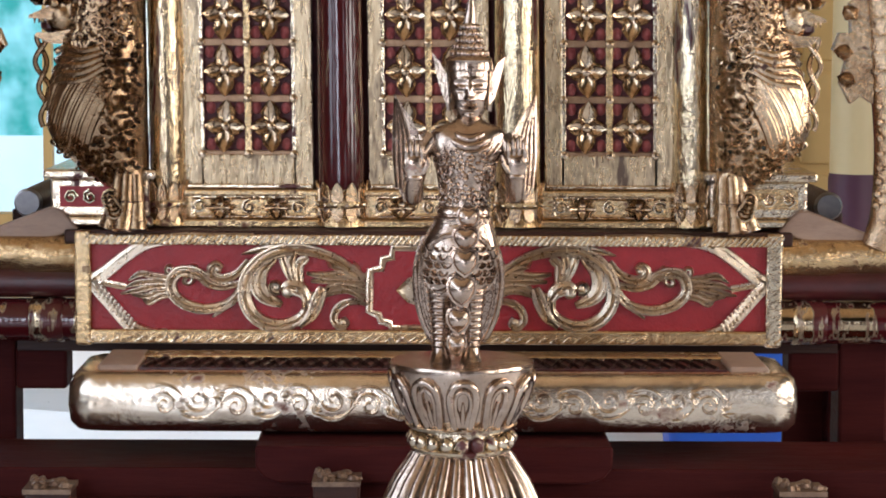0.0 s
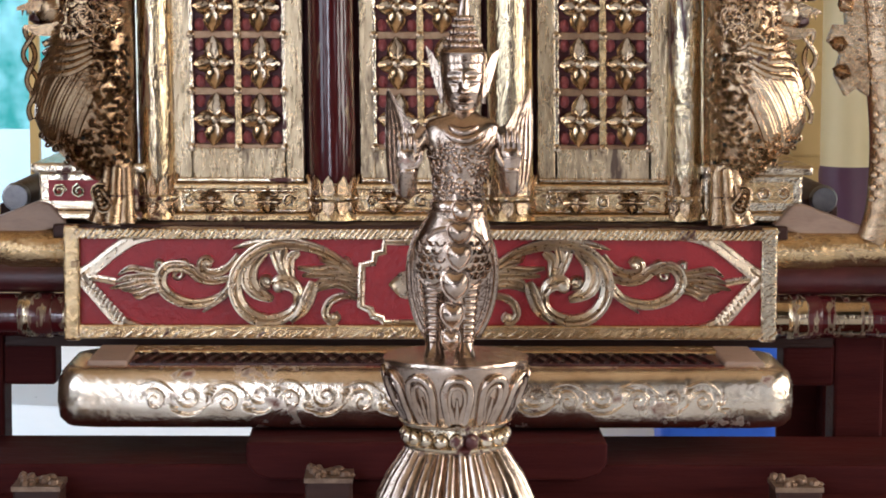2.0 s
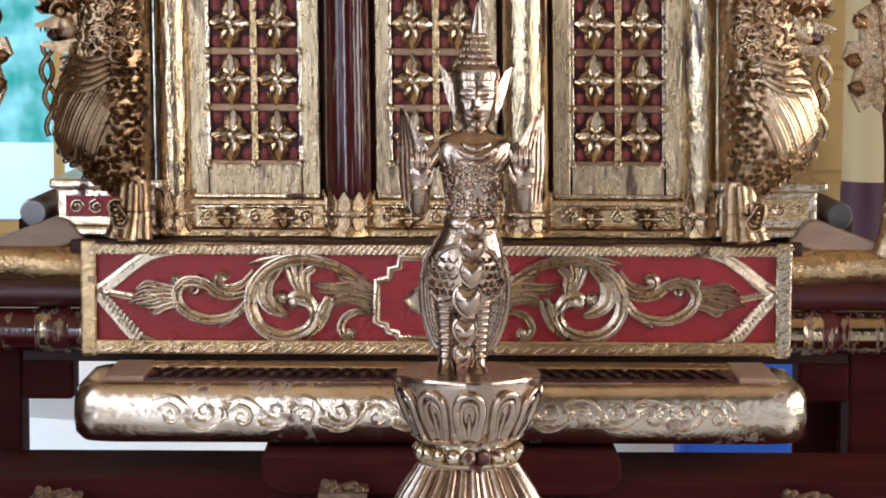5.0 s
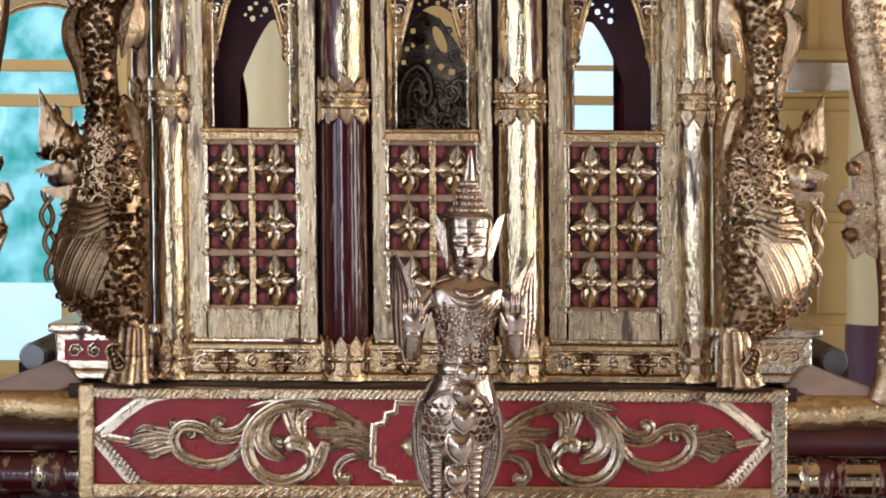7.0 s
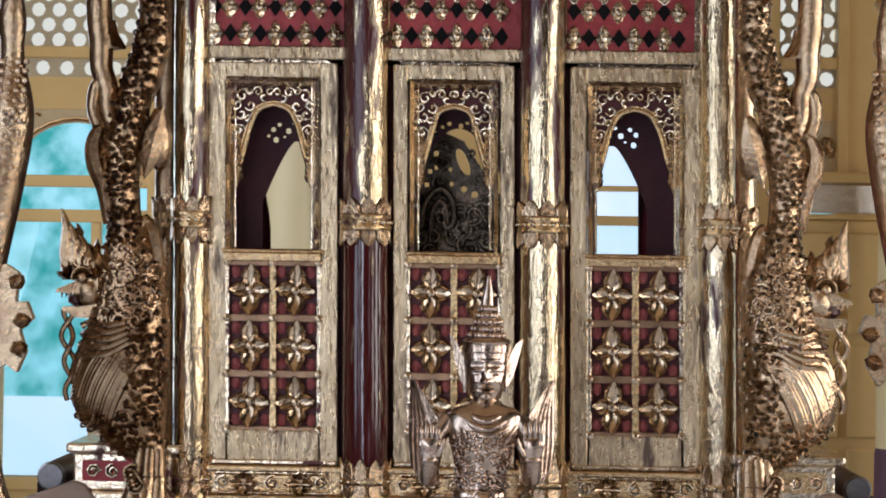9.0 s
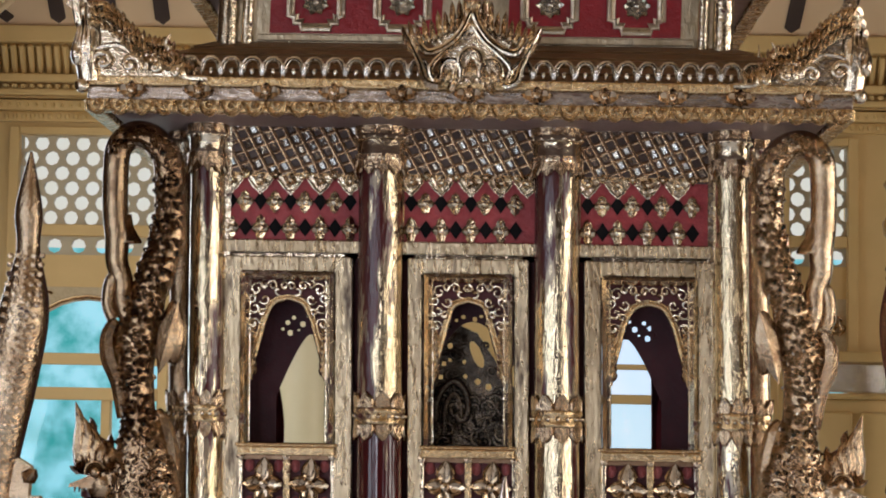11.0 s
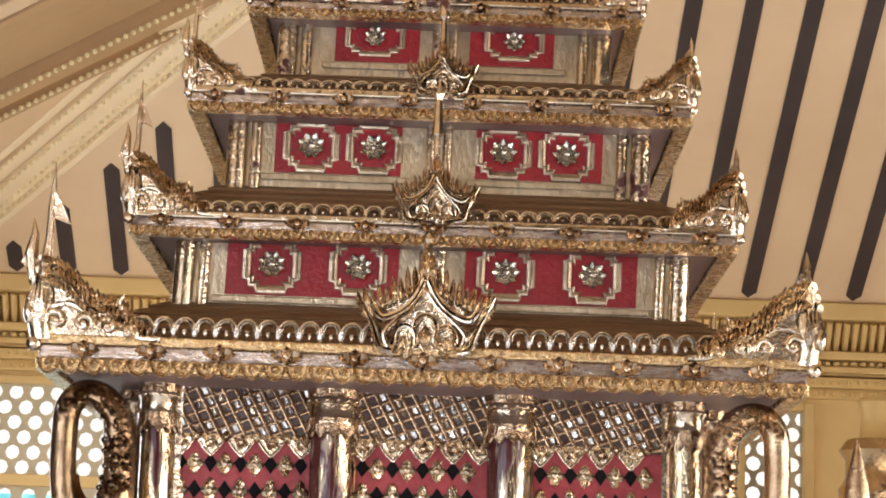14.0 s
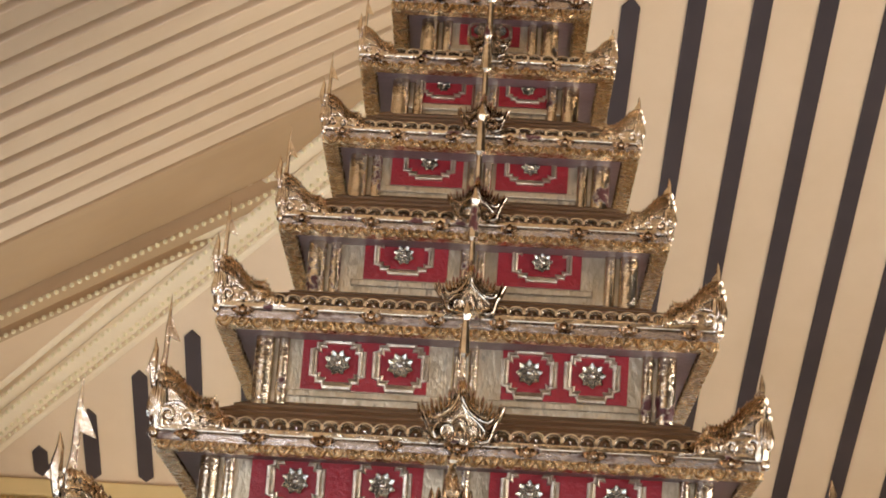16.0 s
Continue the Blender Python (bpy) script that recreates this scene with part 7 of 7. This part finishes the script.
def statue_geo():
    g, y = Geo(), PY

    def body(prof, n=24):
        """Stacked ellipses: half width, half depth, height, offsets to the side and to the front."""
        vs = [(PX + p[3] + p[0] * math.cos(2 * math.pi * k / n), y - (p[4] if len(p) > 4 else 0) + p[1] * math.sin(2 * math.pi * k / n), p[2]) for p in prof for k in range(n)]
        fs = [(i * n + k, i * n + (k + 1) % n, (i + 1) * n + (k + 1) % n, (i + 1) * n + k) for i in range(len(prof) - 1) for k in range(n)]
        g.add(vs, fs + [tuple(reversed(range(n))), tuple(range((len(prof) - 1) * n, len(prof) * n))])

    def shield(x, z, w, h, yy, d):
        """A heart-shaped plate, domed, with a raised rim."""
        out = [(0, 0.42), (0.22, 0.5), (0.42, 0.42), (0.5, 0.2), (0.46, -0.05), (0.3, -0.3), (0, -0.5)]
        out += [(-p, q) for p, q in reversed(out[1:-1])]
        n = len(out)
        vs = [(PX + x + p * w * r, yy - e, z + q * h * r) for r, e in ((1.0, -0.004), (0.98, d * 0.7), (0.86, d * 0.75), (0.8, d * 0.5), (0.4, d)) for p, q in out]
        vs.append((PX + x, yy - d * 1.1, z))
        g.add(vs, [(i * n + k, i * n + (k + 1) % n, (i + 1) * n + (k + 1) % n, (i + 1) * n + k) for i in range(4) for k in range(n)] + [(4 * n + k, 4 * n + (k + 1) % n, 5 * n) for k in range(n)])

    # feet and ringed legs
    LEG = ((0.838, 0.0165), (0.870, 0.0185), (0.905, 0.0215), (0.945, 0.0270), (0.985, 0.0340))
    for s in (-1, 1):
        c = -0.012 + s * 0.029
        body([(0.023, 0.036, 0.815, c, 0.006), (0.020, 0.028, 0.826, c, 0.002)] + [(r, r * 1.15, z, c) for z, r in LEG], 16)
        for k in range(10):
            z = 0.842 + 0.0125 * k
            r = next(a[1] + (b[1] - a[1]) * (z - a[0]) / (b[0] - a[0]) for a, b in zip(LEG, LEG[1:]) if z <= b[0])
            body([(r * 0.97, r * 1.12, z, c), (r + 0.0028, r * 1.15 + 0.0028, z + 0.004, c), (r + 0.0028, r * 1.15 + 0.0028, z + 0.007, c), (r * 0.97, r * 1.12, z + 0.011, c)], 14)
        # leaf-shaped skirt end behind each leg, with a rolled rim
        outer = bow((0.064, 1.056), (0.079, 1.015), (0.083, 0.97), (0.078, 0.925), (0.066, 0.885), (0.048, 0.852), n=4)
        inner = bow((0.036, 0.864), (0.046, 0.90), (0.050, 0.945), (0.050, 1.0), (0.044, 1.05), n=4)
        g.prism([(PX - 0.008 + s * a, b) for a, b in outer + inner], y + 0.002, y + 0.014)
        g.tube([(PX - 0.008 + s * a, y + 0.002, b) for a, b in outer], 0.0058, 7)
        g.tube([(PX - 0.008 + s * (a - 0.013), y + 0.001, b) for a, b in outer[3:-2]], 0.0032, 6)
    # hips, waist, chest, neck
    HIP = ((0.046, 0.040, 0.944, -0.009), (0.064, 0.050, 0.966, -0.008), (0.074, 0.057, 0.992, -0.008), (0.077, 0.060, 1.02, -0.007), (0.074, 0.058, 1.042, -0.005),
           (0.066, 0.053, 1.064, -0.003), (0.056, 0.046, 1.085, 0.0), (0.047, 0.040, 1.105, 0.001))
    body(HIP, 36)
    body([(0.050, 0.043, 1.078, 0.001), (0.057, 0.049, 1.083, 0.001), (0.057, 0.049, 1.093, 0.001), (0.050, 0.044, 1.097, 0.001)], 32)
    body([(0.048, 0.042, 1.098, 0.001), (0.053, 0.047, 1.102, 0.001), (0.052, 0.046, 1.112, 0.001), (0.047, 0.041, 1.116, 0.001)], 32)
    body([(0.046, 0.040, 1.10, 0.001), (0.0465, 0.040, 1.13, 0.001), (0.051, 0.042, 1.155, 0.003), (0.058, 0.045, 1.185, 0.005), (0.065, 0.047, 1.21, 0.006), (0.072, 0.046, 1.235, 0.007), (0.074, 0.040, 1.252, 0.008),
          (0.060, 0.034, 1.266, 0.009), (0.034, 0.028, 1.274, 0.010), (0.025, 0.024, 1.282, 0.010), (0.024, 0.024, 1.30, 0.010)], 32)

    def hip(dx, z):
        for (a, b, p, o), (c, d, q, o2) in zip(HIP, HIP[1:]):
            if z <= q:
                t = (z - p) / (q - p)
                rx, ry, ox = a + (c - a) * t, b + (d - b) * t, o + (o2 - o) * t
                return y - ry * math.sqrt(max(0.02, 1 - ((dx - ox) / rx) ** 2))
        return y - 0.04

    # overlapping scales on the hips inside a curved, rolled hem
    for s in (-1, 1):
        for j in range(5):
            for i in range(4):
                dx, z = -0.006 + s * (0.026 + 0.0145 * i + (0.007 if j % 2 else 0)), 0.978 + 0.0158 * j
                if abs(dx + 0.007) > 0.066 - 0.30 * max(0, z - 1.03):
                    continue
                yy = hip(dx, z)
                g.relief([(PX + dx + 0.0092 * math.cos(q), z + 0.0100 * math.sin(q)) for q in [math.pi * (1.02 + 0.96 * k / 8) for k in range(9)]], 0.0050, yy + 0.002, 0.0082)
        for path, w in ((((0.012, 1.064), (0.036, 1.058), (0.058, 1.036), (0.069, 1.00), (0.066, 0.968)), 0.011), (((0.018, 0.968), (0.034, 0.954), (0.052, 0.958), (0.064, 0.976)), 0.009)):
            pts = bow(*[(-0.007 + s * p, q) for p, q in path])
            g.tube([(PX + p, hip(p, max(q, 0.945)) - 0.001, q) for p, q in pts], w / 2, 7)
    for x, z, w, h, q in ((0.009, 1.094, 0.046, 0.046, 0.046), (0.004, 1.056, 0.054, 0.050, 0.056), (0.003, 1.012, 0.054, 0.056, 0.062), (-0.003, 0.958, 0.060, 0.064, 0.058), (-0.008, 0.900, 0.050, 0.054, 0.046), (-0.011, 0.852, 0.040, 0.046, 0.036)):
        shield(x, z, w, h, y - q - 0.003, 0.014)
    body([(0.014, 0.016, 0.83, -0.011, 0.016), (0.018, 0.018, 0.88, -0.009, 0.02), (0.02, 0.02, 0.94, -0.005, 0.026)], 10)
    # broad collar in soft folds
    for r, z, d in ((0.062, 1.252, 0.036), (0.052, 1.257, 0.041), (0.042, 1.262, 0.044), (0.031, 1.268, 0.042)):
        pts = [(PX + 0.010 + r * math.cos(a), y - d * (0.35 + 0.75 * math.sin(a)) + 0.004, z - 0.047 * (r / 0.062) * math.sin(a)) for a in [math.pi * k / 18 for k in range(19)]]
        g.tube(pts, [0.0045 + 0.0045 * math.sin(math.pi * k / 18) for k in range(19)], 8)
    # jewelled breast: many small curls and beads
    rs = random.Random(31)
    for k in range(170):
        a, z = rs.uniform(-0.95, 0.95), rs.uniform(1.118, 1.222)
        t = (z - 1.118) / 0.104
        w, dp = 0.046 + 0.020 * t, 0.040 + 0.007 * t
        px, py = PX + 0.003 + 0.004 * t + a * w, y - dp * math.sqrt(1 - a * a)
        if k % 3:
            g.blob((px, py, z), (rs.uniform(0.004, 0.0065), 0.0055, rs.uniform(0.004, 0.006)), 7, 5)
        else:
            a0 = rs.uniform(0, 360)
            g.relief(arc(px, z, 0.007, 0.002, a0, a0 + 400, 9), 0.0035, py + 0.001, 0.004)
    # arms: upper arm down to the elbow, forearm back up, open palm and fingers
    for s in (-1, 1):
        q = 0.0 if s < 0 else 0.003
        ez = 1.138 + (0.0 if s < 0 else 0.004)
        cx = -0.094 if s < 0 else 0.098
        g.tube([(PX + 0.008 + s * 0.066, y + 0.002, 1.246), (PX + 0.006 + s * 0.088, y - 0.004, 1.215), (PX + cx, y - 0.016, 1.165), (PX + cx, y - 0.030, ez)], [0.020, 0.021, 0.020, 0.0185], 12)
        g.blob((PX + cx, y - 0.032, ez - 0.002), (0.019, 0.019, 0.018), 12, 8)
        g.tube([(PX + cx, y - 0.034, ez), (PX + cx - s * 0.0, y - 0.055, 1.160 + q), (PX + cx, y - 0.068, 1.178 + q)], [0.019, 0.017, 0.0145], 12)
        body([(0.015, 0.014, 1.166 + q, cx, 0.062), (0.018, 0.017, 1.169 + q, cx, 0.063), (0.018, 0.017, 1.173 + q, cx, 0.065), (0.015, 0.014, 1.177 + q, cx, 0.066)], 12)
        body([(0.013, 0.010, 1.172 + q, cx, 0.068), (0.019, 0.010, 1.186 + q, cx, 0.071), (0.021, 0.009, 1.200 + q, cx, 0.073), (0.020, 0.007, 1.212 + q, cx, 0.074), (0.016, 0.004, 1.216 + q, cx, 0.074)], 16)
        for k in range(4):
            fx = cx + (k - 1.5) * 0.0098
            tip = (1.238, 1.244, 1.243, 1.236)[k if s < 0 else 3 - k] + 3 * q
            g.tube([(PX + fx, y - 0.073, 1.206 + q), (PX + fx, y - 0.078, 1.222 + q), (PX + fx, y - 0.076, tip - 0.004), (PX + fx, y - 0.075, tip)], [0.0052, 0.0052, 0.0046, 0.002], 8)
        g.tube([(PX + cx - s * 0.015, y - 0.074, 1.182 + q), (PX + cx - s * 0.025, y - 0.080, 1.198 + q), (PX + cx - s * 0.027, y - 0.080, 1.212 + q)], [0.006, 0.0055, 0.002], 7)
        # flame-shaped sleeve behind each arm
        out = ((0.078, 1.235), (0.094, 1.262), (0.112, 1.292), (0.136, 1.325), (0.140, 1.270), (0.140, 1.210), (0.134, 1.155), (0.116, 1.122), (0.098, 1.13))
        k0 = len(g.v)
        g.prism([(PX + 0.004 + s * a, b) for a, b in out], y + 0.004, y + 0.020)
        for k in range(4):
            g.tube([(PX + 0.004 + s * p, y + 0.004, z) for p, z in bow((0.106 + 0.008 * k, 1.135 + 0.004 * k), (0.108 + 0.009 * k, 1.20), (0.112 + 0.0075 * k, 1.255), (0.134, 1.318))], 0.0036, 6)
        g.v[k0:] = [(p, q2 + 0.75 * (abs(p - PX) - 0.105), r) for p, q2, r in g.v[k0:]]
    # head: smooth egg-shaped form with simple features in relief, long ears with winged ornaments
    c = 0.010
    hx = PX + c
    EGG = ((1.276, 0.010, 0.020), (1.280, 0.020, 0.031), (1.288, 0.027, 0.037), (1.300, 0.0335, 0.041), (1.316, 0.0380, 0.0435), (1.335, 0.0410, 0.045), (1.355, 0.0425, 0.0455), (1.380, 0.0425, 0.045))

    def egg(z):
        for a, b in zip(EGG, EGG[1:]):
            if z <= b[0]:
                t = (z - a[0]) / (b[0] - a[0])
                return [p + (q - p) * t for p, q in zip(a[1:], b[1:])]
        return EGG[-1][1:]

    def bump(x, z, sx, sz):
        return math.exp(-(x / sx) ** 2 - (z / sz) ** 2)

    def feature(x, z):
        u, zz = abs(x), z - 4.0 * x * x
        nose = 0.0125 * max(0.0, min(1.0, (1.356 - z) / 0.036)) * math.exp(-(x / 0.0062) ** 2) * (1 if z > 1.3165 else max(0.0, 1 - (1.3165 - z) / 0.004))
        return (nose + 0.0045 * bump(u - 0.0065, z - 1.3195, 0.0045, 0.0040) - 0.0040 * bump(u - 0.017, z - 1.3485, 0.0100, 0.0060) + 0.0045 * bump(u - 0.018, z - 1.3415, 0.0085, 0.0040)
                - 0.0030 * bump(u - 0.018, z - 1.3345, 0.0100, 0.0030) + 0.0020 * bump(u - 0.018, z - 1.3580 + 10 * (u - 0.016) ** 2, 0.0130, 0.0030)
                + 0.0062 * bump(x, zz - 1.3070, 0.0115, 0.0024) + 0.0066 * bump(x, zz - 1.2985, 0.0095, 0.0028) - 0.0050 * bump(x, zz - 1.3028, 0.0130, 0.0016) + 0.0040 * bump(x, z - 1.2865, 0.0100, 0.0050)
                + 0.0030 * bump(u - 0.020, z - 1.318, 0.0100, 0.0110))

    n, m = 96, 64
    k0 = len(g.v)
    for i in range(m):
        z = 1.276 + 0.104 * i / (m - 1)
        rx, ry = egg(z)
        for k in range(n):
            a = 2 * math.pi * k / n
            dx, dy = rx * math.cos(a), ry * math.sin(a)
            g.v.append((hx + dx, y + dy - 0.004 * (1.36 - z) / 0.08 - (feature(dx, z) * min(1.0, max(0.0, -math.sin(a) * 1.6)) if dy < 0 else 0.0), z))
    g.f += [(k0 + i * n + k, k0 + i * n + (k + 1) % n, k0 + (i + 1) * n + (k + 1) % n, k0 + (i + 1) * n + k) for i in range(m - 1) for k in range(n)]
    g.f += [tuple(reversed(range(k0, k0 + n))), tuple(range(k0 + (m - 1) * n, k0 + m * n))]
    for s in (-1, 1):
        g.tube([(hx + s * 0.0385, y + 0.006, 1.296), (hx + s * 0.041, y + 0.004, 1.318), (hx + s * 0.042, y + 0.002, 1.345), (hx + s * 0.041, y + 0.004, 1.366)], [0.005, 0.0055, 0.0055, 0.004], 7)
        w = [(0.038, 1.306), (0.048, 1.318), (0.058, 1.350), (0.070, 1.405 if s < 0 else 1.398), (0.056, 1.388), (0.045, 1.366), (0.040, 1.345)]
        k0 = len(g.v)
        g.prism([(hx + s * a, b) for a, b in w], y + 0.000, y + 0.012)
        g.tube([(hx + s * a, y + 0.006, b) for a, b in ((0.044, 1.318), (0.052, 1.350), (0.066, 1.396))], [0.004, 0.004, 0.001], 6)
        g.v[k0:] = [(p, q + 0.7 * (abs(p - hx) - 0.045), r) for p, q, r in g.v[k0:]]
    # crown band, beaded tiers and smooth spire
    body([(0.042, 0.045, 1.371, c), (0.0455, 0.048, 1.373, c), (0.046, 0.0485, 1.380, c), (0.0445, 0.047, 1.388, c), (0.046, 0.0485, 1.392, c), (0.042, 0.045, 1.397, c), (0.036, 0.038, 1.401, c)], 28)
    zz, rr = 1.399, 0.034
    for k in range(5):
        body([(rr * 0.93, rr * 0.93, zz - 0.001, c), (rr, rr, zz + 0.004, c), (rr * 0.97, rr * 0.97, zz + 0.009, c), (rr * 0.86, rr * 0.86, zz + 0.0125, c)], 24)
        for e in range(14):
            a = 2 * math.pi * (e + 0.5 * (k % 2)) / 14
            g.blob((hx + rr * 0.97 * math.cos(a), y + rr * 0.97 * math.sin(a), zz + 0.006), (0.0052, 0.0052, 0.0058), 7, 5)
        zz, rr = zz + 0.0125, rr * 0.83
    body([(rr, rr, zz - 0.003, c), (rr * 0.86, rr * 0.86, zz + 0.012, c + 0.001), (0.0085, 0.0085, zz + 0.030, c + 0.002), (0.0025, 0.0025, zz + 0.056, c + 0.003)], 16)
    return g


statue = tagged(part("statue", statue_geo(), BRONZE, None, "bronze-gilt standing crowned statue with raised open palms", smooth=True), "", "statue")

# ---- a blue plastic crate on the floor beyond ----
crate = thing("crate", 1.02, 2.45, 0, "bright blue plastic crate on the tiled floor", "crate")
part("tub", loft(Geo(), 0.80, 1.24, 2.28, 2.62, [(0.03, 0.0, 0.04), (0.012, 0.20, 0.04), (0.0, 0.375, 0.04), (0.02, 0.375, 0.03), (0.04, 0.05, 0.03)]), BLUE, crate, smooth=True)
part("rim", loft(Geo(), 0.785, 1.255, 2.265, 2.635, [(0.004, 0.362, 0.05), (0.0, 0.372, 0.05), (0.004, 0.385, 0.05), (0.03, 0.385, 0.04), (0.03, 0.362, 0.04)]), BLUE, crate, smooth=True)

# ---- a dark timber stand behind the litter ----
stand = thing("side_stand", 1.3, 0.5, 0, "dark timber stand with plain square posts", "stand")
for x in (1.02, 1.16, 1.34, 1.60):
    part("post", Geo().box(x, x + 0.075, 0.45, 0.53, 0.0, 0.70), TRESTLE, stand, bevel=0.006)
part("rail", Geo().box(1.02, 1.675, 0.44, 0.54, 0.70, 0.76), TRESTLE, stand, bevel=0.006)
part("back_board", Geo().box(0.92, 1.66, 0.535, 0.555, 0.06, 0.70), TRESTLE, stand)

# ---- a pale pole that leans beside the stand ----
tagged(part("leaning_pole", Geo().tube([(1.115, 0.41, 0.0), (1.060, 0.41, 0.45), (1.035, 0.41, 0.66)], 0.011, 10), mat("pale_yellow_wood", (0.42, 0.38, 0.16), (0.52, 0.47, 0.22), 0.5, 0, 8, 0.1, 60), None,
            "pale yellow wooden pole leaning beside the dark stand", smooth=True), "", "pole")
